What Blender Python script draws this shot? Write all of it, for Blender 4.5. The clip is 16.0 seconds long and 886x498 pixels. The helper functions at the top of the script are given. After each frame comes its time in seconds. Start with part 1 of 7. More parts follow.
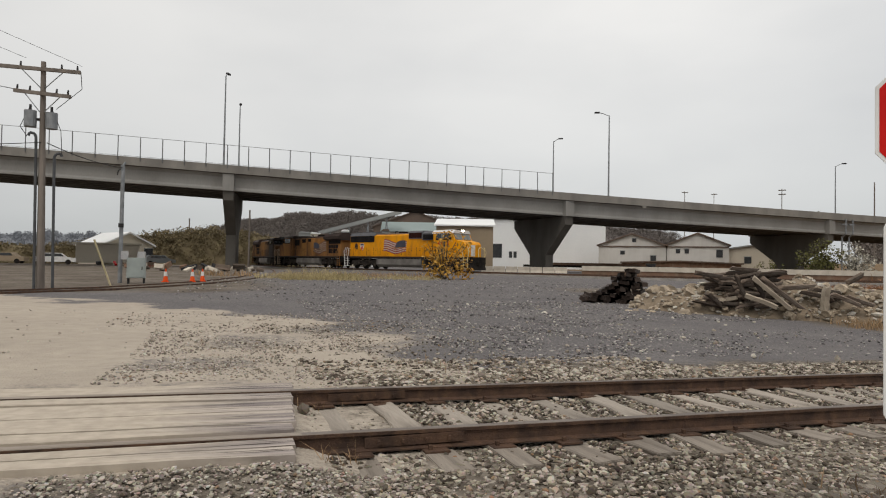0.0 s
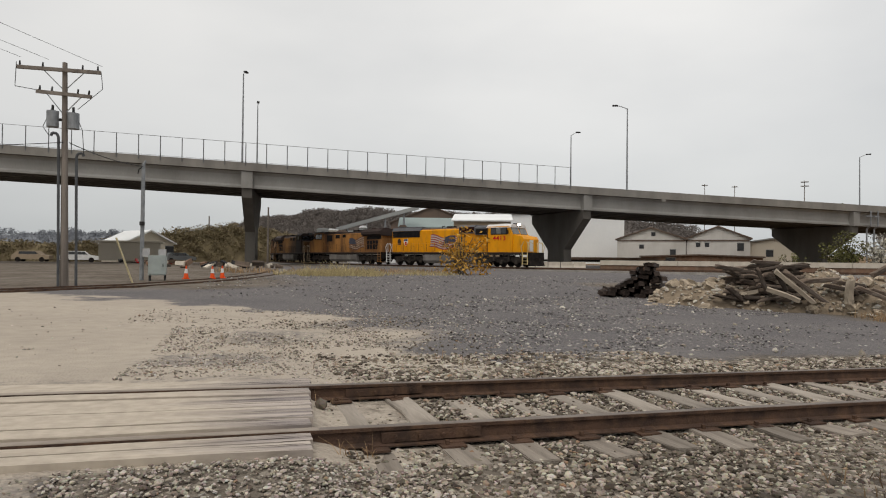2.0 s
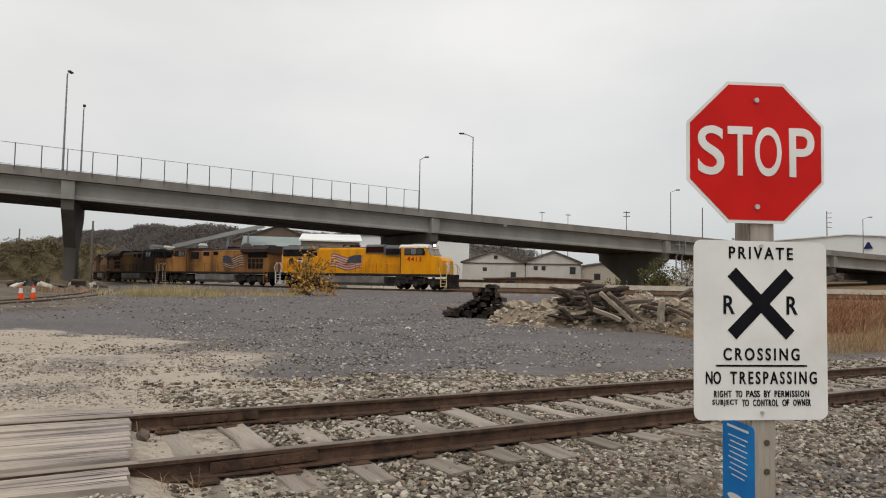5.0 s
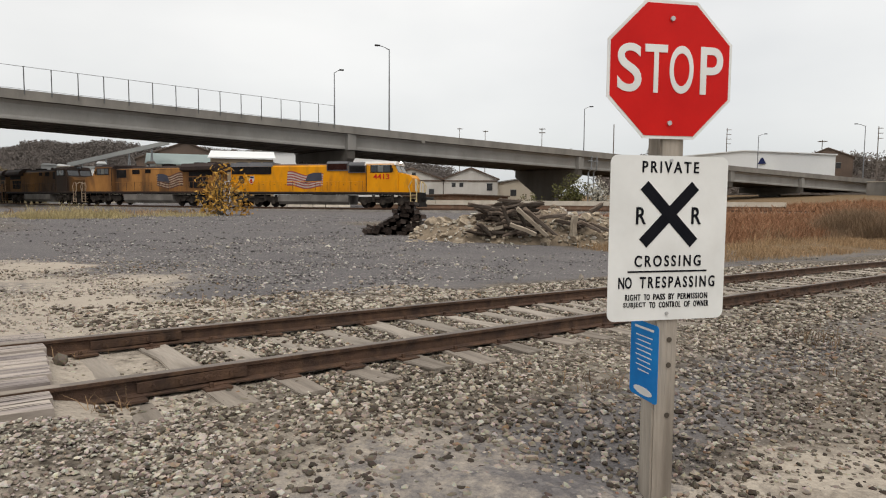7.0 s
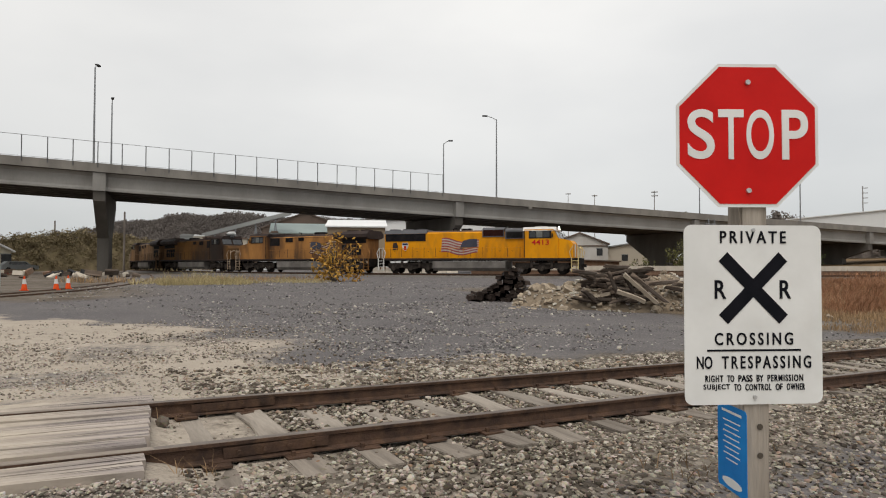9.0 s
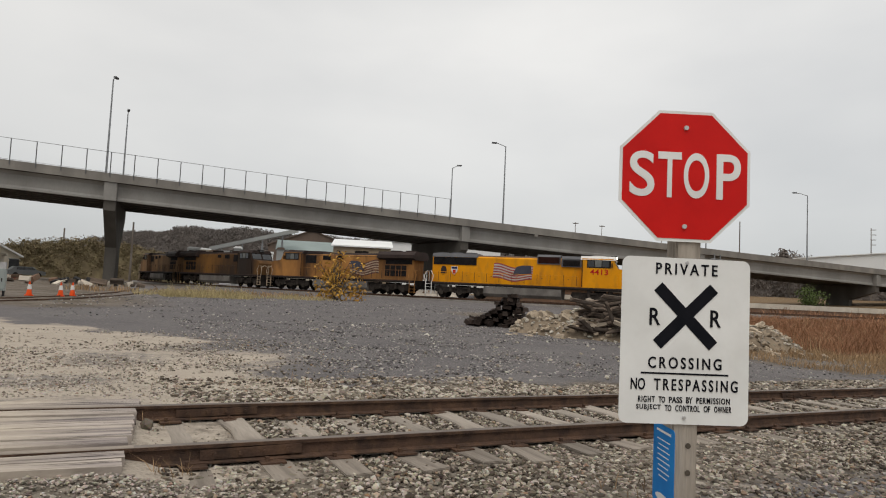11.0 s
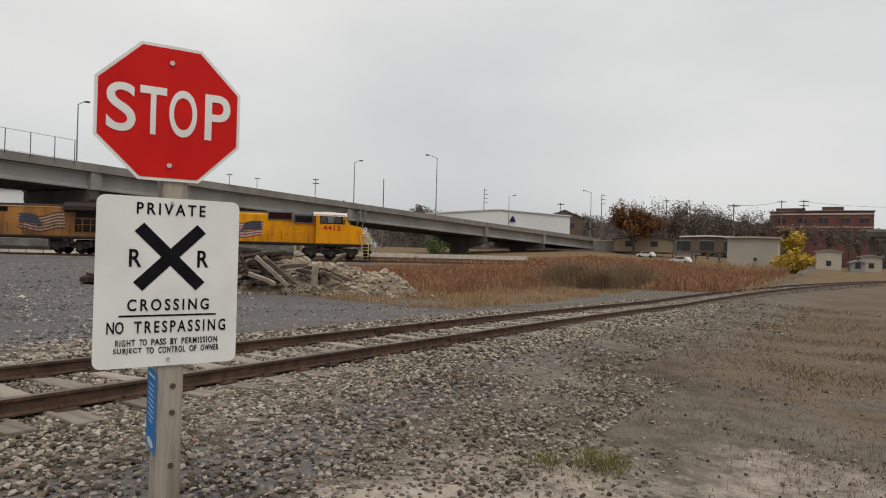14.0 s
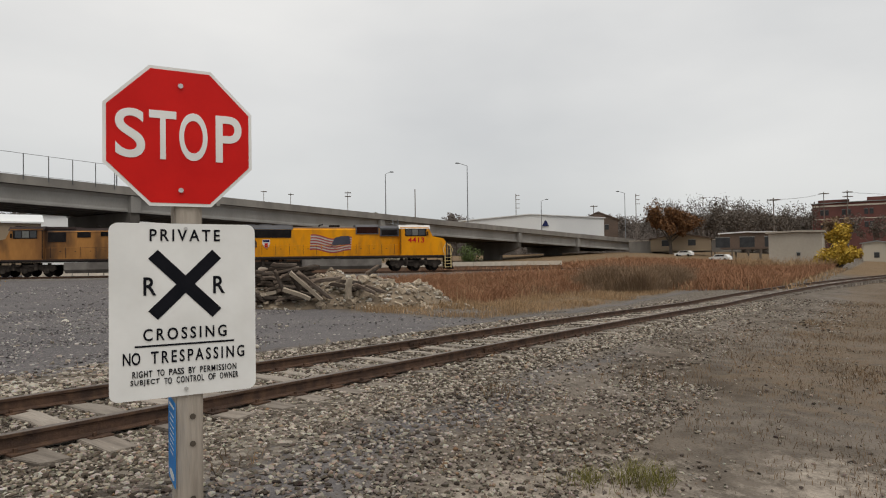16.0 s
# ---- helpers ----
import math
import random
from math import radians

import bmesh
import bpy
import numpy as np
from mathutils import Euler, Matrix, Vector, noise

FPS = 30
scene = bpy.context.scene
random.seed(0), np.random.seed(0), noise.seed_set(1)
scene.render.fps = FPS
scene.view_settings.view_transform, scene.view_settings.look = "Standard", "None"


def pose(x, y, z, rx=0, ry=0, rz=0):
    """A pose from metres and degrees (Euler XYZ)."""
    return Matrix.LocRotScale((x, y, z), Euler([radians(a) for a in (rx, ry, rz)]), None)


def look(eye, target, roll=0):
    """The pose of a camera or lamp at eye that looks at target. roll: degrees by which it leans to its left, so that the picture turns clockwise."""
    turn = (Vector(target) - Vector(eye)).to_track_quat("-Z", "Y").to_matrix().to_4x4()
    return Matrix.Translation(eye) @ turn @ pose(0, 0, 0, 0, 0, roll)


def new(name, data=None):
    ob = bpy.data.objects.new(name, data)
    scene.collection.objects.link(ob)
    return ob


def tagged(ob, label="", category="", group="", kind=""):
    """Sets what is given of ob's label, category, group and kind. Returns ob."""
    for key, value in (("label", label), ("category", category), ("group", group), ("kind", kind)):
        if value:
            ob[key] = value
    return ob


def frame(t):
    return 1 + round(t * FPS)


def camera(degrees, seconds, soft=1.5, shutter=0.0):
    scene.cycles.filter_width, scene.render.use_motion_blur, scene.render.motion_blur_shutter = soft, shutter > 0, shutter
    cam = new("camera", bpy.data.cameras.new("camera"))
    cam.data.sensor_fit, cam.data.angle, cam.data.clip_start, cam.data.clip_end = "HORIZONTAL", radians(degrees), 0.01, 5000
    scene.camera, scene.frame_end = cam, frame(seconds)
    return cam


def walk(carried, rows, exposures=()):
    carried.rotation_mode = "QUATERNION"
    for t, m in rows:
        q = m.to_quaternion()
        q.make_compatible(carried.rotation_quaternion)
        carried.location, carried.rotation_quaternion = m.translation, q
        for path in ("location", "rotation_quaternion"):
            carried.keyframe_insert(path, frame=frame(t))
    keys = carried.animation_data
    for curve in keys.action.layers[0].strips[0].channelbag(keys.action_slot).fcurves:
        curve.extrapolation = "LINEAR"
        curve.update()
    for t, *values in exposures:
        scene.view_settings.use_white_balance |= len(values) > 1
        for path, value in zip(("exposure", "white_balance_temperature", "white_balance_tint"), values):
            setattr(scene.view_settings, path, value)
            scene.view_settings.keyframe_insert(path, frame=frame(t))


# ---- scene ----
cam = camera(69.4, 16.0, soft=1.1)
PATH = [
    (0, (-0.505, -4.331, 1.317), (0.161, -2.445, 1.363), 1.0),
    (0.5, (-0.492, -4.325, 1.316), (0.143, -2.429, 1.367), 0.9),
    (1, (-0.488, -4.335, 1.313), (0.147, -2.439, 1.378), 0.6),
    (1.5, (-0.493, -4.343, 1.317), (0.138, -2.446, 1.367), 0.5),
    (2, (-0.488, -4.328, 1.314), (0.126, -2.425, 1.345), 0.6),
    (2.5, (-0.468, -4.356, 1.312), (0.195, -2.469, 1.322), 1.5),
    (3, (-0.491, -4.361, 1.33), (0.295, -2.524, 1.403), 2.3),
    (3.5, (-0.486, -4.347, 1.325), (0.322, -2.517, 1.319), 2.9),
    (4, (-0.488, -4.366, 1.317), (0.329, -2.541, 1.344), 2.0),
    (4.5, (-0.466, -4.366, 1.332), (0.441, -2.584, 1.384), 1.5),
    (4.7, (-0.444, -4.366, 1.321), (0.53, -2.622, 1.43), 1.2),
    (6.8, (-0.481, -4.378, 1.291), (0.734, -2.794, 1.174), 0.9),
    (7, (-0.514, -4.386, 1.3), (0.733, -2.83, 1.149), 0.4),
    (7.5, (-0.447, -4.34, 1.327), (0.877, -2.844, 1.227), 0.6),
    (8, (-0.504, -4.407, 1.326), (0.806, -2.895, 1.312), 0.7),
    (8.5, (-0.437, -4.435, 1.316), (0.668, -2.768, 1.281), 0.7),
    (9, (-0.328, -4.474, 1.336), (0.641, -2.725, 1.388), 0.1),
    (9.2, (-0.32, -4.499, 1.333), (0.673, -2.763, 1.376), 0.4),
    (11.3, (-0.221, -4.872, 1.317), (0.733, -3.12, 1.45), 3.0),
    (11.5, (-0.156, -4.931, 1.323), (0.919, -3.247, 1.411), 1.8),
    (12, (0.026, -5.091, 1.317), (1.295, -3.549, 1.422), 1.2),
    (12.5, (0.213, -5.225, 1.304), (1.544, -3.735, 1.383), 1.9),
    (13, (0.255, -5.254, 1.285), (1.756, -3.932, 1.33), 0.3),
    (13.5, (0.284, -5.215, 1.29), (1.94, -4.094, 1.352), 0.3),
    (14, (0.304, -5.298, 1.287), (2.01, -4.254, 1.305), 1.5),
    (14.5, (0.383, -5.338, 1.304), (2.015, -4.188, 1.422), -0.5),
    (15, (0.399, -5.343, 1.295), (2.039, -4.204, 1.407), 0.1),
    (15.5, (0.384, -5.38, 1.272), (2.045, -4.265, 1.265), -2.4),
    (16, (0.445, -5.274, 1.323), (2.093, -4.142, 1.365), -0.8),
]
walk(cam, [(t, look(eye, target, roll)) for t, eye, target, roll in PATH], exposures=[(0.0, -0.02, 6850, 11), (4.5, 0.01, 6850, 11), (7.0, 0.24, 6850, 11), (7.5, 0.32, 6850, 11), (8.0, 0.18, 6850, 11), (9.0, 0.08, 6850, 11), (11.5, -0.04, 6850, 11), (12.5, -0.02, 6850, 11), (13.0, 0.06, 6850, 11), (14.0, -0.1, 6850, 11), (15.0, -0.14, 6850, 11), (15.5, -0.2, 6850, 11), (16.0, -0.08, 6850, 11)])

# ---- world and light: a flat overcast day ----
world = bpy.data.worlds.new("overcast")
scene.world = world
world.use_nodes = True
wn, wl = world.node_tree.nodes, world.node_tree.links
wn.clear()
w_out, w_bg = wn.new("ShaderNodeOutputWorld"), wn.new("ShaderNodeBackground")
w_sky = wn.new("ShaderNodeTexSky")
w_sky.sky_type, w_sky.sun_disc = "NISHITA", False
w_sky.sun_elevation, w_sky.sun_rotation = radians(42), radians(200)
w_co, w_noise, w_ramp = wn.new("ShaderNodeTexCoord"), wn.new("ShaderNodeTexNoise"), wn.new("ShaderNodeValToRGB")
w_map = wn.new("ShaderNodeMapping")
w_map.inputs["Scale"].default_value = (1.0, 1.0, 2.6)
w_noise.inputs["Scale"].default_value, w_noise.inputs["Detail"].default_value = 1.7, 5.0
w_noise.inputs["Roughness"].default_value = 0.45
w_ramp.color_ramp.elements[0].position, w_ramp.color_ramp.elements[0].color = 0.32, (5.1, 5.3, 5.5, 1)
w_ramp.color_ramp.elements[1].position, w_ramp.color_ramp.elements[1].color = 0.68, (6.5, 6.65, 6.75, 1)
w_mix = wn.new("ShaderNodeMix")
w_mix.data_type = "RGBA"
w_mix.inputs["Factor"].default_value = 0.94
wl.new(w_co.outputs["Generated"], w_map.inputs["Vector"])
wl.new(w_map.outputs["Vector"], w_noise.inputs["Vector"])
wl.new(w_noise.outputs["Fac"], w_ramp.inputs["Fac"])
wl.new(w_sky.outputs["Color"], w_mix.inputs["A"])
wl.new(w_ramp.outputs["Color"], w_mix.inputs["B"])
w_sep, w_side, w_mul = wn.new("ShaderNodeSeparateXYZ"), wn.new("ShaderNodeMapRange"), wn.new("ShaderNodeVectorMath")
w_side.inputs["From Min"].default_value, w_side.inputs["To Min"].default_value, w_side.inputs["To Max"].default_value = -1.0, 0.9, 1.18
w_mul.operation = "SCALE"
wl.new(w_co.outputs["Generated"], w_sep.inputs["Vector"])
wl.new(w_sep.outputs["X"], w_side.inputs["Value"])
w_low, w_tint = wn.new("ShaderNodeValToRGB"), wn.new("ShaderNodeVectorMath")
w_low.color_ramp.elements[0].position, w_low.color_ramp.elements[0].color = 0.0, (0.7, 0.735, 0.765, 1)
w_low.color_ramp.elements[1].position, w_low.color_ramp.elements[1].color = 0.34, (1.06, 1.06, 1.055, 1)
w_haze = w_low.color_ramp.elements.new(0.1)
w_haze.color = (0.87, 0.885, 0.895, 1)
w_tint.operation = "MULTIPLY"
wl.new(w_sep.outputs["Z"], w_low.inputs["Fac"])
wl.new(w_mix.outputs["Result"], w_tint.inputs[0])
wl.new(w_low.outputs["Color"], w_tint.inputs[1])
wl.new(w_tint.outputs["Vector"], w_mul.inputs["Vector"])
wl.new(w_side.outputs["Result"], w_mul.inputs["Scale"])
wl.new(w_mul.outputs["Vector"], w_bg.inputs["Color"])
w_bg.inputs["Strength"].default_value = 0.115
wl.new(w_bg.outputs["Background"], w_out.inputs["Surface"])

sun_data = bpy.data.lights.new("sun", "SUN")
sun_data.energy, sun_data.angle, sun_data.color = 1.5, radians(40), (1.0, 0.97, 0.93)
sun = new("sun", sun_data)
sun.matrix_world = look((-36, -44, 110), (0, 0, 0))


# ---- materials ----
def srgb(r, g, b):
    return tuple((c / 255) ** 2.2 for c in (r, g, b))


def material(name, a, b=None, scale=6.0, rough=0.7, metal=0.0, bump=0.0, fine=60.0, grain=0.15, stain=None, stain_amount=0.4, stretch=(1, 1, 1), each=0.0, emit=0.0, spec=0.18):
    """Two colours mixed by broad noise, darkened and lightened by fine noise, with an optional stain and relief."""
    m = bpy.data.materials.new(name)
    m.use_nodes = True
    n, l = m.node_tree.nodes, m.node_tree.links
    p = n["Principled BSDF"]
    p.inputs["Roughness"].default_value, p.inputs["Metallic"].default_value = rough, metal
    p.inputs["Specular IOR Level"].default_value = spec
    b = b or tuple(c * 0.8 for c in a)
    co, mp = n.new("ShaderNodeTexCoord"), n.new("ShaderNodeMapping")
    mp.inputs["Scale"].default_value = stretch
    l.new(co.outputs["Object"], mp.inputs["Vector"])
    broad, small = n.new("ShaderNodeTexNoise"), n.new("ShaderNodeTexNoise")
    broad.inputs["Scale"].default_value, broad.inputs["Detail"].default_value = scale, 6
    small.inputs["Scale"].default_value, small.inputs["Detail"].default_value = fine, 3
    for t in (broad, small):
        l.new(mp.outputs["Vector"], t.inputs["Vector"])
    ramp = n.new("ShaderNodeValToRGB")
    ramp.color_ramp.elements[0].position, ramp.color_ramp.elements[1].position = 0.35, 0.65
    ramp.color_ramp.elements[0].color, ramp.color_ramp.elements[1].color = (*a, 1), (*b, 1)
    l.new(broad.outputs["Fac"], ramp.inputs["Fac"])
    last = ramp.outputs["Color"]
    if stain:
        third, cut, mx = n.new("ShaderNodeTexNoise"), n.new("ShaderNodeMapRange"), n.new("ShaderNodeMix")
        third.inputs["Scale"].default_value, third.inputs["Detail"].default_value = scale * 2.3, 8
        cut.inputs["From Min"].default_value, cut.inputs["From Max"].default_value = 0.48, 0.72
        cut.inputs["To Max"].default_value = stain_amount
        mx.data_type = "RGBA"
        mx.inputs["B"].default_value = (*stain, 1)
        l.new(mp.outputs["Vector"], third.inputs["Vector"])
        l.new(third.outputs["Fac"], cut.inputs["Value"])
        l.new(cut.outputs["Result"], mx.inputs["Factor"])
        l.new(last, mx.inputs["A"])
        last = mx.outputs["Result"]
    vary = n.new("ShaderNodeHueSaturation")
    rng = n.new("ShaderNodeMapRange")
    rng.inputs["To Min"].default_value, rng.inputs["To Max"].default_value = 1 - grain, 1 + grain
    l.new(small.outputs["Fac"], rng.inputs["Value"])
    value = rng.outputs["Result"]
    if each:
        info, r2, mul = n.new("ShaderNodeObjectInfo"), n.new("ShaderNodeMapRange"), n.new("ShaderNodeMath")
        geo, add, fr = n.new("ShaderNodeNewGeometry"), n.new("ShaderNodeMath"), n.new("ShaderNodeMath")
        add.operation, fr.operation, mul.operation = "ADD", "FRACT", "MULTIPLY"
        l.new(info.outputs["Random"], add.inputs[0])
        l.new(geo.outputs["Random Per Island"], add.inputs[1])
        l.new(add.outputs[0], fr.inputs[0])
        r2.inputs["To Min"].default_value, r2.inputs["To Max"].default_value = 1 - each, 1 + each
        l.new(fr.outputs[0], r2.inputs["Value"])
        l.new(value, mul.inputs[0])
        l.new(r2.outputs["Result"], mul.inputs[1])
        value = mul.outputs[0]
    l.new(value, vary.inputs["Value"])
    l.new(last, vary.inputs["Color"])
    l.new(vary.outputs["Color"], p.inputs["Base Color"])
    if bump:
        bp = n.new("ShaderNodeBump")
        bp.inputs["Strength"].default_value, bp.inputs["Distance"].default_value = bump, 0.02
        l.new(small.outputs["Fac"], bp.inputs["Height"])
        l.new(bp.outputs["Normal"], p.inputs["Normal"])
    if emit:
        p.inputs["Emission Color"].default_value, p.inputs["Emission Strength"].default_value = (1, 0.93, 0.8, 1), emit
    return m


concrete = material("concrete", (0.255, 0.24, 0.216), (0.19, 0.178, 0.163), 0.35, 0.85, bump=0.3, fine=12, grain=0.12, stain=(0.12, 0.11, 0.1), stain_amount=0.35, stretch=(1, 1, 0.35))
# Mottled concrete, darkened overall so shade beneath the bridge is in the colour.
pier_mat = material("shaded_stained_concrete", (0.125, 0.115, 0.102), (0.088, 0.08, 0.072), 0.35, 0.9, bump=0.3, fine=12, grain=0.14, stain=(0.085, 0.078, 0.07), stain_amount=0.5, stretch=(1, 1, 0.3))
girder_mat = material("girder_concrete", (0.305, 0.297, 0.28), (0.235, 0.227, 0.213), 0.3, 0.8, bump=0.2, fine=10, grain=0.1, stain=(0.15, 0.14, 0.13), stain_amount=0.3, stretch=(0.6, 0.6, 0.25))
galv = material("galvanized_steel", (0.3, 0.31, 0.32), (0.2, 0.21, 0.22), 3, 0.5, metal=0.6, fine=40, grain=0.1)
dark_steel = material("dark_steel", (0.05, 0.05, 0.052), (0.03, 0.028, 0.027), 4, 0.6, metal=0.4, fine=40, grain=0.2)
conduit_mat = material("dark_grey_conduit", (0.1, 0.105, 0.11), (0.07, 0.073, 0.078), 3, 0.6, metal=0.3, fine=40, grain=0.1)
rail_web = material("rusted_rail_steel", (0.105, 0.062, 0.043), (0.055, 0.036, 0.028), 5, 0.75, metal=0.25, bump=0.4, fine=70, grain=0.3, stain=(0.17, 0.1, 0.06), stain_amount=0.5)
rail_top = material("dull_rail_head", (0.2, 0.165, 0.14), (0.11, 0.085, 0.07), 9, 0.5, metal=0.5, fine=90, grain=0.2, stretch=(0.15, 1, 1))
tie_mat = material("weathered_tie_timber", (0.34, 0.3, 0.255), (0.21, 0.18, 0.15), 3, 0.9, bump=0.7, fine=45, grain=0.3, stain=(0.06, 0.05, 0.045), stain_amount=0.5, stretch=(1, 0.12, 1), each=0.25)
post_wood = material("grey_post_timber", (0.4, 0.36, 0.31), (0.26, 0.225, 0.19), 5, 0.9, bump=0.6, fine=50, grain=0.25, stain=(0.08, 0.065, 0.05), stain_amount=0.6, stretch=(1, 1, 0.1))
pole_wood = material("utility_pole_timber", (0.23, 0.2, 0.175), (0.14, 0.12, 0.105), 3, 0.9, bump=0.5, fine=40, grain=0.2, stretch=(1, 1, 0.1))
sign_red = material("sign_red", srgb(200, 30, 26), srgb(186, 24, 22), 4, 0.4, fine=50, grain=0.04)
sign_white = material("sign_white", (0.74, 0.75, 0.74), (0.66, 0.67, 0.66), 2.5, 0.45, fine=30, grain=0.03, stain=(0.5, 0.48, 0.44), stain_amount=0.15)
sign_black = material("sign_black", (0.008, 0.009, 0.012), (0.013, 0.013, 0.017), 6, 0.8, spec=0.03)
sign_blue = material("sign_blue", srgb(26, 128, 200), srgb(20, 112, 184), 5, 0.5, grain=0.05)
sign_back = material("aluminium", (0.55, 0.55, 0.55), (0.45, 0.45, 0.45), 5, 0.45, metal=0.7)
flag_red = material("faded_red", (0.33, 0.075, 0.07), (0.26, 0.06, 0.058), 1.5, 0.6)
flag_white = material("faded_white", (0.46, 0.42, 0.38), (0.38, 0.34, 0.31), 1.5, 0.6)
soot_red = material("sooty_red", (0.15, 0.06, 0.045), (0.1, 0.045, 0.035), 1.5, 0.7, stain=(0.05, 0.04, 0.03), stain_amount=0.7)
soot_white = material("sooty_white", (0.42, 0.33, 0.24), (0.32, 0.24, 0.17), 1.5, 0.7, stain=(0.06, 0.045, 0.03), stain_amount=0.7)
flag_blue = material("faded_blue", (0.06, 0.062, 0.085), (0.045, 0.047, 0.065), 1.5, 0.6)
loco_yellow = material("loco_yellow", srgb(226, 152, 22), srgb(208, 134, 20), 0.6, 0.45, fine=9, grain=0.06, stain=(0.14, 0.085, 0.035), stain_amount=0.42, stretch=(1, 1, 0.4))
loco_dirty = material("loco_sooty_orange", srgb(172, 122, 70), srgb(108, 76, 50), 0.3, 0.8, fine=5, grain=0.16, stain=(0.045, 0.032, 0.025), stain_amount=0.85, stretch=(1, 1, 0.35))
loco_sooty = material("loco_soot_black_orange", srgb(132, 94, 52), srgb(52, 43, 38), 0.2, 0.8, fine=5, grain=0.16, stain=(0.03, 0.025, 0.022), stain_amount=0.85, stretch=(1, 1, 0.35))
loco_dusty = material("loco_dusty_tan", srgb(140, 108, 76), srgb(94, 74, 58), 0.3, 0.8, fine=5, grain=0.14, stain=(0.05, 0.038, 0.03), stain_amount=0.7, stretch=(1, 1, 0.35))
truck_mat = material("grimy_truck_steel", (0.055, 0.046, 0.04), (0.03, 0.025, 0.022), 1.6, 0.85, fine=12, grain=0.3, stain=(0.1, 0.085, 0.07), stain_amount=0.5, spec=0.08)
grille_mat = material("black_grille", (0.016, 0.015, 0.016), (0.03, 0.027, 0.027), 1.5, 0.8, fine=20, grain=0.2, spec=0.05)
vent_rust = material("rust_dark_grille", (0.05, 0.018, 0.014), (0.035, 0.014, 0.012), 1.2, 0.8, fine=10, grain=0.2, spec=0.05)
roof_rust = material("rusted_hood_roof", (0.2, 0.12, 0.075), (0.13, 0.085, 0.06), 0.6, 0.75, fine=6, grain=0.2)
loco_seam = material("shadowed_door_seam", (0.16, 0.085, 0.02), (0.1, 0.055, 0.018), 1.0, 0.7)
pale_yellow = material("pale_yellow_rail_paint", (0.62, 0.5, 0.26), (0.5, 0.38, 0.18), 1.5, 0.6)
glass_pale = material("dusty_cab_glass", (0.1, 0.105, 0.1), (0.16, 0.165, 0.155), 1.5, 0.25, spec=0.5, grain=0.05)
loco_grey = material("loco_grey", (0.13, 0.13, 0.14), (0.09, 0.09, 0.095), 0.8, 0.6, fine=10, grain=0.12)
loco_brown = material("loco_sooty_roof", (0.05, 0.034, 0.03), (0.03, 0.022, 0.02), 0.7, 0.7, fine=8, grain=0.2)
loco_black = material("loco_underframe", (0.012, 0.011, 0.011), (0.024, 0.02, 0.018), 1.2, 0.85, fine=14, grain=0.3, stain=(0.05, 0.04, 0.03), stain_amount=0.4, spec=0.05)
tank_mat = material("fuel_tank_grey", (0.2, 0.185, 0.17), (0.12, 0.11, 0.1), 0.9, 0.6, fine=10, grain=0.15)
loco_red = material("loco_red", srgb(190, 36, 36), srgb(170, 30, 32), 3, 0.5)
loco_blue = material("loco_blue", srgb(44, 52, 92), srgb(36, 44, 80), 3, 0.5)
loco_white = material("loco_white", (0.68, 0.67, 0.65), (0.58, 0.57, 0.55), 2, 0.5)
glass_dark = material("cab_glass", (0.015, 0.017, 0.02), (0.025, 0.027, 0.03), 2, 0.08, spec=0.8, grain=0.0)
window_dark = material("dim_window_glass", (0.03, 0.032, 0.035), (0.05, 0.052, 0.055), 1, 0.4, spec=0.25)
lamp_on = material("headlight_glow", (0.9, 0.85, 0.75), emit=9.0)
dusty_head = material("dust_covered_rail_head", (0.33, 0.285, 0.24), (0.22, 0.185, 0.155), 6, 0.8, metal=0.1, fine=60, grain=0.2, stretch=(0.2, 1, 1))
cone_orange = material("cone_orange", srgb(226, 88, 40), srgb(208, 74, 34), 5, 0.6)
fence_steel = material("fence_steel", (0.16, 0.165, 0.17), (0.11, 0.113, 0.118), 3, 0.55, metal=0.5, fine=40, grain=0.1)


# ---- mesh helpers ----
def box(bm, x0, x1, y0, y1, z0, z1, m=None):
    v = [bm.verts.new(Vector(p) if m is None else m @ Vector(p)) for p in ((x0, y0, z0), (x1, y0, z0), (x1, y1, z0), (x0, y1, z0), (x0, y0, z1), (x1, y0, z1), (x1, y1, z1), (x0, y1, z1))]
    for f in ((0, 3, 2, 1), (4, 5, 6, 7), (0, 1, 5, 4), (1, 2, 6, 5), (2, 3, 7, 6), (3, 0, 4, 7)):
        bm.faces.new([v[i] for i in f])
    return bm


def extrude(bm, pts, to3, a, b):
    """A prism: the outline pts at depth a and b, laid into space by to3(u, v, w)."""
    lo, hi = [bm.verts.new(to3(u, v, a)) for u, v in pts], [bm.verts.new(to3(u, v, b)) for u, v in pts]
    k = len(pts)
    bm.faces.new(lo[::-1]), bm.faces.new(hi)
    for i in range(k):
        bm.faces.new((lo[i], lo[(i + 1) % k], hi[(i + 1) % k], hi[i]))
    return bm


def side(u, v, w):
    return (u, w, v)


def front(u, v, w):
    return (w, u, v)


def flat(u, v, w):
    return (u, v, w)


def rod(bm, p, q, r, n=8, r2=None):
    """A round bar from p to q."""
    p, q = Vector(p), Vector(q)
    rot = (q - p).to_track_quat("Z", "Y").to_matrix()
    rings = []
    for c, rad in ((p, r), (q, r if r2 is None else r2)):
        rings.append([bm.verts.new(c + rot @ Vector((rad * math.cos(2 * math.pi * i / n), rad * math.sin(2 * math.pi * i / n), 0))) for i in range(n)])
    for i in range(n):
        bm.faces.new((rings[0][i], rings[0][(i + 1) % n], rings[1][(i + 1) % n], rings[1][i]))
    bm.faces.new(rings[0][::-1]), bm.faces.new(rings[1])
    return bm


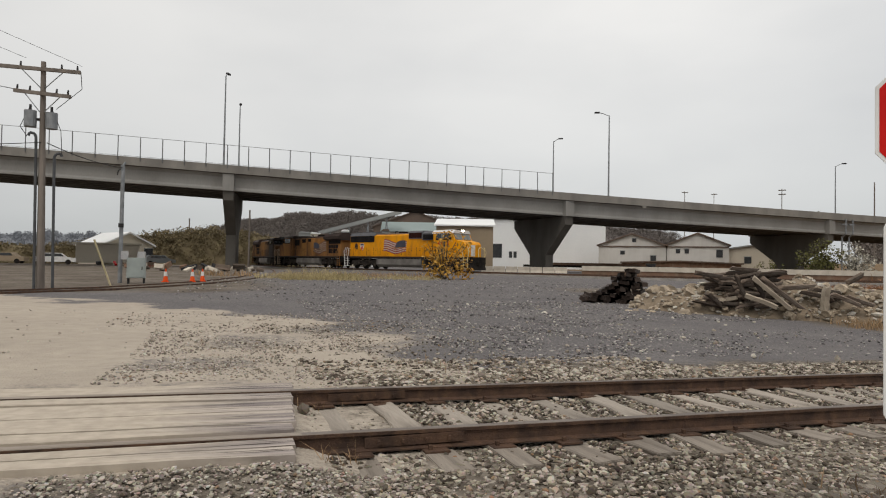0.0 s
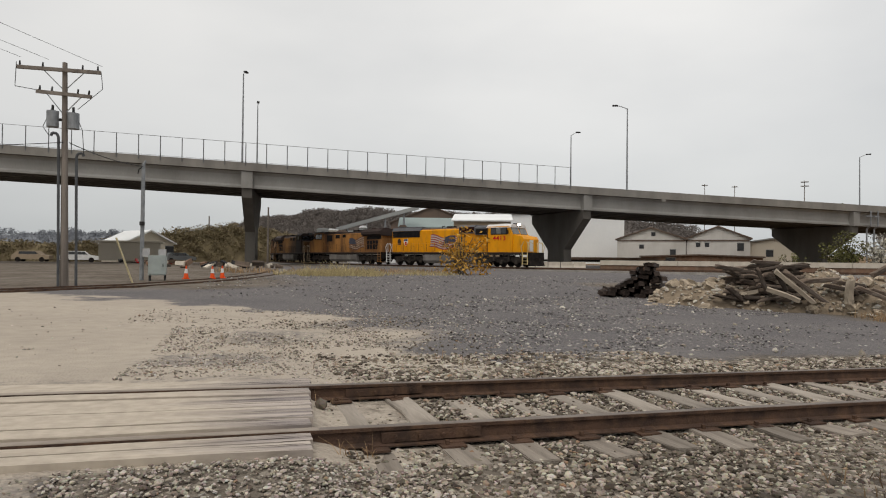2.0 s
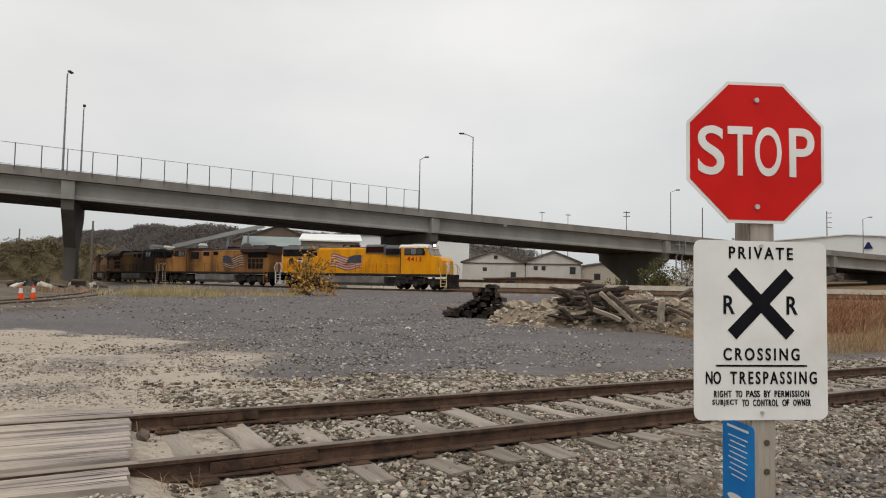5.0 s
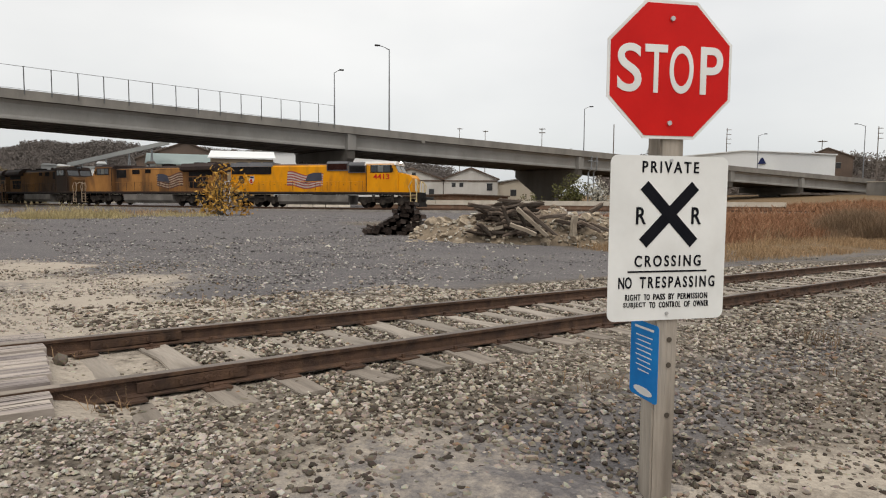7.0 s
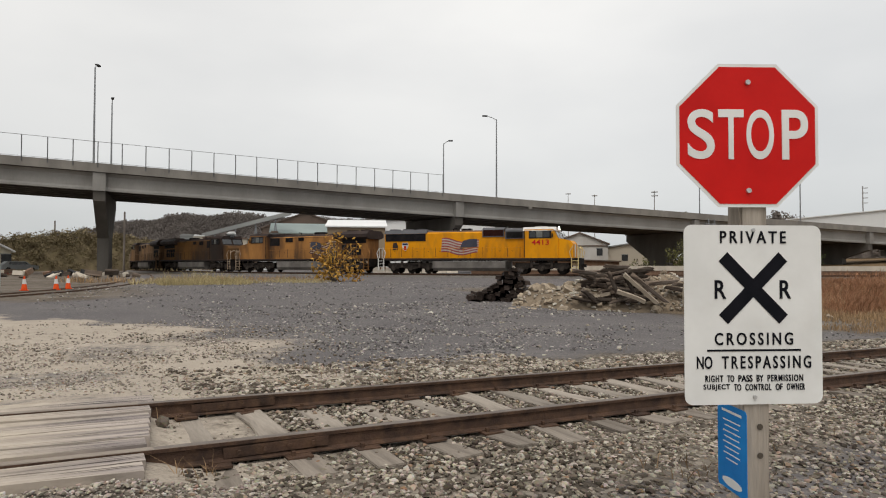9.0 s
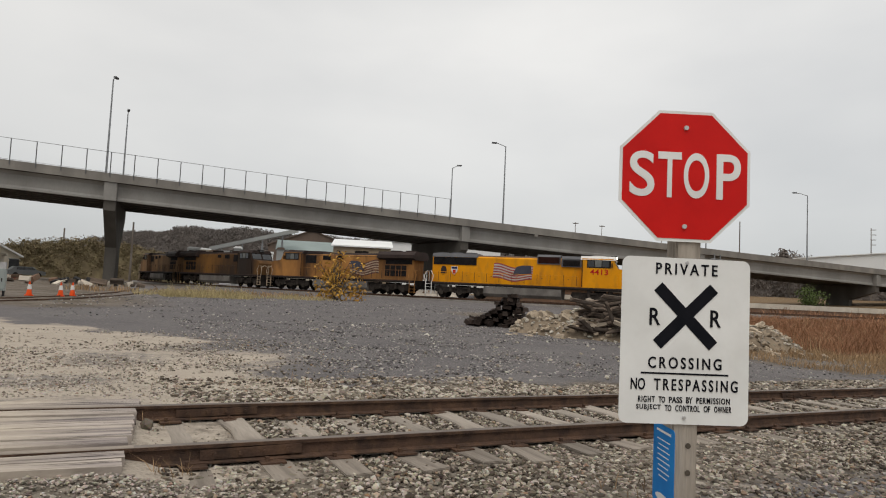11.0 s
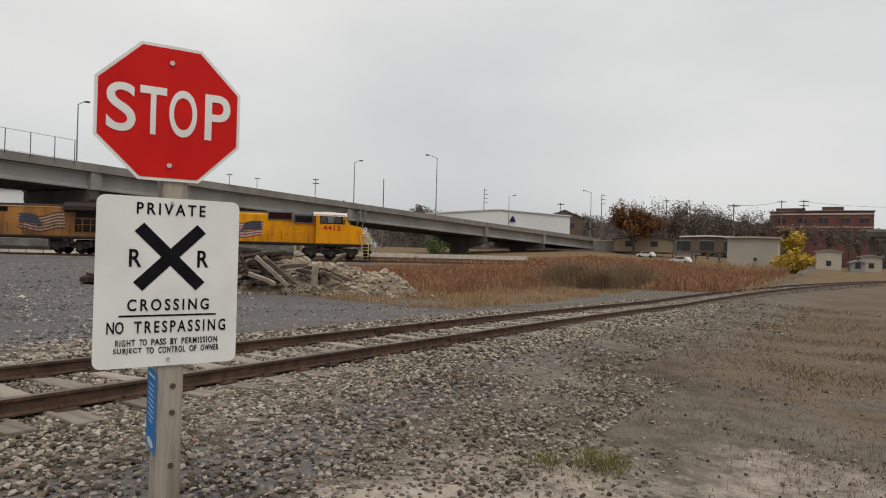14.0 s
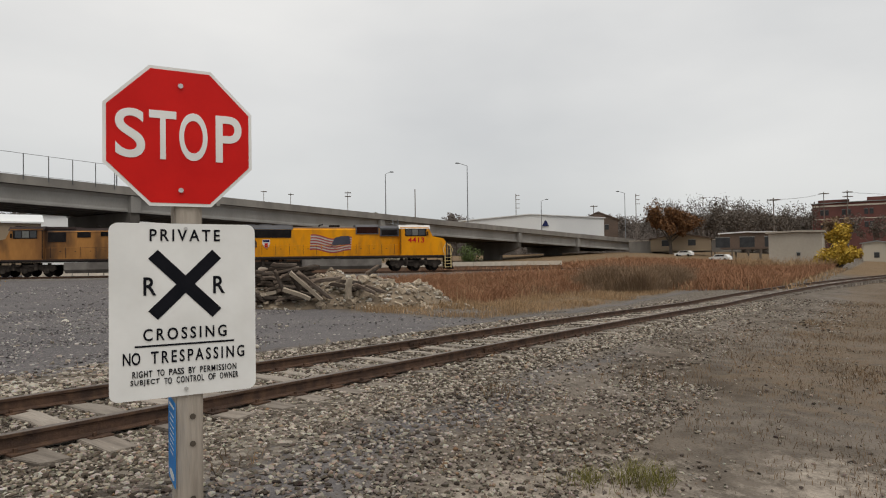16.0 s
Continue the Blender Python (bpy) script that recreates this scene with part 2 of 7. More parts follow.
def pipe(bm, pts, r, n=6):
    for p, q in zip(pts, pts[1:]):
        rod(bm, p, q, r, n)
    return bm


def sweep(bm, section, stations):
    """A bar of the outline section (across, up) along stations (x, y, z, angle of the way)."""
    rings = []
    for x, y, z, a in stations:
        rings.append([bm.verts.new((x - math.sin(a) * u, y + math.cos(a) * u, z + v)) for u, v in section])
    k = len(section)
    for r, s in zip(rings, rings[1:]):
        for i in range(k):
            bm.faces.new((r[i], r[(i + 1) % k], s[(i + 1) % k], s[i]))
    bm.faces.new(rings[0][::-1]), bm.faces.new(rings[-1])
    return bm


def as_mesh(name, bm, mat, bevel=0.0, smooth=False):
    if bevel:
        bmesh.ops.bevel(bm, geom=[e for e in bm.edges if len(e.link_faces) == 2 and e.calc_face_angle(0) > 0.6], offset=bevel, segments=2, affect="EDGES")
    bmesh.ops.recalc_face_normals(bm, faces=bm.faces)
    me = bpy.data.meshes.new(name)
    bm.to_mesh(me)
    bm.free()
    me.materials.append(mat)
    if smooth:
        for p in me.polygons:
            p.use_smooth = True
    return me


def part(name, bm, mat, parent=None, label="", bevel=0.0, smooth=False):
    ob = new(name, as_mesh(name, bm, mat, bevel, smooth))
    ob.parent = parent
    return tagged(ob, label)


def thing(name, m, label, category, group="", kind=""):
    ob = new(name)
    ob.empty_display_size = 0.2
    ob.matrix_world = m
    return tagged(ob, label, category, group, kind)


def letters(name, text, size, width, mat, parent, m, thick=0.0015):
    """Raised lettering, centred, fitted to a width, on the plane of m."""
    cu = bpy.data.curves.new(name, "FONT")
    cu.offset = (0.012 if size > 0.1 else 0.014) * size
    cu.space_character = 1.0 if len(text) < 5 else (1.22 if size < 0.03 else 1.38)
    cu.body, cu.size, cu.align_x, cu.align_y, cu.extrude, cu.resolution_u = text, size, "CENTER", "CENTER", thick, 8 if size > 0.1 else 4
    tmp = bpy.data.objects.new(name, cu)
    scene.collection.objects.link(tmp)
    bpy.context.view_layer.update()
    me = bpy.data.meshes.new_from_object(tmp.evaluated_get(bpy.context.evaluated_depsgraph_get()))
    bpy.data.objects.remove(tmp)
    bpy.data.curves.remove(cu)
    xs, ys = [v.co.x for v in me.vertices], [v.co.y for v in me.vertices]
    cx, cy, w, h = (max(xs) + min(xs)) / 2, (max(ys) + min(ys)) / 2, max(xs) - min(xs), max(ys) - min(ys)
    for v in me.vertices:
        v.co.x, v.co.y = (v.co.x - cx) * width / w, (v.co.y - cy) * size / h
    me.materials.clear()
    me.materials.append(mat)
    ob = new(name, me)
    ob.parent = parent
    ob.matrix_basis = m
    return ob


def smoothstep(a, b, x):
    t = np.clip((x - a) / (b - a), 0, 1)
    return t * t * (3 - 2 * t)


def grade(x):
    """The near track falls gently towards +x."""
    return -0.02 * np.clip(x, -30, 26)


def ground_z(x, y):
    near = 1 - smoothstep(4, 26, y)
    z = grade(x) * near + 0.22 * smoothstep(5, 60, y)
    z = z - 0.06 + 0.015 * smoothstep(-2.2, -0.8, y) * (1 - smoothstep(2.6, 5.0, y))
    z = z + 0.35 * smoothstep(50, 110, x) * smoothstep(0, 7, y + 0.05 * x)
    z = z + 3.0 * smoothstep(95, 200, x) * smoothstep(8, 60, y)
    z = z + 0.06 * smoothstep(-2.6, -0.8, y) * (1 - smoothstep(2.2, 4.6, y))
    z = z + 0.105 * smoothstep(0.4, -0.15, x) * smoothstep(-2.0, -0.55, y) * (1 - smoothstep(1.9, 5.5, y))
    return z + 0.8 * smoothstep(130, 320, x) - 0.12 * (1 - smoothstep(-5.5, -2.0, y))


# ---- ground: one sheet out to the horizon ----
def build_ground():
    def axis(lo, hi, step, far):
        a = list(np.arange(lo, hi + 1e-6, step))
        s, v, up = step, hi, []
        while v < far:
            s *= 1.16
            v += s
            up.append(v)
        s, v, down = step, lo, []
        while v > -far:
            s *= 1.16
            v -= s
            down.append(v)
        return np.array(down[::-1] + a + up)

    xs, ys = axis(-9, 22, 0.14, 2600), axis(-6, 20, 0.14, 2600)
    gx, gy = np.meshgrid(xs, ys)
    gz = ground_z(gx, gy)
    rough = np.zeros_like(gx)
    for k in range(gx.shape[0]):
        for j in range(gx.shape[1]):
            x, y = gx[k, j], gy[k, j]
            if -40 < x < 120 and -30 < y < 90:
                rough[k, j] = 0.035 * noise.noise((x * 0.7, y * 0.7, 0)) + 0.018 * noise.noise((x * 2.6, y * 2.6, 3))
    gz = gz + rough * (1 - 0.6 * smoothstep(-2.4, -1.4, gy) * (1 - smoothstep(2.2, 3.2, gy)))
    nx, ny = len(xs), len(ys)
    verts = np.stack([gx.ravel(), gy.ravel(), gz.ravel()], 1)
    idx = np.arange(nx * ny).reshape(ny, nx)
    faces = np.stack([idx[:-1, :-1].ravel(), idx[:-1, 1:].ravel(), idx[1:, 1:].ravel(), idx[1:, :-1].ravel()], 1)
    me = bpy.data.meshes.new("ground")
    me.from_pydata(verts.tolist(), [], faces.tolist())
    for p in me.polygons:
        p.use_smooth = True
    wob = np.array([0.9 * noise.noise((x * 0.45, y * 0.45, 7)) + 0.5 * noise.noise((x * 1.5, y * 1.5, 9)) if -60 < x < 130 and -40 < y < 110 else 0 for x, y in zip(gx.ravel(), gy.ravel())])
    x, y = gx.ravel(), gy.ravel()
    # sandy drive that comes from the far left and crosses the track on the planks
    sand = smoothstep(4.4, 0.8, x + wob * 1.2) * (1 - smoothstep(-1.6, 1.6, y - 13 + x - 0.2 * np.clip(-2.5 - x, 0, 6) + wob * 2.6))
    for bx, by, rx, ry in ((-0.1, 7.2, 1.5, 1.5), (-0.7, 4.5, 1.3, 1.0), (1.6, 9.0, 1.6, 1.3)):
        sand = sand * (1 - 0.5 * smoothstep(1.2, 0.3, np.hypot((x - bx) / rx, (y - by) / ry) + wob * 0.5))
    sand = np.where((y > -0.7) & (y < 2.4), 0.3 + 0.36 * smoothstep(1.3, 0.2, x + wob * 0.35), sand)
    sand = np.where((y > -0.7) & (y < 2.4) & (x > 1.4), 0.0, sand)
    sand = np.where(y < -0.42, smoothstep(-0.7, -2.0, x + wob * 0.6 + 0.2 * (y + 2)) * 0.9, sand)
    sand = np.maximum(sand, 0.46 * smoothstep(3.4, 1.0, x + wob * 1.6) * smoothstep(-0.6, -1.1, y) * smoothstep(-4.2, -3.0, y))
    pale = smoothstep(-2.0, -1.1, y + wob * 0.3) * (1 - smoothstep(3.0, 4.3, y + wob * 0.9)) * np.where(y < -0.4, smoothstep(-2.0, -0.9, x), smoothstep(-0.6, 0.6, x))
    dirt = smoothstep(-1.6, -3.2, y + wob * 0.6 - 0.10 * np.clip(x - 3, 0, 30)) * smoothstep(1.2, 3.5, x + wob)
    dirt = np.maximum(dirt, smoothstep(15, 19, x + wob) * smoothstep(3.2, 5.2, y + wob * 0.6))
    dirt = np.maximum(dirt, smoothstep(60, 100, y) + smoothstep(20, 27, y + wob * 2) * smoothstep(7, -3, x + wob))
    field = np.maximum(smoothstep(18, 26, x + wob * 2) * smoothstep(3.9, 6.5, y + wob), smoothstep(6.8, 10, x + wob * 2.5) * smoothstep(-2.6, -3.8, y + wob * 1.2) * 0.44)
    field = np.maximum(field, smoothstep(60, 90, x) * 0.8)
    yard = 1 - smoothstep(25, 31, y + wob) * (1 - smoothstep(62, 85, x))
    field = field * yard
    dirt = np.where(x > 12, dirt * yard, dirt)
    sand = np.where(y < -2.3, np.maximum(sand, 0.63 * smoothstep(7.0, 3.6, x + wob * 1.2) * smoothstep(-2.3, -3.0, y + wob * 0.4)), sand)
    sand = np.maximum(sand, 0.5 * smoothstep(1.25, 0.35, np.hypot((x - 5.3) / 1.5, (y + 5.1) / 0.9) + wob * 0.4))
    layer = me.color_attributes.new("surface", "FLOAT_COLOR", "POINT")
    layer.data.foreach_set("color", np.stack([sand, pale, np.clip(dirt, 0, 1), np.clip(field, 0, 1)], 1).astype(np.float32).ravel())
    ob = new("ground", me)

    m = bpy.data.materials.new("gravel_lot_ground")
    m.use_nodes = True
    n, l = m.node_tree.nodes, m.node_tree.links
    p = n["Principled BSDF"]
    p.inputs["Roughness"].default_value, p.inputs["Specular IOR Level"].default_value = 0.95, 0.15
    geo = n.new("ShaderNodeNewGeometry")

    def tex(scale, detail=5, kind="ShaderNodeTexNoise"):
        t = n.new(kind)
        t.inputs["Scale"].default_value = scale
        if kind == "ShaderNodeTexNoise":
            t.inputs["Detail"].default_value = detail
        l.new(geo.outputs["Position"], t.inputs["Vector"])
        return t

    def ramp(fac, *stops):
        r = n.new("ShaderNodeValToRGB")
        while len(r.color_ramp.elements) < len(stops):
            r.color_ramp.elements.new(0.5)
        for e, (pos, c) in zip(r.color_ramp.elements, stops):
            e.position, e.color = pos, (*c, 1)
        l.new(fac, r.inputs["Fac"])
        return r.outputs["Color"]

    def mix(fac, a, b):
        x = n.new("ShaderNodeMix")
        x.data_type = "RGBA"
        for sock, v in (("Factor", fac), ("A", a), ("B", b)):
            l.new(v, x.inputs[sock])
        return x.outputs["Result"]

    patchy = tex(5.0, 9)
    patchy.inputs["Roughness"].default_value = 0.75
    big, mid, small, cell, cell2 = tex(0.35), tex(3.0), tex(26), tex(17, kind="ShaderNodeTexVoronoi"), tex(34, kind="ShaderNodeTexVoronoi")
    cell_bw = n.new("ShaderNodeRGBToBW")
    l.new(cell.outputs["Color"], cell_bw.inputs["Color"])
    cell2_bw = n.new("ShaderNodeRGBToBW")
    l.new(cell2.outputs["Color"], cell2_bw.inputs["Color"])
    lot = mix(cell_bw.outputs["Val"], ramp(cell2_bw.outputs["Val"], (0.0, (0.072, 0.068, 0.073)), (0.7, (0.149, 0.139, 0.139)), (1.0, (0.340, 0.315, 0.289))), ramp(big.outputs["Fac"], (0.3, (0.111, 0.102, 0.104)), (0.7, (0.174, 0.160, 0.153))))
    sandy = mix(small.outputs["Fac"], ramp(big.outputs["Fac"], (0.3, (0.48, 0.422, 0.352)), (0.7, (0.365, 0.32, 0.266))), ramp(mid.outputs["Fac"], (0.3, (0.43, 0.37, 0.3)), (0.7, (0.3, 0.255, 0.21))))
    ballast = ramp(cell_bw.outputs["Val"], (0.0, (0.038, 0.031, 0.025)), (0.4, (0.115, 0.096, 0.077)), (0.75, (0.204, 0.177, 0.145)), (1.0, (0.332, 0.293, 0.245)))
    earth = mix(small.outputs["Fac"], ramp(mid.outputs["Fac"], (0.4, (0.08, 0.062, 0.045)), (0.6, (0.175, 0.143, 0.112))), ramp(big.outputs["Fac"], (0.35, (0.085, 0.067, 0.05)), (0.65, (0.215, 0.19, 0.165))))
    grass = mix(small.outputs["Fac"], ramp(big.outputs["Fac"], (0.35, (0.19, 0.125, 0.07)), (0.65, (0.15, 0.09, 0.05))), ramp(mid.outputs["Fac"], (0.3, (0.26, 0.19, 0.11)), (0.7, (0.12, 0.085, 0.05))))
    at = n.new("ShaderNodeAttribute")
    at.attribute_name = "surface"
    sep = n.new("ShaderNodeSeparateColor")
    l.new(at.outputs["Color"], sep.inputs["Color"])

    def ragged(w, noise_out, k=0.55):
        a, r = n.new("ShaderNodeMath"), n.new("ShaderNodeMapRange")
        a.operation = "MULTIPLY_ADD"
        a.inputs[1].default_value, a.inputs[2].default_value = k, -k / 2
        l.new(noise_out, a.inputs[0])
        s = n.new("ShaderNodeMath")
        l.new(a.outputs[0], s.inputs[0])
        l.new(w, s.inputs[1])
        r.inputs["From Min"].default_value, r.inputs["From Max"].default_value = 0.3, 0.7
        l.new(s.outputs[0], r.inputs["Value"])
        return r.outputs["Result"]

    col = mix(ragged(sep.outputs["Blue"], mid.outputs["Fac"]), lot, earth)
    col = mix(ragged(at.outputs["Alpha"], mid.outputs["Fac"]), col, grass)
    col = mix(ragged(sep.outputs["Green"], cell2_bw.outputs["Val"], 0.8), col, ballast)
    col = mix(ragged(sep.outputs["Red"], patchy.outputs["Fac"], 1.5), col, sandy)
    l.new(col, p.inputs["Base Color"])
    bp = n.new("ShaderNodeBump")
    bp.inputs["Strength"].default_value, bp.inputs["Distance"].default_value = 0.6, 0.03
    l.new(cell2.outputs["Distance"], bp.inputs["Height"])
    l.new(bp.outputs["Normal"], p.inputs["Normal"])
    me.materials.append(m)
    return tagged(ob, "gravel yard with sandy drive, pale ballast and dry weedy field", "ground", kind="structure")


build_ground()


# ---- near track ----
def build_track():
    track = thing("railway_track", pose(0, 0, 0), "rusty single track on grey timber ties in pale ballast", "railway track", kind="structure")
    prof = [(-0.075, 0.0), (0.075, 0.0), (0.075, 0.012), (0.02, 0.03), (0.012, 0.125), (0.036, 0.135), (0.036, 0.166), (-0.036, 0.166), (-0.036, 0.135), (-0.012, 0.125), (-0.02, 0.03), (-0.075, 0.012)]
    prof = [(u, 0.041 + v * 0.76) for u, v in prof]
    xs = [-12, -6, -3, 0] + list(range(2, 60, 3)) + list(range(60, 160, 10))
    for y0, nm in ((0.0, "rail"), (1.505, "rail")):
        st = [(x, y0 + bend(x), float(grade(x)) + 0.004, math.atan2(bend(x + 0.5) - bend(x - 0.5), 1.0)) for x in xs]
        rail = part(nm, sweep(bmesh.new(), prof, st), rail_web, track, "rust-brown steel rail")
        part("rail_head", sweep(bmesh.new(), [(-0.034, 0.166), (0.034, 0.166), (0.03, 0.171), (-0.03, 0.171)], st), rail_top, rail, "dull worn running surface")
        part("rail_head", sweep(bmesh.new(), [(-0.034, 0.168), (0.034, 0.168), (0.031, 0.1735), (-0.031, 0.1735)], [(x, y0, float(grade(x)) + 0.004, 0.0) for x in (-12, -6, -3, 0.05)]), dusty_head, rail, "dust-covered running surface on the crossing")
        # bolted joint bars
        for xj in (0.47, 9.2):
            bm = bmesh.new()
            z = float(grade(xj))
            for s in (-1, 1):
                box(bm, xj, xj + 0.72, y0 + bend(xj) + s * 0.03 - 0.018, y0 + bend(xj) + s * 0.03 + 0.018, z + 0.066, z + 0.132)
                for k in range(4):
                    rod(bm, (xj + 0.1 + k * 0.17, y0 + s * 0.03, z + 0.098), (xj + 0.1 + k * 0.17, y0 + s * 0.068, z + 0.098), 0.015, 6)
            part("joint_bar", bm, rail_web, rail)
    return track


def bend(x):
    """The track's slow curve far to the right."""
    if x < 13:
        return 0.0
    return -0.0021 * (x - 13) ** 2 if x < 75 else -8.07 - 0.26 * (x - 75)


track = build_track()


def worn_plank_material():
    """Grey timber with long black cracks; tracked-in sand covers it away from the worn ends."""
    m = bpy.data.materials.new("worn_crossing_timber")
    m.use_nodes = True
    n, l = m.node_tree.nodes, m.node_tree.links
    p = n["Principled BSDF"]
    p.inputs["Roughness"].default_value, p.inputs["Specular IOR Level"].default_value = 0.92, 0.15
    geo = n.new("ShaderNodeNewGeometry")

    def tex(stretch, scale, detail=6):
        mp, t = n.new("ShaderNodeMapping"), n.new("ShaderNodeTexNoise")
        mp.inputs["Scale"].default_value = stretch
        t.inputs["Scale"].default_value, t.inputs["Detail"].default_value = scale, detail
        l.new(geo.outputs["Position"], mp.inputs["Vector"])
        l.new(mp.outputs["Vector"], t.inputs["Vector"])
        return t.outputs["Fac"]

    def ramp(fac, *stops):
        r = n.new("ShaderNodeValToRGB")
        while len(r.color_ramp.elements) < len(stops):
            r.color_ramp.elements.new(0.5)
        for e, (pos, c) in zip(r.color_ramp.elements, stops):
            e.position, e.color = pos, (*c, 1)
        l.new(fac, r.inputs["Fac"])
        return r.outputs["Color"]

    def mix(fac, a, b, kind="MIX"):
        x = n.new("ShaderNodeMix")
        x.data_type, x.blend_type = "RGBA", kind
        for sock, v in (("Factor", fac), ("A", a), ("B", b)):
            l.new(v, x.inputs[sock])
        return x.outputs["Result"]
    crack, streak = tex((0.9, 26, 4), 1.6), tex((0.5, 9, 2), 1.5)
    wood = ramp(streak, (0.3, (0.14, 0.12, 0.122)), (0.5, (0.31, 0.27, 0.25)), (0.7, (0.47, 0.41, 0.36)))
    sand = ramp(tex((1, 1, 1), 9), (0.35, (0.4, 0.345, 0.28)), (0.65, (0.5, 0.435, 0.355)))
    sx, away, fade, sub = n.new("ShaderNodeSeparateXYZ"), n.new("ShaderNodeMapRange"), n.new("ShaderNodeMapRange"), n.new("ShaderNodeMath")
    l.new(geo.outputs["Position"], sx.inputs["Vector"])
    away.inputs["From Min"].default_value, away.inputs["From Max"].default_value = -0.15, -1.7
    l.new(sx.outputs["X"], away.inputs["Value"])
    l.new(away.outputs["Result"], sub.inputs[0])
    l.new(tex((0.4, 6, 1), 1.4, 8), sub.inputs[1])
    fade.inputs["From Min"].default_value, fade.inputs["From Max"].default_value, fade.inputs["To Max"].default_value = 0.45, 1.0, 0.92
    l.new(sub.outputs[0], fade.inputs["Value"])
    black = ramp(crack, (0.38, (0.1, 0.09, 0.09)), (0.46, (1, 1, 1)))
    one = n.new("ShaderNodeValue")
    one.outputs[0].default_value = 1.0
    col = mix(fade.outputs["Result"], mix(one.outputs[0], wood, black, "MULTIPLY"), sand)
    l.new(col, p.inputs["Base Color"])
    bp = n.new("ShaderNodeBump")
    bp.inputs["Strength"].default_value, bp.inputs["Distance"].default_value = 0.7, 0.02
    l.new(crack, bp.inputs["Height"])
    l.new(bp.outputs["Normal"], p.inputs["Normal"])
    return m


crossing_timber = worn_plank_material()


def build_planks():
    deck = thing("timber_crossing", pose(0, 0, 0), "weathered grey timber planks forming a private track crossing", "crossing", kind="structure")
    rows = [(-0.40, -0.215), (-0.2, -0.045), (0.16, 0.355), (0.37, 0.565), (0.575, 0.775), (0.79, 0.99), (1.0, 1.2), (1.215, 1.42), (1.56, 1.74), (1.752, 1.94)]
    rnd = random.Random(4)
    for a, b in rows:
        bm = bmesh.new()
        end = 0.005 + 0.1 * (a + b) / 2 + rnd.uniform(-0.008, 0.008)
        box(bm, -8.5, end, a, b, -0.03, 0.166 + rnd.uniform(-0.009, 0.006))
        bmesh.ops.subdivide_edges(bm, edges=[e for e in bm.edges if abs(e.verts[0].co.x - e.verts[1].co.x) > 1], cuts=40)
        for v in bm.verts:
            n = noise.noise((v.co.x * 1.4, v.co.y * 9, 2))
            v.co.z += 0.007 * n - 0.02 * v.co.x
            if a < -0.3 and v.co.y < (a + b) / 2:
                v.co.y += 0.02 * min(6.0, max(0.0, -v.co.x))
            v.co.y += 0.006 * noise.noise((v.co.x * 2.2, a * 5, 5))
        part("plank", bm, crossing_timber, deck)
    return deck


build_planks()


# ---- signs at the crossing ----
def octagon(r):
    return [(r / math.cos(math.pi / 8) * math.cos(math.pi / 8 + k * math.pi / 4), r / math.cos(math.pi / 8) * math.sin(math.pi / 8 + k * math.pi / 4)) for k in range(8)]


def rounded(w, h, r, n=5):
    pts = []
    for cx, cy, a0 in ((w / 2 - r, h / 2 - r, 0), (-w / 2 + r, h / 2 - r, 90), (-w / 2 + r, -h / 2 + r, 180), (w / 2 - r, -h / 2 + r, 270)):
        for k in range(n + 1):
            a = radians(a0 + 90 * k / n)
            pts.append((cx + r * math.cos(a), cy + r * math.sin(a)))
    return pts


def facing(x, y, z, yaw, lean=0.0):
    """A plane whose x runs along the sign, y up it, z out of its face."""
    return pose(x, y, z, 0, 0, yaw) @ pose(0, 0, 0, 90 + lean, 0, 0)


old_hole = material("drilled_hole", (0.09, 0.075, 0.06), (0.06, 0.05, 0.04), 9, 0.95)


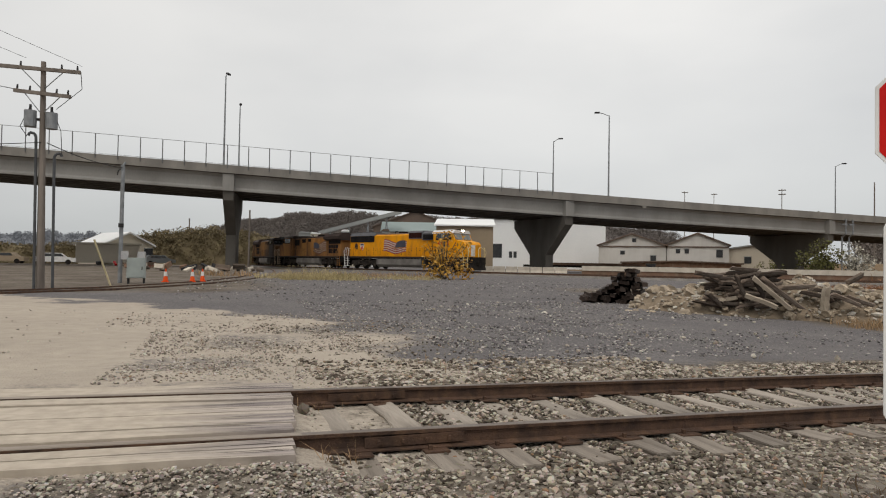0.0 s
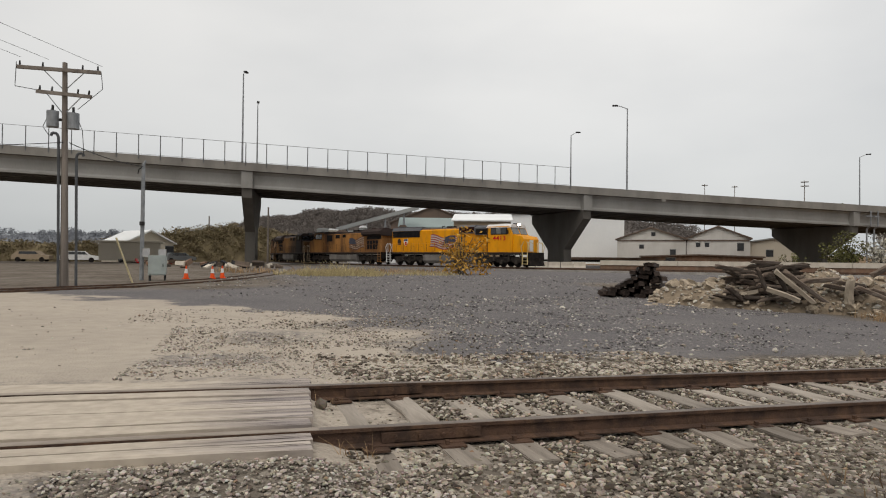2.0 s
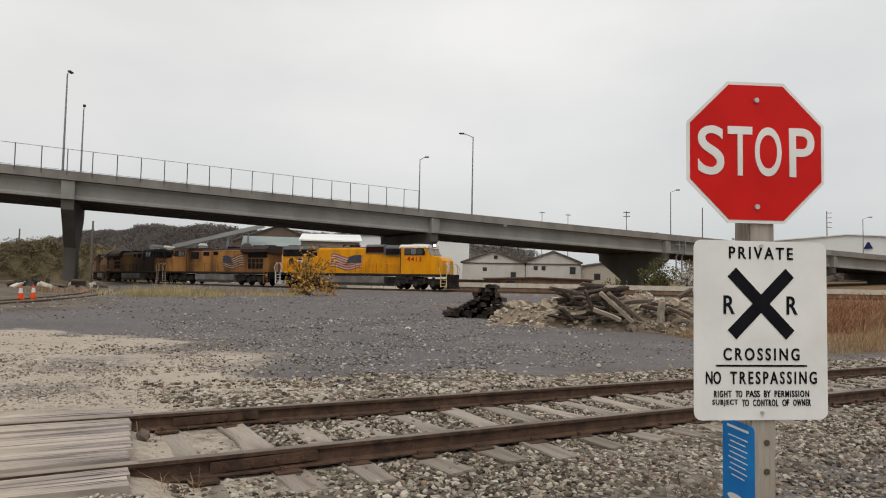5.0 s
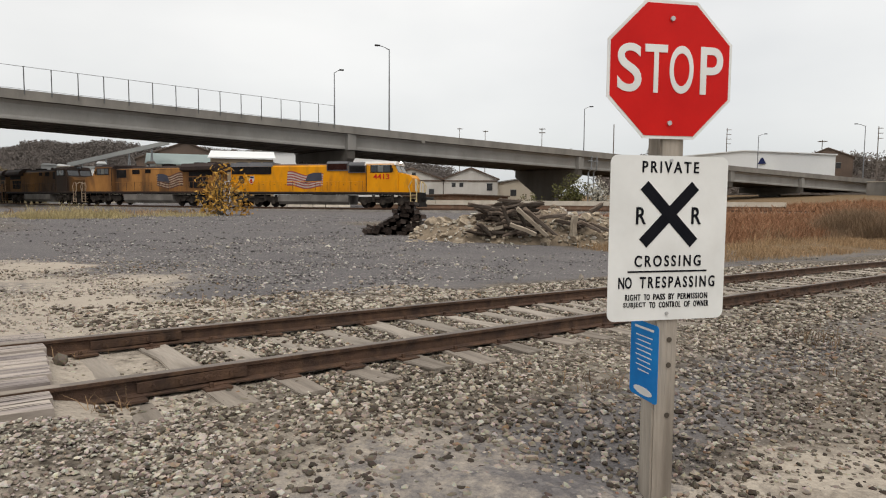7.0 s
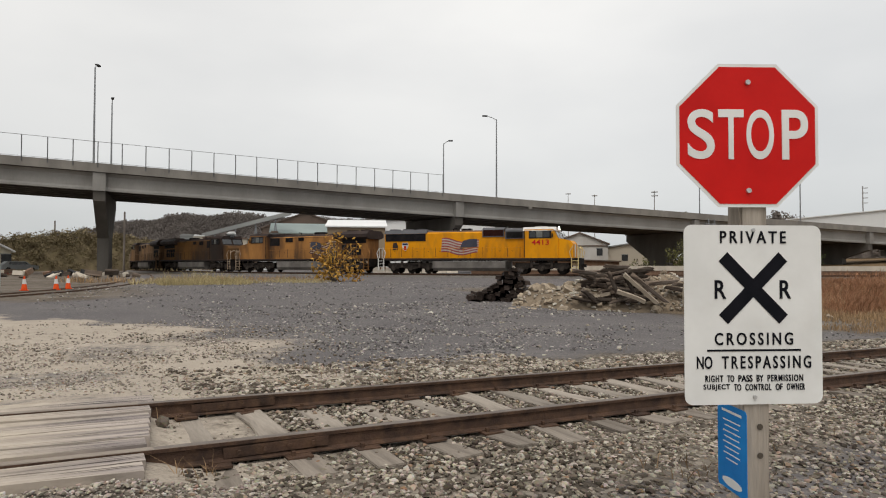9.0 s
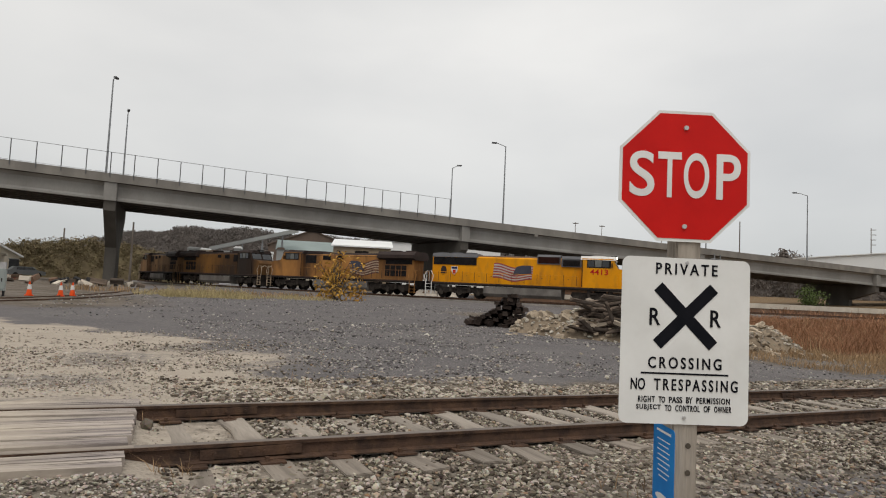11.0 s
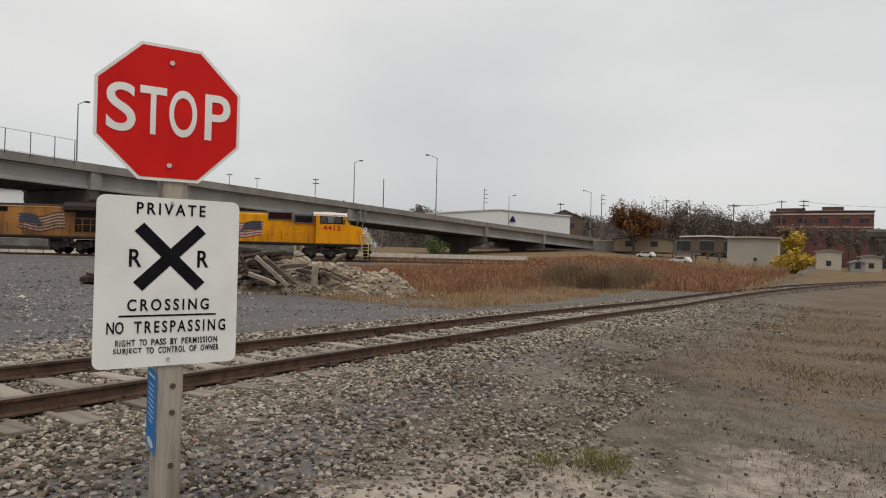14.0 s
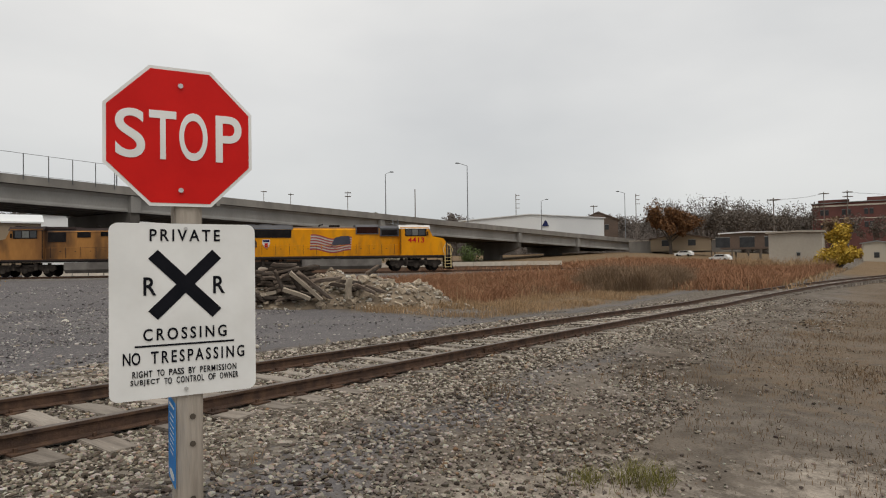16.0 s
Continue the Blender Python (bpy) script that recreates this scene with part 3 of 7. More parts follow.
def build_sign():
    base = Vector((2.165, -2.69, 0))
    yaw = -26.0
    post = thing("crossing_sign", pose(base.x, base.y, -0.2, 0, 0, yaw), "red stop sign and white private crossing sign on grey timber post", "sign")
    bm = bmesh.new()
    box(bm, -0.058, 0.058, -0.058, 0.058, -0.3, 2.3)
    bmesh.ops.subdivide_edges(bm, edges=[e for e in bm.edges if abs(e.verts[0].co.z - e.verts[1].co.z) > 1], cuts=24)
    for v in bm.verts:
        v.co.x += 0.004 * noise.noise((v.co.z * 2, v.co.x * 30, 1))
        v.co.y += 0.004 * noise.noise((v.co.z * 2, v.co.y * 30, 4))
    part("post", bm, post_wood, post, "weathered square timber post", bevel=0.008)
    for z in (0.50, 0.74, 0.86):
        part("knot", rod(bmesh.new(), (0.015, -0.0595, z), (0.015, -0.0615, z), 0.013, 10), old_hole, post, "dark drilled hole in the timber")
    stop = part("stop_plate", extrude(bmesh.new(), octagon(0.305), flat, -0.003, 0.0), sign_white, post, "white-edged octagonal plate")
    stop.matrix_basis = pose(-0.03, -0.068, 2.09, 90, 0, -1.5)
    part("red_field", extrude(bmesh.new(), octagon(0.291), flat, 0.0005, 0.002), sign_red, stop, "red reflective field")
    for txt, xx, ww in (("S", -0.2, 0.116), ("T", -0.072, 0.109), ("O", 0.053, 0.118), ("P", 0.203, 0.113)):
        letters("letter", txt, 0.212, ww, sign_white, stop, pose(xx, 0.004, 0.0035))
    for yb in (0.225, -0.235):
        part("bolt", rod(bmesh.new(), (0.0, yb, 0.002), (0.0, yb, 0.012), 0.011, 8), sign_back, stop, "bright bolt head")
    plate = part("crossing_plate", extrude(bmesh.new(), rounded(0.603, 0.752, 0.035), flat, -0.003, 0.0), sign_white, post, "white rounded rectangular plate")
    plate.matrix_basis = pose(-0.012, -0.07, 1.333, 90, 0, 1.5)
    letters("lettering", "PRIVATE", 0.052, 0.29, sign_black, plate, pose(0.0, 0.325, 0.0015))
    letters("lettering", "R", 0.078, 0.05, sign_black, plate, pose(-0.145, 0.105, 0.0015))
    letters("lettering", "R", 0.078, 0.05, sign_black, plate, pose(0.14, 0.105, 0.0015))
    letters("lettering", "CROSSING", 0.052, 0.343, sign_black, plate, pose(0.0, -0.102, 0.0015))
    for txt, size, width, y in (("NO TRESPASSING", 0.053, 0.505, -0.2), ("RIGHT TO PASS BY PERMISSION", 0.028, 0.43, -0.267), ("SUBJECT TO CONTROL OF OWNER", 0.028, 0.445, -0.304)):
        pitch, at = width / len(txt), 0
        for word in txt.split():
            letters("lettering", word, size, pitch * (len(word) - 0.15), sign_black, plate, pose((at + len(word) / 2) * pitch - width / 2, y, 0.0015))
            at += len(word) + 1
    part("rule", box(bmesh.new(), -0.205, 0.205, -0.154, -0.146, 0.0004, 0.002), sign_black, plate)
    for a in (45, -45):
        bm = bmesh.new()
        box(bm, -0.186, 0.186, -0.027, 0.027, 0.0004 if a > 0 else 0.0006, 0.002 if a > 0 else 0.0022, pose(-0.001, 0.111, 0, 0, 0, a))
        part("cross_bar", bm, sign_black, plate)
    part("bolt", rod(bmesh.new(), (0, -0.345, 0.0), (0, -0.345, 0.008), 0.008, 8), sign_back, plate)
    part("bolt", rod(bmesh.new(), (0, 0.355, 0.0), (0, 0.355, 0.008), 0.008, 8), sign_back, plate)
    blue = part("notice_plate", extrude(bmesh.new(), rounded(0.25, 0.37, 0.02), flat, -0.0015, 0.0), sign_blue, post, "small blue notice with pale bars of writing")
    blue.matrix_basis = pose(-0.061, 0.03, 0.745, 90, 0, -90)
    rows = [(0.155, 0.17, 0.011)] + [(0.115 - 0.024 * k, w, 0.005) for k, w in enumerate((0.15, 0.12, 0.15, 0.13, 0.15, 0.12, 0.14, 0.1))]
    for yy, w, h in rows:
        part("bar", box(bmesh.new(), -w / 2, w / 2, yy - h / 2, yy + h / 2, 0.0004, 0.001), sign_white, blue)
    part("badge", extrude(bmesh.new(), [(0.085 * math.cos(k * math.pi / 8), -0.15 + 0.02 * math.sin(k * math.pi / 8)) for k in range(16)], flat, 0.0004, 0.001), sign_white, blue, "white oval mark")
    return post


build_sign()


# ---- road bridge ----
def bridge_at(x):
    """Near edge of the bridge: y, height of the parapet's top, angle of the way."""
    kx, ky, kz = [-160, -60, 0.06, 55.7, 122.2, 187, 260], [111, 97.2, 88, 79.6, 72.2, 57.5, 38], [19.5, 16.9, 14.35, 12.1, 10.3, 7.7, 5.2]
    return float(np.interp(x, kx, ky)), float(np.interp(x, kx, kz))


def bridge_stations(x0, x1, step=6.0):
    def smooth(x):
        w = [bridge_at(x + d) for d in (-24, -12, 0, 12, 24)]
        return sum(a for a, b in w) / 5, sum(b for a, b in w) / 5
    n = max(2, int(abs(x1 - x0) / step) + 1)
    out = []
    for k in range(n):
        x = x0 + (x1 - x0) * k / (n - 1)
        (y, z), (y2, _) = smooth(x), smooth(x + 0.5)
        out.append((x, y, z, math.atan2(y2 - y, 0.5)))
    return out


DECK = 16.0
bridge = thing("road_bridge", pose(0, 0, 0), "long sloping grey concrete road overpass on hammerhead piers", "bridge", kind="structure")
whole = bridge_stations(-150, 192)
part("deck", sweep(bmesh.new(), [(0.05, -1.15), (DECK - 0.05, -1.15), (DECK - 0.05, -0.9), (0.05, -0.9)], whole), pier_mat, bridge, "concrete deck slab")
for u, nm in ((0.0, "parapet"), (DECK - 0.35, "parapet")):
    part(nm, sweep(bmesh.new(), [(u, -1.12), (u + 0.35, -1.12), (u + 0.35, 0.0), (u, 0.0)], whole), concrete, bridge, "weathered concrete parapet")
PIERS = [-52.0, 0.7, 50.0, 97.0, 141.0, 165.0]
ends = [-150] + PIERS + [192]
for a, b in zip(ends, ends[1:]):
    for k in range(6):
        u = 0.75 + k * (DECK - 2.4) / 5
        # Only the outer girder is pale; inner ones take the shade-darkened concrete.
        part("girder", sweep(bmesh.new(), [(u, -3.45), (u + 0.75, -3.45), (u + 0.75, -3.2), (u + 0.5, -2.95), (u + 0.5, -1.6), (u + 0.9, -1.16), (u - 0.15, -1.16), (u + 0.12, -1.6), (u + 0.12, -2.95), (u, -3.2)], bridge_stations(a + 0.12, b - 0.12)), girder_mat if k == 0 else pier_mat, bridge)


def build_pier(x, skew=0.0, reach=DECK):
    (px, py, pz, a), gz = bridge_stations(x, x + 1)[0], float(ground_z(x, bridge_at(x)[0]))
    pier = part("pier", bmesh.new(), pier_mat, bridge, "hammerhead concrete pier")
    top, low = pz - 3.5, gz - 0.5
    drop = min(5.9, max(1.0, (top - gz) * 0.7))
    u0, u1, c0, c1 = 0.5, reach - 0.5, reach / 2 - 2.4, reach / 2 + 2.4
    out = [(c0, low), (c1, low), (c1, top - drop), (u1, top - 1.3), (u1, top), (u0, top), (u0, top - 1.3), (c0, top - drop)]
    rot = Matrix.Translation((px, py, 0)) @ Matrix.Rotation(a + radians(skew), 4, "Z")
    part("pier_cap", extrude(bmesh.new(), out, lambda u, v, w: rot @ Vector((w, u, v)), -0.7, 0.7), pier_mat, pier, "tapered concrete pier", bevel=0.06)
    for u in (0.2, reach - 1.3):
        bm = bmesh.new()
        box(bm, -0.75, 0.75, u, u + 1.1, top + 0.0, pz - 1.18, rot)
        part("bearing_block", bm, girder_mat, pier, "pale concrete end block")
    return pier


for x in PIERS:
    build_pier(x, 12.0 if x > 40 else 2.0, 16.3 if x > 40 else DECK)


def build_fence():
    fence = thing("bridge_fence", pose(0, 0, 0), "tall thin grey mesh safety fence along the bridge parapet", "fence")
    posts = [bridge_stations(44.62 - 2.755 * k, 46)[0] for k in range(70)][::-1] + [bridge_stations(47.0, 48)[0]]
    bm_post = as_mesh("fence_post", rod(bmesh.new(), (0, 0, -0.5), (0, 0, 2.75), 0.06, 6), fence_steel)
    for x, y, z, a in posts:
        ob = new("fence_post", bm_post)
        ob.parent = fence
        ob.location = (x + 0.05 * math.sin(a), y - 0.05, z)
    for dz, r in ((2.72, 0.03), (0.1, 0.02)):
        part("fence_rail", pipe(bmesh.new(), [(x, y - 0.05, z + dz) for x, y, z, a in posts[::4] + [posts[-1]]], r, 5), fence_steel, fence)
    return fence


build_fence()

# drain pipes and brackets on the near face
for x in (99.2, 100.6, 62.0):
    bx, by, bz, ba = bridge_stations(x, x + 1)[0]
    if x > 70:
        part("drain_pipe", pipe(bmesh.new(), [(bx, by - 0.2, bz - 0.9), (bx, by - 0.2, bz - 3.4), (bx, by + 0.5, bz - 3.9), (bx, by + 0.5, 0.2)], 0.13, 7), galv, bridge, "grey drain pipe")
        part("pipe_bracket", box(bmesh.new(), bx - 0.9, bx + 0.3, by - 0.3, by - 0.05, bz - 1.9, bz - 1.7), galv, bridge)
    else:
        part("scupper", box(bmesh.new(), bx - 0.3, bx + 0.3, by - 0.25, by - 0.01, bz - 1.5, bz - 1.1), concrete, bridge, "drain scupper")


def street_lamp(x, u, height, arm, arm_dir, group):
    px, py, pz, a = bridge_stations(x, x + 1)[0]
    m = pose(px - math.sin(a) * u, py + math.cos(a) * u, pz - 0.05, 0, 0, math.degrees(a))
    lamp = thing("street_lamp", m, "tall slim grey steel street lamp on the bridge parapet", "street lamp", group)
    part("pole", rod(bmesh.new(), (0, 0, 0), (0, 0, height - 0.4), 0.14, 10, 0.08), galv, lamp)
    pts = [(0, 0, height - 0.5)] + [(arm_dir[0] * arm * k / 4, arm_dir[1] * arm * k / 4, height - 0.5 + 0.55 * math.sin(k / 4 * 1.4)) for k in range(1, 5)]
    part("arm", pipe(bmesh.new(), pts, 0.06, 6), galv, lamp)
    hx, hy = arm_dir[0] * arm, arm_dir[1] * arm
    bm = bmesh.new()
    box(bm, -0.15, 0.65, -0.18, 0.18, -0.08, 0.12, pose(hx, hy, height + 0.04, 0, 0, math.degrees(math.atan2(arm_dir[1], arm_dir[0]))))
    part("lamp_head", bm, dark_steel, lamp, "flat dark lamp head", bevel=0.04)
    return lamp


LG = "street lamps on the bridge"
street_lamp(0.06, 0.1, 12.7, 0.5, (0.3, 0.95), LG)
street_lamp(0.1, DECK - 0.3, 11.9, 0.5, (0.2, -0.95), LG)
street_lamp(53.2, DECK - 0.3, 11.5, 1.0, (0.9, -0.4), LG)
street_lamp(56.1, 0.1, 12.9, 1.6, (-0.95, 0.3), LG)
street_lamp(111.6, DECK - 0.3, 11.8, 1.3, (0.9, -0.4), LG)
street_lamp(122.2, 0.1, 13.3, 2.2, (-0.9, 0.4), LG)
street_lamp(168.0, DECK - 0.3, 11.0, 1.6, (0.9, -0.4), LG)
street_lamp(187.0, 0.1, 13.8, 2.2, (-0.9, 0.4), LG)


# ---- timber pieces, stones, weeds ----
def stone_material(name, stops, rough=0.9):
    m = bpy.data.materials.new(name)
    m.use_nodes = True
    n, l = m.node_tree.nodes, m.node_tree.links
    p = n["Principled BSDF"]
    p.inputs["Roughness"].default_value, p.inputs["Specular IOR Level"].default_value = rough, 0.2
    geo, r, t, mx = n.new("ShaderNodeNewGeometry"), n.new("ShaderNodeValToRGB"), n.new("ShaderNodeTexNoise"), n.new("ShaderNodeMix")
    while len(r.color_ramp.elements) < len(stops):
        r.color_ramp.elements.new(0.5)
    for e, (pos, c) in zip(r.color_ramp.elements, stops):
        e.position, e.color = pos, (*c, 1)
    l.new(geo.outputs["Random Per Island"], r.inputs["Fac"])
    t.inputs["Scale"].default_value, t.inputs["Detail"].default_value = 45, 4
    l.new(geo.outputs["Position"], t.inputs["Vector"])
    mx.data_type, mx.blend_type = "RGBA", "MULTIPLY"
    mx.inputs["Factor"].default_value = 0.5
    l.new(r.outputs["Color"], mx.inputs["A"])
    l.new(t.outputs["Color"], mx.inputs["B"])
    l.new(mx.outputs["Result"], p.inputs["Base Color"])
    return m


ballast_mat = stone_material("mixed_ballast_stone", [(0.0, (0.060, 0.047, 0.037)), (0.25, (0.146, 0.118, 0.090)), (0.5, (0.284, 0.243, 0.194)), (0.75, (0.456, 0.400, 0.327)), (0.92, (0.636, 0.576, 0.490)), (1.0, (0.310, 0.189, 0.112))])
lot_mat = stone_material("lot_gravel_stone", [(0.0, (0.090, 0.083, 0.083)), (0.5, (0.243, 0.225, 0.222)), (0.75, (0.360, 0.333, 0.310)), (1.0, (0.612, 0.576, 0.522))])
dusty_mat = stone_material("dusty_shoulder_stone", [(0.0, (0.052, 0.040, 0.032)), (0.3, (0.163, 0.134, 0.107)), (0.6, (0.301, 0.258, 0.211)), (0.88, (0.516, 0.464, 0.396)), (1.0, (0.258, 0.159, 0.095))])
sandy_mat = stone_material("dust_pale_gravel", [(0.0, (0.17, 0.14, 0.115)), (0.3, (0.32, 0.275, 0.23)), (0.65, (0.48, 0.425, 0.36)), (0.92, (0.68, 0.62, 0.54)), (1.0, (0.3, 0.2, 0.13))])
pale_mat = stone_material("pale_limestone", [(0.0, (0.24, 0.2, 0.16)), (0.4, (0.42, 0.37, 0.3)), (0.8, (0.6, 0.55, 0.47)), (1.0, (0.7, 0.66, 0.58))])


TIE_X = []


def stone_field(name, areas, mat, label, seed, height=None, where=None):
    """Scattered broken stones; areas: x0, x1, y0, y1, stones a square metre, smallest and largest radius, lift."""
    rng = np.random.default_rng(seed)
    g = (1 + 5 ** 0.5) / 2
    base = np.array([(-1, g, 0), (1, g, 0), (-1, -g, 0), (1, -g, 0), (0, -1, g), (0, 1, g), (0, -1, -g), (0, 1, -g), (g, 0, -1), (g, 0, 1), (-g, 0, -1), (-g, 0, 1)]) / 1.9
    tri = np.array([(0, 11, 5), (0, 5, 1), (0, 1, 7), (0, 7, 10), (0, 10, 11), (1, 5, 9), (5, 11, 4), (11, 10, 2), (10, 7, 6), (7, 1, 8), (3, 9, 4), (3, 4, 2), (3, 2, 6), (3, 6, 8), (3, 8, 9), (4, 9, 5), (2, 4, 11), (6, 2, 10), (8, 6, 7), (9, 8, 1)])
    allv, allf, count = [], [], 0
    for x0, x1, y0, y1, dens, r0, r1, lift in areas:
        n = int(abs(x1 - x0) * abs(y1 - y0) * dens)
        px, py = rng.uniform(x0, x1, n), rng.uniform(y0, y1, n)
        if where:
            keep = np.array([where(a0, b0) for a0, b0 in zip(px, py)])
            px, py = px[keep], py[keep]
            n = len(px)
        if TIE_X and x0 < 16 and height is None:
            gap = np.abs(px[:, None] - np.array(TIE_X)[None]).min(1)
            keep = ~((gap < 0.1) & (py > -0.5) & (py < 2.0) & (rng.random(n) < 0.88)) & ~((px < 0.2) & (py > -0.42) & (py < 1.96)) & ~((np.abs(py) < 0.09) | (np.abs(py - 1.505) < 0.09))
            px, py = px[keep], py[keep]
            n = len(px)
        rad = r0 + (r1 - r0) * rng.random(n) ** 2
        a = rng.uniform(0, 2 * np.pi, n)
        v = base[None] * (1 + rng.uniform(-0.42, 0.36, (n, 12, 1)))
        v = v * rad[:, None, None] * np.stack([rng.uniform(0.8, 1.45, n), rng.uniform(0.7, 1.1, n), rng.uniform(0.45, 0.85, n)], 1)[:, None, :]
        tilt = rng.uniform(-0.5, 0.5, n)
        vy = v[..., 1] * np.cos(tilt)[:, None] - v[..., 2] * np.sin(tilt)[:, None]
        vz = v[..., 1] * np.sin(tilt)[:, None] + v[..., 2] * np.cos(tilt)[:, None]
        vx = v[..., 0] * np.cos(a)[:, None] - vy * np.sin(a)[:, None]
        vy = v[..., 0] * np.sin(a)[:, None] + vy * np.cos(a)[:, None]
        pz = ground_z(px, py) + lift + rad * 0.25 if height is None else np.array([height(a0, b0) for a0, b0 in zip(px, py)]) + lift + rad * 0.2
        allv.append(np.stack([vx + px[:, None], vy + py[:, None], vz + pz[:, None]], 2).reshape(-1, 3))
        allf.append((tri[None] + (np.arange(n) * 12)[:, None, None]).reshape(-1, 3) + count)
        count += n * 12
    me = bpy.data.meshes.new(name)
    me.from_pydata(np.concatenate(allv).tolist(), [], np.concatenate(allf).tolist())
    me.materials.append(mat)
    return tagged(new(name, me), label, "gravel", kind="stuff")


def build_ties():
    rnd = random.Random(11)
    shapes = []
    for k in range(4):
        bm = bmesh.new()
        box(bm, -0.112, 0.112, -1.3, 1.3, -0.17, 0.0)
        bmesh.ops.subdivide_edges(bm, edges=[e for e in bm.edges if abs(e.verts[0].co.y - e.verts[1].co.y) > 1], cuts=6)
        for v in bm.verts:
            v.co.x += rnd.uniform(-0.012, 0.012)
            v.co.z += rnd.uniform(-0.012, 0.012)
        shapes.append(as_mesh("tie", bm, tie_mat, bevel=0.006))
    x, k = 0.42, 0
    while x < 80:
        ob = new("tie", shapes[k % 4])
        ob.parent = track
        TIE_X.append(x)
        ob.matrix_basis = pose(x, 0.75 + bend(x) + rnd.uniform(-0.07, 0.07), float(grade(x)) + 0.04 + rnd.uniform(-0.016, 0.002), rnd.uniform(-0.8, 0.8), 0, rnd.uniform(-4, 4) + math.degrees(math.atan2(bend(x + 0.5) - bend(x - 0.5), 1.0)))
        if x < 14:
            for y0 in (0.0, 1.505):
                bm = bmesh.new()
                z = float(grade(x)) + 0.034
                box(bm, x - 0.09, x + 0.09, y0 - 0.16, y0 + 0.16, z, z + 0.014)
                for dy in (-0.1, 0.1):
                    box(bm, x - 0.05, x - 0.025, y0 + dy - 0.014, y0 + dy + 0.014, z, z + 0.045)
                part("tie_plate", bm, rail_web, track, "rusty tie plate with spikes")
        x += 0.53 + rnd.uniform(-0.04, 0.04)
        k += 1


build_ties()
stone_field("ballast", [(0.15, 7, -1.3, -0.05, 1000, 0.009, 0.027, 0.0), (7, 16, -1.3, -0.05, 330, 0.014, 0.036, 0.005), (16, 30, -1.6, 2.6, 60, 0.03, 0.05, 0.0),
                        (0.95, 8, 0.1, 1.4, 700, 0.011, 0.03, 0.008), (0.2, 0.95, 0.1, 1.4, 170, 0.006, 0.018, 0.0), (0.12, 0.24, 1.08, 1.22, 72, 0.055, 0.06, 0.02), (8, 16, 0.1, 1.4, 240, 0.016, 0.036, 0.01), (1.0, 9, 1.62, 3.4, 480, 0.013, 0.04, 0.0), (0.6, 6, 2.5, 4.7, 260, 0.013, 0.042, 0.0), (9, 18, 1.62, 3.6, 90, 0.02, 0.05, 0.0),
                        (0.2, 4.2, 4.8, 11, 50, 0.01, 0.03, 0.004)], ballast_mat, "pale and brown broken ballast stones along the track", 5)
stone_field("dusty_ballast", [(0.0, 8, -2.6, -1.2, 560, 0.009, 0.03, 0.0), (0.5, 9, -3.6, -2.5, 620, 0.008, 0.026, 0.004), (2.0, 5.6, -4.3, -3.5, 240, 0.006, 0.02, 0.004), (3.5, 6.5, -5.7, -5.0, 170, 0.005, 0.016, 0.004), (8, 18, -3.0, -1.2, 130, 0.012, 0.034, 0.0), (2, 16, -7, -3.4, 36, 0.006, 0.024, 0.0), (18, 34, -4.5, -1.0, 26, 0.02, 0.045, 0.0)], dusty_mat, "dusty brown-grey gravel on the track's shoulder", 12)
stone_field("sandy_gravel", [(-1.4, 0.7, -2.6, -0.42, 1500, 0.006, 0.018, 0.005), (-2.6, -1.3, -2.6, -0.5, 320, 0.005, 0.013, 0.004), (-1.6, 0.9, 2.3, 5.6, 230, 0.007, 0.022, 0.003), (-1.6, 2.0, 5.6, 8.8, 190, 0.009, 0.026, 0.003), (-2.6, 3, 8.8, 13, 40, 0.012, 0.03, 0.0), (-6, 2.5, 3, 14, 4, 0.008, 0.026, 0.0)], sandy_mat, "dusty pale gravel half sunk in the sandy drive", 15)
stone_field("lot_gravel", [(3.2, 10, 4.6, 11, 110, 0.01, 0.034, 0.0), (2.0, 16, 11, 18, 42, 0.012, 0.042, 0.0), (-2, 24, 18, 40, 4, 0.02, 0.06, 0.0), (10, 22, 4, 9, 14, 0.014, 0.04, 0.0)], lot_mat, "grey crushed gravel scattered over the lot", 6)
stone_field("white_stones", [(4, 16, 5, 18, 0.6, 0.03, 0.08, 0.0), (1.5, 12, 2.2, 4.5, 1.2, 0.035, 0.075, 0.01)], pale_mat, "odd larger pale stones lying on the gravel", 8)

# ---- yard track on which the train runs ----
ARC = (27.12, 61.89, -0.9802, 0.00919, 1.04e-05)
SPEED = 2.6
RAIL_Z = 0.5


def arc_table():
    """The yard track's way at every half metre: distance, x, y, heading."""
    x0, y0, a, k, c = ARC
    d = np.arange(-140, 110.01, 0.5)
    h = a + k * d + c * d ** 2
    xs = np.concatenate([[0], np.cumsum((np.cos(h[1:]) + np.cos(h[:-1])) / 4)])
    ys = np.concatenate([[0], np.cumsum((np.sin(h[1:]) + np.sin(h[:-1])) / 4)])
    zero = int(np.argmin(abs(d)))
    return d, xs - xs[zero] + x0, ys - ys[zero] + y0, h


ARC_TABLE = arc_table()


def arc_at(s):
    d, xs, ys, h = ARC_TABLE
    return float(np.interp(s, d, xs)), float(np.interp(s, d, ys)), float(np.interp(s, d, h))


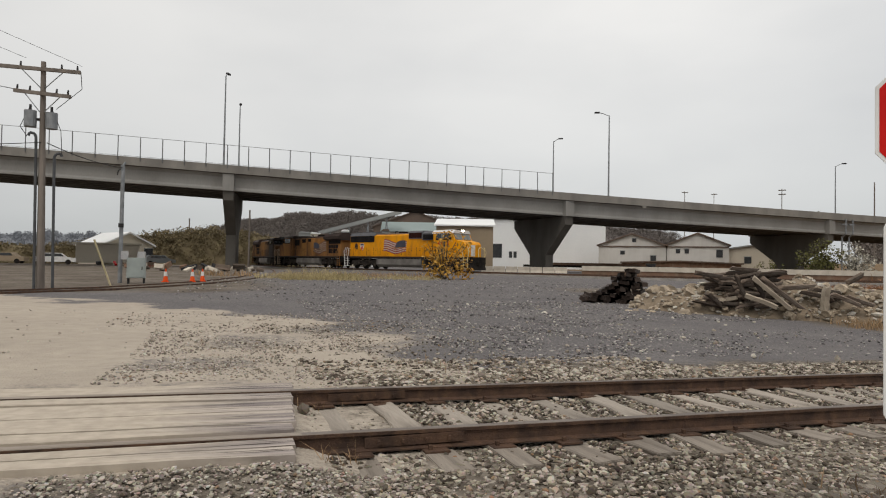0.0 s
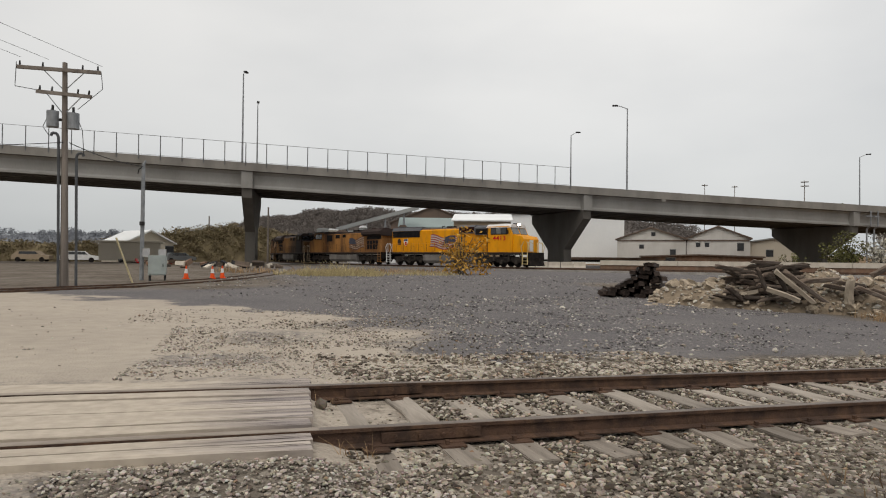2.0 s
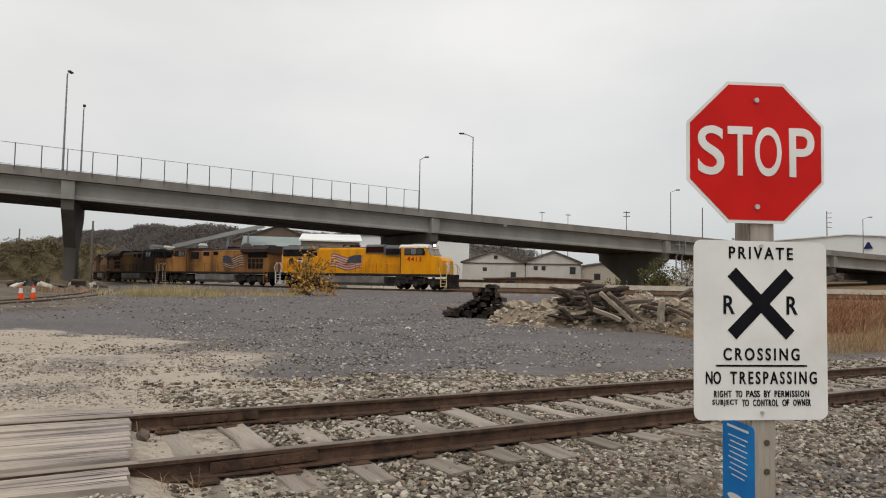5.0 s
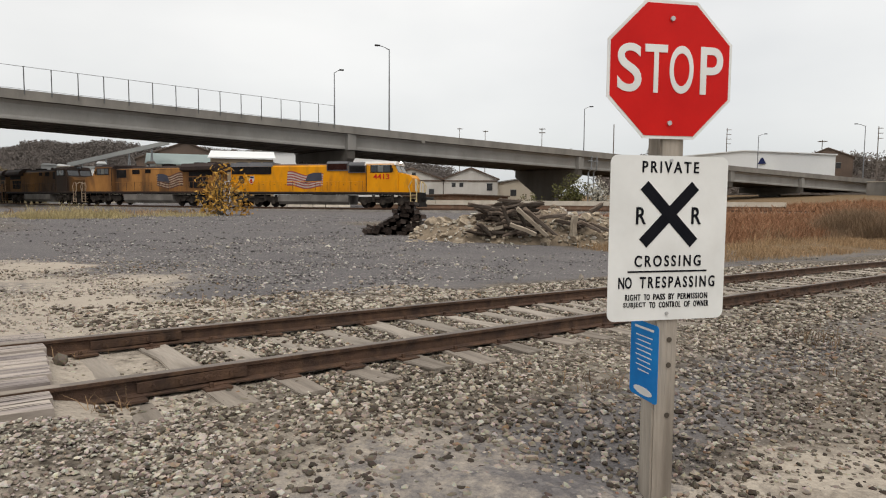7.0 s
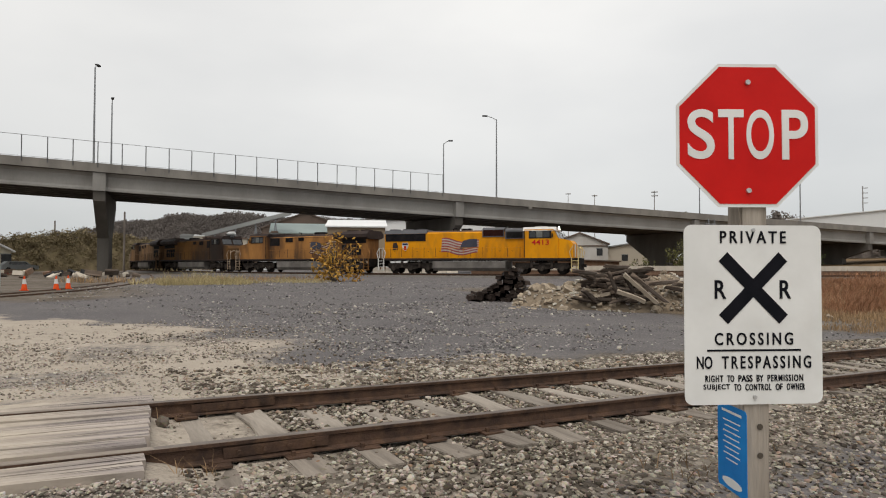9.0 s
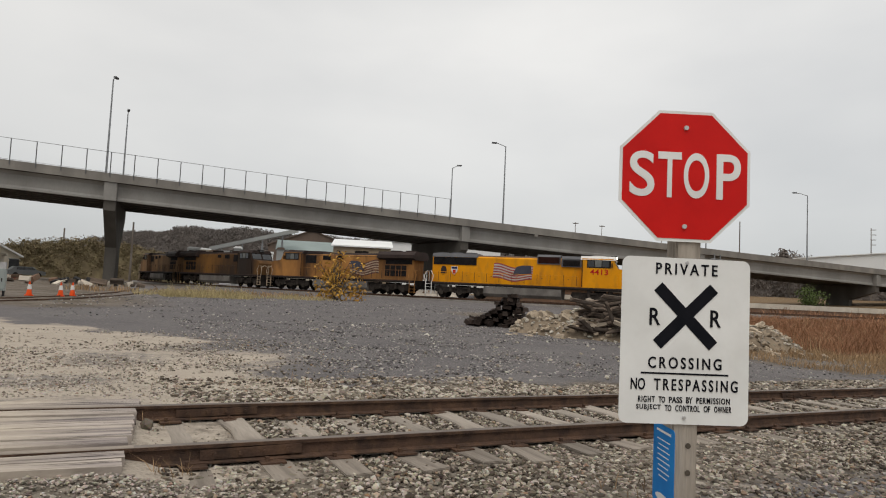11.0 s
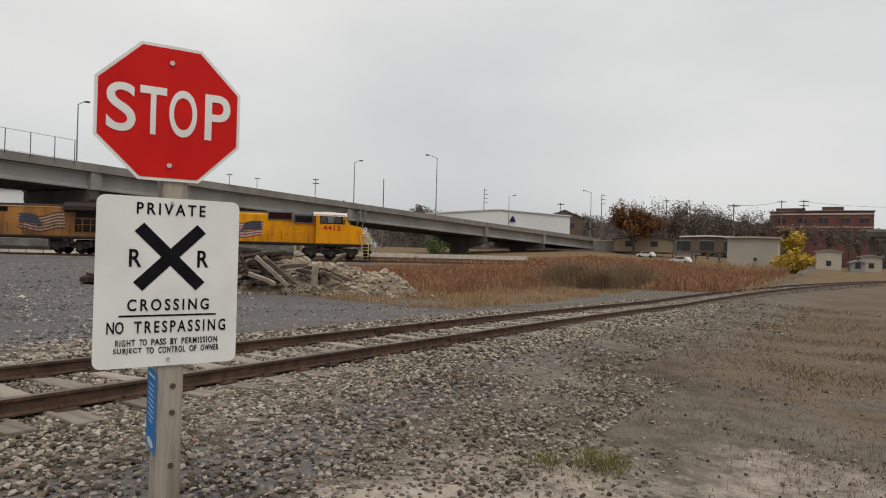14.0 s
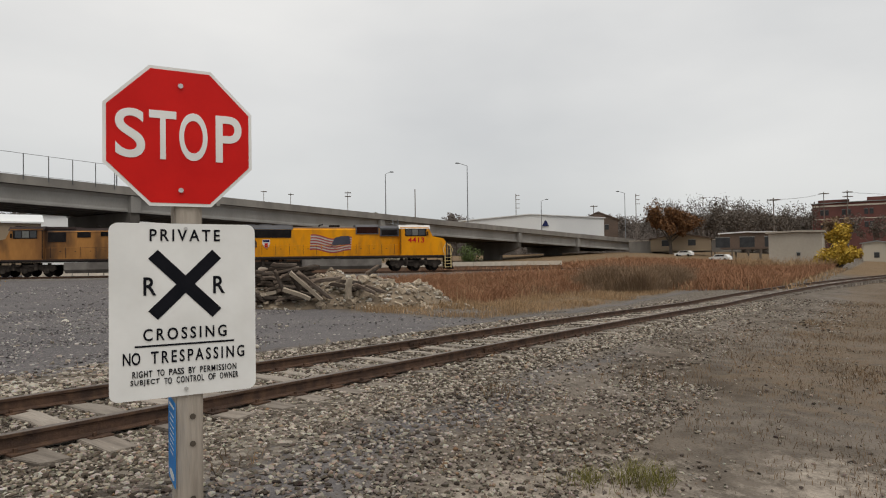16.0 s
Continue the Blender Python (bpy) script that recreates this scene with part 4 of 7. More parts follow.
def build_yard_track(shift, label):
    yard = thing("yard_track", pose(0, 0, 0), label, "railway track", kind="structure")
    st = []
    for k in range(61):
        x, y, a = arc_at(-138 + k * 4.05)
        st.append((x - math.sin(a) * shift, y + math.cos(a) * shift, RAIL_Z, a))
    part("ballast_bed", sweep(bmesh.new(), [(-2.6, -0.7), (2.6, -0.7), (1.6, -0.2), (-1.6, -0.2)], st), bed_mat, yard, "grey ballast bed")
    for u in (-0.75, 0.75):
        part("rail", sweep(bmesh.new(), [(u - 0.05, -0.17), (u + 0.05, -0.17), (u + 0.035, 0.0), (u - 0.035, 0.0)], st), rail_web, yard)
    bm = bmesh.new()
    for k in range(0, 160):
        x, y, a = arc_at(-20 + k * 0.62)
        m = Matrix.Translation((x - math.sin(a) * shift, y + math.cos(a) * shift, RAIL_Z - 0.26)) @ Matrix.Rotation(a, 4, "Z")
        box(bm, -0.11, 0.11, -1.3, 1.3, -0.05, 0.09, m)
    tagged(part("ties", bm, tie_mat, yard), kind="stuff")


bed_mat = material("ballast_bed", (0.19, 0.175, 0.16), (0.13, 0.12, 0.11), 1.5, 0.95, bump=0.8, fine=9, grain=0.4)
build_yard_track(0.0, "yard track curving under the bridge on a grey ballast bed")


def build_siding():
    """Rails sunk in the yard's dirt, joining the yard track beneath the bridge."""
    yard = thing("siding", pose(0, 0, 0), "old rails sunk in brown dirt beside the yard track", "railway track", kind="structure")
    way = [(-26.0, 10.5), (-16.0, 15.0), (-9.0, 20.0), (-4.2, 25.3), (-1.4, 30.2), (0.8, 36.0), (2.6, 43.0), (4.2, 54.0), (5.6, 70.0), (6.6, 90.0)]
    for off in (0.0, 1.5):
        st = []
        for k, (x, y) in enumerate(way):
            (xa, ya), (xb, yb) = way[max(0, k - 1)], way[min(len(way) - 1, k + 1)]
            a = math.atan2(yb - ya, xb - xa)
            px, py = x - math.sin(a) * off, y + math.cos(a) * off
            st.append((px, py, float(ground_z(px, py)) + 0.02, a))
        part("rail", sweep(bmesh.new(), [(-0.05, -0.1), (0.05, -0.1), (0.036, 0.045), (-0.036, 0.045)], st), rail_web, yard)


build_siding()


# ---- locomotives ----
def wheelset(parent, x):
    ob = part("wheelset", bmesh.new(), loco_black, parent)
    bm = bmesh.new()
    for s in (-1, 1):
        rod(bm, (0, s * 0.68, 0), (0, s * 0.80, 0), 0.51, 20)
        rod(bm, (0, s * 0.80, 0), (0, s * 0.86, 0), 0.2, 10)
    rod(bm, (0, -0.7, 0), (0, 0.7, 0), 0.09, 8)
    ob.data = as_mesh("wheelset", bm, loco_black)
    ob.location = (x, 0, 0.51)
    return ob


def ladder_end(loco, e, s, mat):
    """Corner steps with their grab rails."""
    bm = bmesh.new()
    for k in range(4):
        box(bm, e * 10.3 - 0.3, e * 10.3 + 0.3, s * 1.35 - 0.2, s * 1.35 + 0.2, 0.35 + k * 0.32, 0.4 + k * 0.32)
    for dx in (-0.32, 0.32):
        box(bm, e * 10.3 + dx - 0.04, e * 10.3 + dx + 0.04, s * 1.5 - 0.04, s * 1.5 + 0.04, 0.3, 1.6)
        rod(bm, (e * 10.3 + dx, s * 1.5, 1.5), (e * 10.3 + dx * 1.6, s * 1.5, 2.2), 0.04, 5)
        rod(bm, (e * 10.3 + dx * 1.6, s * 1.5, 2.2), (e * 10.3 + dx * 0.6, s * 1.45, 2.75), 0.04, 5)
    part("step_ladder", bm, mat, loco, "ladder steps with grab rails")


def louvre(bm, x0, x1, s, y, z0, z1, n):
    box(bm, x0, x1, s * y - 0.006, s * y + 0.006, z0, z1)
    for k in range(n):
        z = z0 + (k + 0.2) * (z1 - z0) / n
        box(bm, x0, x1, s * (y + 0.02) - 0.014, s * (y + 0.02) + 0.014, z, z + 0.45 * (z1 - z0) / n)
    return bm


def running_gear(loco):
    part("underframe", box(bmesh.new(), -10.7, 10.7, -1.5, 1.5, 1.34, 1.6), loco_black, loco, "dark walkway and sill", bevel=0.03)
    for s in (-1, 1):
        part("sill_stripe", box(bmesh.new(), -10.3, 10.3, s * 1.505 - 0.01, s * 1.505 + 0.01, 1.46, 1.6), loco_brown, loco, "dark red-brown frame stripe")
    part("fuel_tank", extrude(bmesh.new(), [(-1.45, 1.3), (-1.45, 0.62), (-1.15, 0.3), (1.15, 0.3), (1.45, 0.62), (1.45, 1.3)], front, -4.4, 3.4), tank_mat, loco, "long grey fuel tank", bevel=0.05)
    for e in (-1, 1):
        part("end_plate", box(bmesh.new(), e * 10.7 - 0.06, e * 10.7 + 0.06, -1.5, 1.5, 0.75, 1.6), loco_black, loco, bevel=0.02)
        part("coupler", box(bmesh.new(), e * 10.95 - 0.25, e * 10.95 + 0.25, -0.16, 0.16, 0.7, 1.0), loco_black, loco, "knuckle coupler", bevel=0.05)
    axles = []
    for xc in (-7.0, 7.0):
        truck = part("truck", box(bmesh.new(), xc - 0.5, xc + 0.5, -0.85, 0.85, 0.75, 1.3), loco_black, loco, "three-axle truck")
        for s in (-1, 1):
            bm = bmesh.new()
            extrude(bm, [(-2.75, 0.72), (-2.4, 0.5), (-1.5, 0.5), (-1.1, 0.72), (-0.6, 0.5), (0.6, 0.5), (1.1, 0.72), (1.5, 0.5), (2.4, 0.5), (2.75, 0.72), (2.6, 1.12), (-2.6, 1.12)], lambda u, v, w: (xc + u, w, v), s * 0.98 - 0.09, s * 0.98 + 0.09)
            part("side_frame", bm, truck_mat, truck, "grimy cast side frame")
            for dx in (-1.95, 0.0, 1.95):
                part("axle_box", rod(bmesh.new(), (xc + dx, s * 1.05, 0.55), (xc + dx, s * 1.24, 0.55), 0.24, 10), truck_mat, truck)
            for dx in (-1.0, 1.0):
                part("spring", rod(bmesh.new(), (xc + dx, s * 1.14, 0.62), (xc + dx, s * 1.14, 1.3), 0.17, 8), truck_mat, truck)
                part("brake_cylinder", rod(bmesh.new(), (xc + dx * 0.6 - 0.3, s * 1.2, 1.02), (xc + dx * 0.6 + 0.3, s * 1.2, 1.02), 0.12, 8), truck_mat, truck)
        for dx in (-1.95, 0.0, 1.95):
            axles.append(wheelset(truck, xc + dx))
    return axles


def hood_doors(loco, s, x0, x1, n, y, mat):
    """Tall engine-room door leaves with latches, and the walkway rail before them."""
    bm = bmesh.new()
    for k in range(n + 1):
        x = x0 + k * (x1 - x0) / n
        box(bm, x - 0.02, x + 0.02, s * y - 0.012, s * y + 0.012, 1.75, 2.75)
        if k < n:
            box(bm, x + 0.42, x + 0.54, s * y - 0.02, s * y + 0.02, 2.3, 2.36)
    part("hood_door_trim", bm, mat, loco, "door seams and latches")


def side_rail(loco, s, x0, x1, n, mat):
    bm = bmesh.new()
    pipe(bm, [(x0, s * 1.45, 2.65), (x1, s * 1.45, 2.65)], 0.022, 5)
    for k in range(n):
        x = x0 + (x1 - x0) * k / (n - 1)
        rod(bm, (x, s * 1.45, 1.58), (x, s * 1.45, 2.65), 0.022, 5)
    part("handrail", bm, mat, loco, "thin walkway handrail")


def cab_and_nose(loco, coat, roof, x0, x1, lit):
    """Comfort cab from x0 to x1 with a short full-width nose to x = 10.1."""
    cab = part("cab", extrude(bmesh.new(), [(x0, 1.6), (x1, 1.6), (x1, 3.5), (x1 - 0.45, 4.42), (x0, 4.42)], side, -1.52, 1.52), coat, loco, "driver's cab", bevel=0.04)
    part("cab_roof", extrude(bmesh.new(), [(-1.56, 4.28), (-1.2, 4.66), (1.2, 4.66), (1.56, 4.28)], front, x0 - 0.1, x1 - 0.25), roof, cab, "curved cab roof", bevel=0.03)
    for s in (-1, 1):
        frame_bm = bmesh.new()
        box(frame_bm, x0 + 0.5, x1 - 0.65, s * 1.525 - 0.012, s * 1.525 + 0.012, 3.52, 4.3)
        win = part("window_frame", frame_bm, loco_black, cab, "dark window surround", bevel=0.01)
        w = (x1 - x0 - 1.35) / 3
        for k in range(3):
            part("side_window", box(bmesh.new(), x0 + 0.58 + k * w, x0 + 0.5 + (k + 1) * w, s * 1.54 - 0.008, s * 1.54 + 0.008, 3.62, 4.22), glass_dark if k != 1 else glass_pale, win)
        part("door_seam", box(bmesh.new(), x0 + 0.02, x0 + 0.1, s * 1.53 - 0.01, s * 1.53 + 0.01, 1.65, 4.3), loco_black, cab)
        part("mirror", box(bmesh.new(), x1 - 0.6, x1 - 0.5, s * 1.62 - 0.06, s * 1.62 + 0.06, 3.6, 4.0), loco_black, cab)
    for y0, y1 in ((-1.36, -0.1), (0.1, 1.36)):
        bm = bmesh.new()
        v = [bm.verts.new(p) for p in ((x1 - 0.03, y0, 3.56), (x1 - 0.03, y1, 3.56), (x1 - 0.36, y1, 4.24), (x1 - 0.36, y0, 4.24))]
        bm.faces.new(v)
        r = bmesh.ops.extrude_face_region(bm, geom=bm.faces[:])
        bmesh.ops.translate(bm, verts=[g for g in r["geom"] if isinstance(g, bmesh.types.BMVert)], vec=(0.045, 0, 0.02))
        part("windscreen", bm, glass_pale if lit else glass_dark, cab, "windscreen")
    nose = part("nose", extrude(bmesh.new(), [(x1, 1.6), (10.1, 1.6), (10.1, 3.0), (9.85, 3.3), (x1, 3.52)], side, -1.42, 1.42), coat, loco, "wide low nose", bevel=0.1)
    part("nose_door", box(bmesh.new(), 10.09, 10.13, -0.35, 0.35, 1.7, 2.95), loco_white if lit else coat, nose, bevel=0.01)
    part("headlight_housing", box(bmesh.new(), x1 - 0.75, x1 - 0.2, -0.36, 0.36, 4.42, 4.78), loco_black, loco, "headlight housing", bevel=0.03)
    for dy in (-0.15, 0.15):
        part("headlight", rod(bmesh.new(), (x1 - 0.2, dy, 4.6), (x1 - 0.15, dy, 4.6), 0.12, 12), lamp_on if lit else glass_dark, loco, "lit headlight" if lit else "unlit headlight")
    part("plow", extrude(bmesh.new(), [(10.62, 0.15), (10.95, 0.15), (10.82, 0.5), (10.7, 0.95), (10.62, 0.95)], side, -1.4, 1.4), loco_black, loco, "black pilot plow")
    return cab


def lead_locomotive(label):
    """x ahead, z from the rail's top; 21.4 m over the end plates."""
    loco = thing("locomotive", pose(0, 0, 0), label, "locomotive", "locomotives of the train")
    axles = running_gear(loco)
    hood = part("hood", extrude(bmesh.new(), [(-1.0, 1.6), (1.0, 1.6), (1.0, 4.2), (0.72, 4.44), (-0.72, 4.44), (-1.0, 4.2)], front, -10.1, 5.3), loco_yellow, loco, "yellow engine hood", bevel=0.02)
    part("hood_roof", extrude(bmesh.new(), [(-0.86, 4.34), (0.86, 4.34), (0.72, 4.47), (-0.72, 4.47)], front, -5.2, 0.9), roof_rust, hood, "rust-brown hood roof")
    part("radiator_roof", extrude(bmesh.new(), [(-1.06, 4.22), (1.06, 4.22), (0.78, 4.62), (-0.78, 4.62)], front, -10.15, -5.2), loco_grey, hood, "grey radiator roof")
    part("brake_grid_housing", extrude(bmesh.new(), [(-1.08, 3.75), (1.08, 3.75), (1.08, 4.5), (0.8, 4.72), (-0.8, 4.72), (-1.08, 4.5)], front, 0.9, 3.2), loco_grey, hood, "grey dynamic brake housing", bevel=0.03)
    part("blower_housing", extrude(bmesh.new(), [(-1.2, 3.55), (1.2, 3.55), (1.2, 4.36), (0.8, 4.62), (-0.8, 4.62), (-1.2, 4.36)], front, 3.3, 5.25), loco_grey, hood, "grey inverter housing", bevel=0.03)
    cab = cab_and_nose(loco, loco_yellow, loco_white, 5.3, 8.7, True)
    for s in (-1, 1):
        part("radiator_grille", louvre(bmesh.new(), -10.0, -5.35, s, 1.03, 3.42, 4.2, 12), grille_mat, loco, "black louvred radiator grille")
        part("vent", louvre(bmesh.new(), 1.0, 3.1, s, 1.09, 3.85, 4.46, 8), vent_rust, loco, "rust-dark brake grid grille")
        part("vent", louvre(bmesh.new(), 3.45, 5.1, s, 1.21, 3.62, 4.22, 8), grille_mat, loco, "black intake grille")
        hood_doors(loco, s, -9.4, 4.8, 11, 1.005, loco_seam)
        side_rail(loco, s, -10.0, 5.0, 11, loco_yellow)
        ladder_end(loco, -1, s, loco_white)
        ladder_end(loco, 1, s, pale_yellow)
        emblem(loco, s, -3.6, flag_red, flag_white, flag_blue)
        letters("road_number", "4413", 0.52, 1.7, loco_red, cab, pose(6.95, s * 1.545, 3.14, 90, 0, 0 if s < 0 else 180), 0.004)
        pts = [(-0.34, 0.4), (0.34, 0.4), (0.36, 0.05), (0.22, -0.28), (0, -0.45), (-0.22, -0.28), (-0.36, 0.05)]
        sh = part("shield", extrude(bmesh.new(), pts, lambda u, v, w: (-7.7 + u, s * 1.02 + w, 2.85 + v), -0.02, 0.02), loco_white, loco, "white, red and blue shield mark")
        part("shield_top", box(bmesh.new(), -8.0, -7.4, s * 1.045 - 0.012, s * 1.045 + 0.012, 3.0, 3.2), loco_blue, sh)
        part("shield_stripes", box(bmesh.new(), -7.85, -7.55, s * 1.045 - 0.012, s * 1.045 + 0.012, 2.5, 2.9), loco_red, sh)
        part("crest", extrude(bmesh.new(), [(-0.3, -0.35), (0.3, -0.35), (0.3, 0.1), (0.14, 0.42), (-0.2, 0.42), (-0.3, 0.1)], lambda u, v, w: (-8.85 + u, s * 1.02 + w, 2.85 + v), -0.015, 0.015), loco_brown, loco, "dark crest mark")
        part("end_rail", pipe(bmesh.new(), [(10.6, s * 1.4, 1.6), (10.6, s * 1.4, 2.5), (10.45, s * 0.9, 2.75), (10.6, s * 0.4, 2.5), (10.6, s * 0.4, 0.9)], 0.045, 5), pale_yellow, loco, "end handrail")
        part("end_rail", pipe(bmesh.new(), [(-10.6, s * 1.3, 1.6), (-10.6, s * 1.3, 2.65), (-10.6, s * 0.5, 2.65), (-10.6, s * 0.5, 1.6)], 0.035, 5), loco_white, loco, "end handrail")
    for x in (-9.3, -7.75, -6.2):
        part("roof_fan", rod(bmesh.new(), (x, 0, 4.55), (x, 0, 4.74), 0.62, 18), loco_grey, loco, "round roof fan")
    part("exhaust", box(bmesh.new(), -1.6, -0.6, -0.35, 0.35, 4.4, 4.7), loco_black, loco, "exhaust stack", bevel=0.03)
    part("horn", pipe(bmesh.new(), [(-2.6, 0, 4.4), (-2.6, 0, 4.7), (-2.2, 0, 4.74)], 0.06, 6), loco_black, loco)
    part("antenna", box(bmesh.new(), 6.2, 7.4, -0.5, 0.5, 4.64, 4.76), loco_white, loco, "flat roof antenna", bevel=0.03)
    return loco, axles


def trailing_locomotive(label, coat, flag):
    """Wide-winged radiator at the tail; x ahead, z from the rail's top."""
    loco = thing("locomotive", pose(0, 0, 0), label, "locomotive", "locomotives of the train")
    axles = running_gear(loco)
    hood = part("hood", extrude(bmesh.new(), [(-1.0, 1.6), (1.0, 1.6), (1.0, 4.15), (0.75, 4.42), (-0.75, 4.42), (-1.0, 4.15)], front, -6.3, 5.2), coat, loco, "sooty engine hood", bevel=0.02)
    part("hood_roof", extrude(bmesh.new(), [(-1.02, 4.1), (1.02, 4.1), (0.76, 4.46), (-0.76, 4.46)], front, -6.3, 5.2), loco_brown, hood, "soot-brown hood roof")
    part("radiator_cab", extrude(bmesh.new(), [(-1.0, 1.6), (1.0, 1.6), (1.0, 3.9), (-1.0, 3.9)], front, -10.1, -6.3), coat, loco, "radiator compartment", bevel=0.02)
    part("radiator_wing", extrude(bmesh.new(), [(-1.5, 3.95), (-1.0, 3.75), (1.0, 3.75), (1.5, 3.95), (1.5, 4.3), (1.1, 4.66), (-1.1, 4.66), (-1.5, 4.3)], front, -10.4, -5.6), loco_brown, loco, "dark winged radiator roof", bevel=0.04)
    cab = cab_and_nose(loco, coat, loco_brown, 5.2, 8.5, False)
    for s in (-1, 1):
        part("vent", louvre(bmesh.new(), -9.9, -6.5, s, 1.02, 3.3, 3.78, 5), grille_mat, loco, "black grille under the wing")
        for k in range(4):
            part("vent", louvre(bmesh.new(), -9.2 + k * 0.72, -8.6 + k * 0.72, s, 1.02, 2.0, 3.15, 9), grille_mat, loco, "black louvred panel")
        for x0, x1, z0 in ((3.4, 5.0, 3.2), (1.2, 2.4, 3.6), (-0.6, 0.3, 3.7)):
            part("vent", louvre(bmesh.new(), x0, x1, s, 1.02, z0, 4.12, 7), grille_mat, loco, "black intake grille")
        hood_doors(loco, s, -6.0, 4.8, 8, 1.005, loco_brown)
        side_rail(loco, s, -10.0, 5.0, 11, coat)
        ladder_end(loco, -1, s, coat)
        ladder_end(loco, 1, s, soot_white)
        if flag:
            emblem(loco, s, -5.6, soot_red, soot_white, flag_blue)
        part("end_rail", pipe(bmesh.new(), [(10.6, s * 1.4, 1.6), (10.6, s * 1.4, 2.5), (10.45, s * 0.9, 2.75), (10.6, s * 0.4, 2.5), (10.6, s * 0.4, 0.9)], 0.045, 5), soot_white, loco, "end handrail")
        part("end_rail", pipe(bmesh.new(), [(-10.6, s * 1.3, 1.6), (-10.6, s * 1.3, 2.65), (-10.6, s * 0.5, 2.65), (-10.6, s * 0.5, 1.6)], 0.035, 5), coat, loco, "end handrail")
    for x in (-9.2, -7.2):
        part("roof_fan", rod(bmesh.new(), (x, 0, 4.62), (x, 0, 4.8), 0.7, 16), loco_brown, loco, "round roof fan")
    part("exhaust", box(bmesh.new(), -3.0, -1.7, -0.45, 0.45, 4.4, 4.72), loco_black, loco, "exhaust stack", bevel=0.03)
    part("brake_housing", box(bmesh.new(), 2.6, 5.1, -0.9, 0.9, 4.4, 4.62), loco_brown, loco, "roof brake housing", bevel=0.05)
    part("horn", pipe(bmesh.new(), [(0.8, 0, 4.4), (0.8, 0, 4.7), (1.2, 0, 4.74)], 0.06, 6), loco_black, loco)
    return loco, axles


def emblem(loco, s, x0, red, white, blue):
    """A waving striped flag on the hood's flank, 4 m long."""
    fl = part("flag", bmesh.new(), white, loco, "waving striped flag painted on the hood")
    w, yy = 4.0, s * 1.002

    def wave(u):
        return 0.16 * math.sin(u * 1.75 + 0.9) - 0.02 * u
    n = 16
    for k in range(11):
        bm = bmesh.new()
        lo, hi = [], []
        for i in range(n + 1):
            u = w * i / n
            lift = 0.138 * (1 - 0.12 * u / w)
            z = 2.1 + wave(u)
            lo.append(bm.verts.new((x0 + u + 0.12 * (k / 11), yy, z + k * lift)))
            hi.append(bm.verts.new((x0 + u + 0.12 * (k / 11), yy, z + (k + 1) * lift)))
        for i in range(n):
            bm.faces.new((lo[i], lo[i + 1], hi[i + 1], hi[i]))
        r = bmesh.ops.extrude_face_region(bm, geom=bm.faces[:])
        bmesh.ops.translate(bm, verts=[g for g in r["geom"] if isinstance(g, bmesh.types.BMVert)], vec=(0, s * 0.014, 0))
        part("stripe", bm, red if k % 2 == 0 else white, fl)
    bm = bmesh.new()
    extrude(bm, [(0.5 * w, 2.72 + wave(0.5 * w)), (0.99 * w, 2.72 + wave(w)), (0.97 * w, 3.5 + wave(w)), (0.75 * w, 3.64 + wave(0.75 * w)), (0.6 * w, 3.58 + wave(0.6 * w))], lambda u, v, q: (x0 + u, yy + s * 0.017 + q, v), -0.01, 0.012)
    part("canton", bm, blue, fl)


TRAIN = []
for k, (off, turn, lab) in enumerate((
        (-11.1, 0, "yellow and grey diesel locomotive with striped flag and lit headlights"),
        (-33.3, 180, "sooty orange diesel locomotive with winged radiator running tail first"),
        (-55.5, 0, "soot-blackened orange diesel locomotive coupled cab first behind the second"),
        (-77.7, 180, "dusty tan diesel locomotive at the tail of the train"))):
    ob, axles = lead_locomotive(lab) if k == 0 else trailing_locomotive(lab, (loco_dirty, loco_sooty, loco_dusty)[k - 1], k == 1)
    TRAIN.append((ob, axles, off, turn))


def motions():
    """The train rolls along the curve; its wheels turn with it."""
    for ob, axles, off, turn in TRAIN:
        rows = []
        for k in range(17):
            s = 0.4 + SPEED * k + off
            (xa, ya, _), (xb, yb, _) = arc_at(s - 6.9), arc_at(s + 6.9)
            rows.append((float(k), pose((xa + xb) / 2, (ya + yb) / 2, RAIL_Z, 0, 0, math.degrees(math.atan2(yb - ya, xb - xa)) + turn)))
        walk(ob, rows)
        sign = 1 if turn == 0 else -1
        for ax in axles:
            base = ax.location.copy()
            walk(ax, [(k * 0.25, pose(base.x, 0, 0.51, 0, sign * math.degrees(SPEED * 0.25 * k / 0.51), 0)) for k in range(65)])


# ---- plants ----
def leaf_material(name, a, b):
    return material(name, a, b, 0.8, 0.85, fine=7, grain=0.3, each=0.35, spec=0.1)


straw = leaf_material("dry_straw", (0.37, 0.255, 0.15), (0.28, 0.185, 0.105))
rust_weed = leaf_material("rust_brown_weed", (0.33, 0.175, 0.1), (0.24, 0.125, 0.072))
pale_straw = leaf_material("bleached_straw", (0.46, 0.38, 0.21), (0.34, 0.28, 0.14))
dull_weed = leaf_material("dull_brown_weed", (0.21, 0.14, 0.085), (0.14, 0.098, 0.062))
dark_brush = leaf_material("dark_dead_brush", (0.28, 0.195, 0.125), (0.19, 0.132, 0.087))
tuft_green = leaf_material("yellow_green_grass", (0.2, 0.19, 0.06), (0.14, 0.13, 0.045))
olive = leaf_material("olive_leaf", (0.13, 0.13, 0.05), (0.09, 0.085, 0.035))
green = leaf_material("green_leaf", (0.11, 0.14, 0.05), (0.07, 0.1, 0.035))
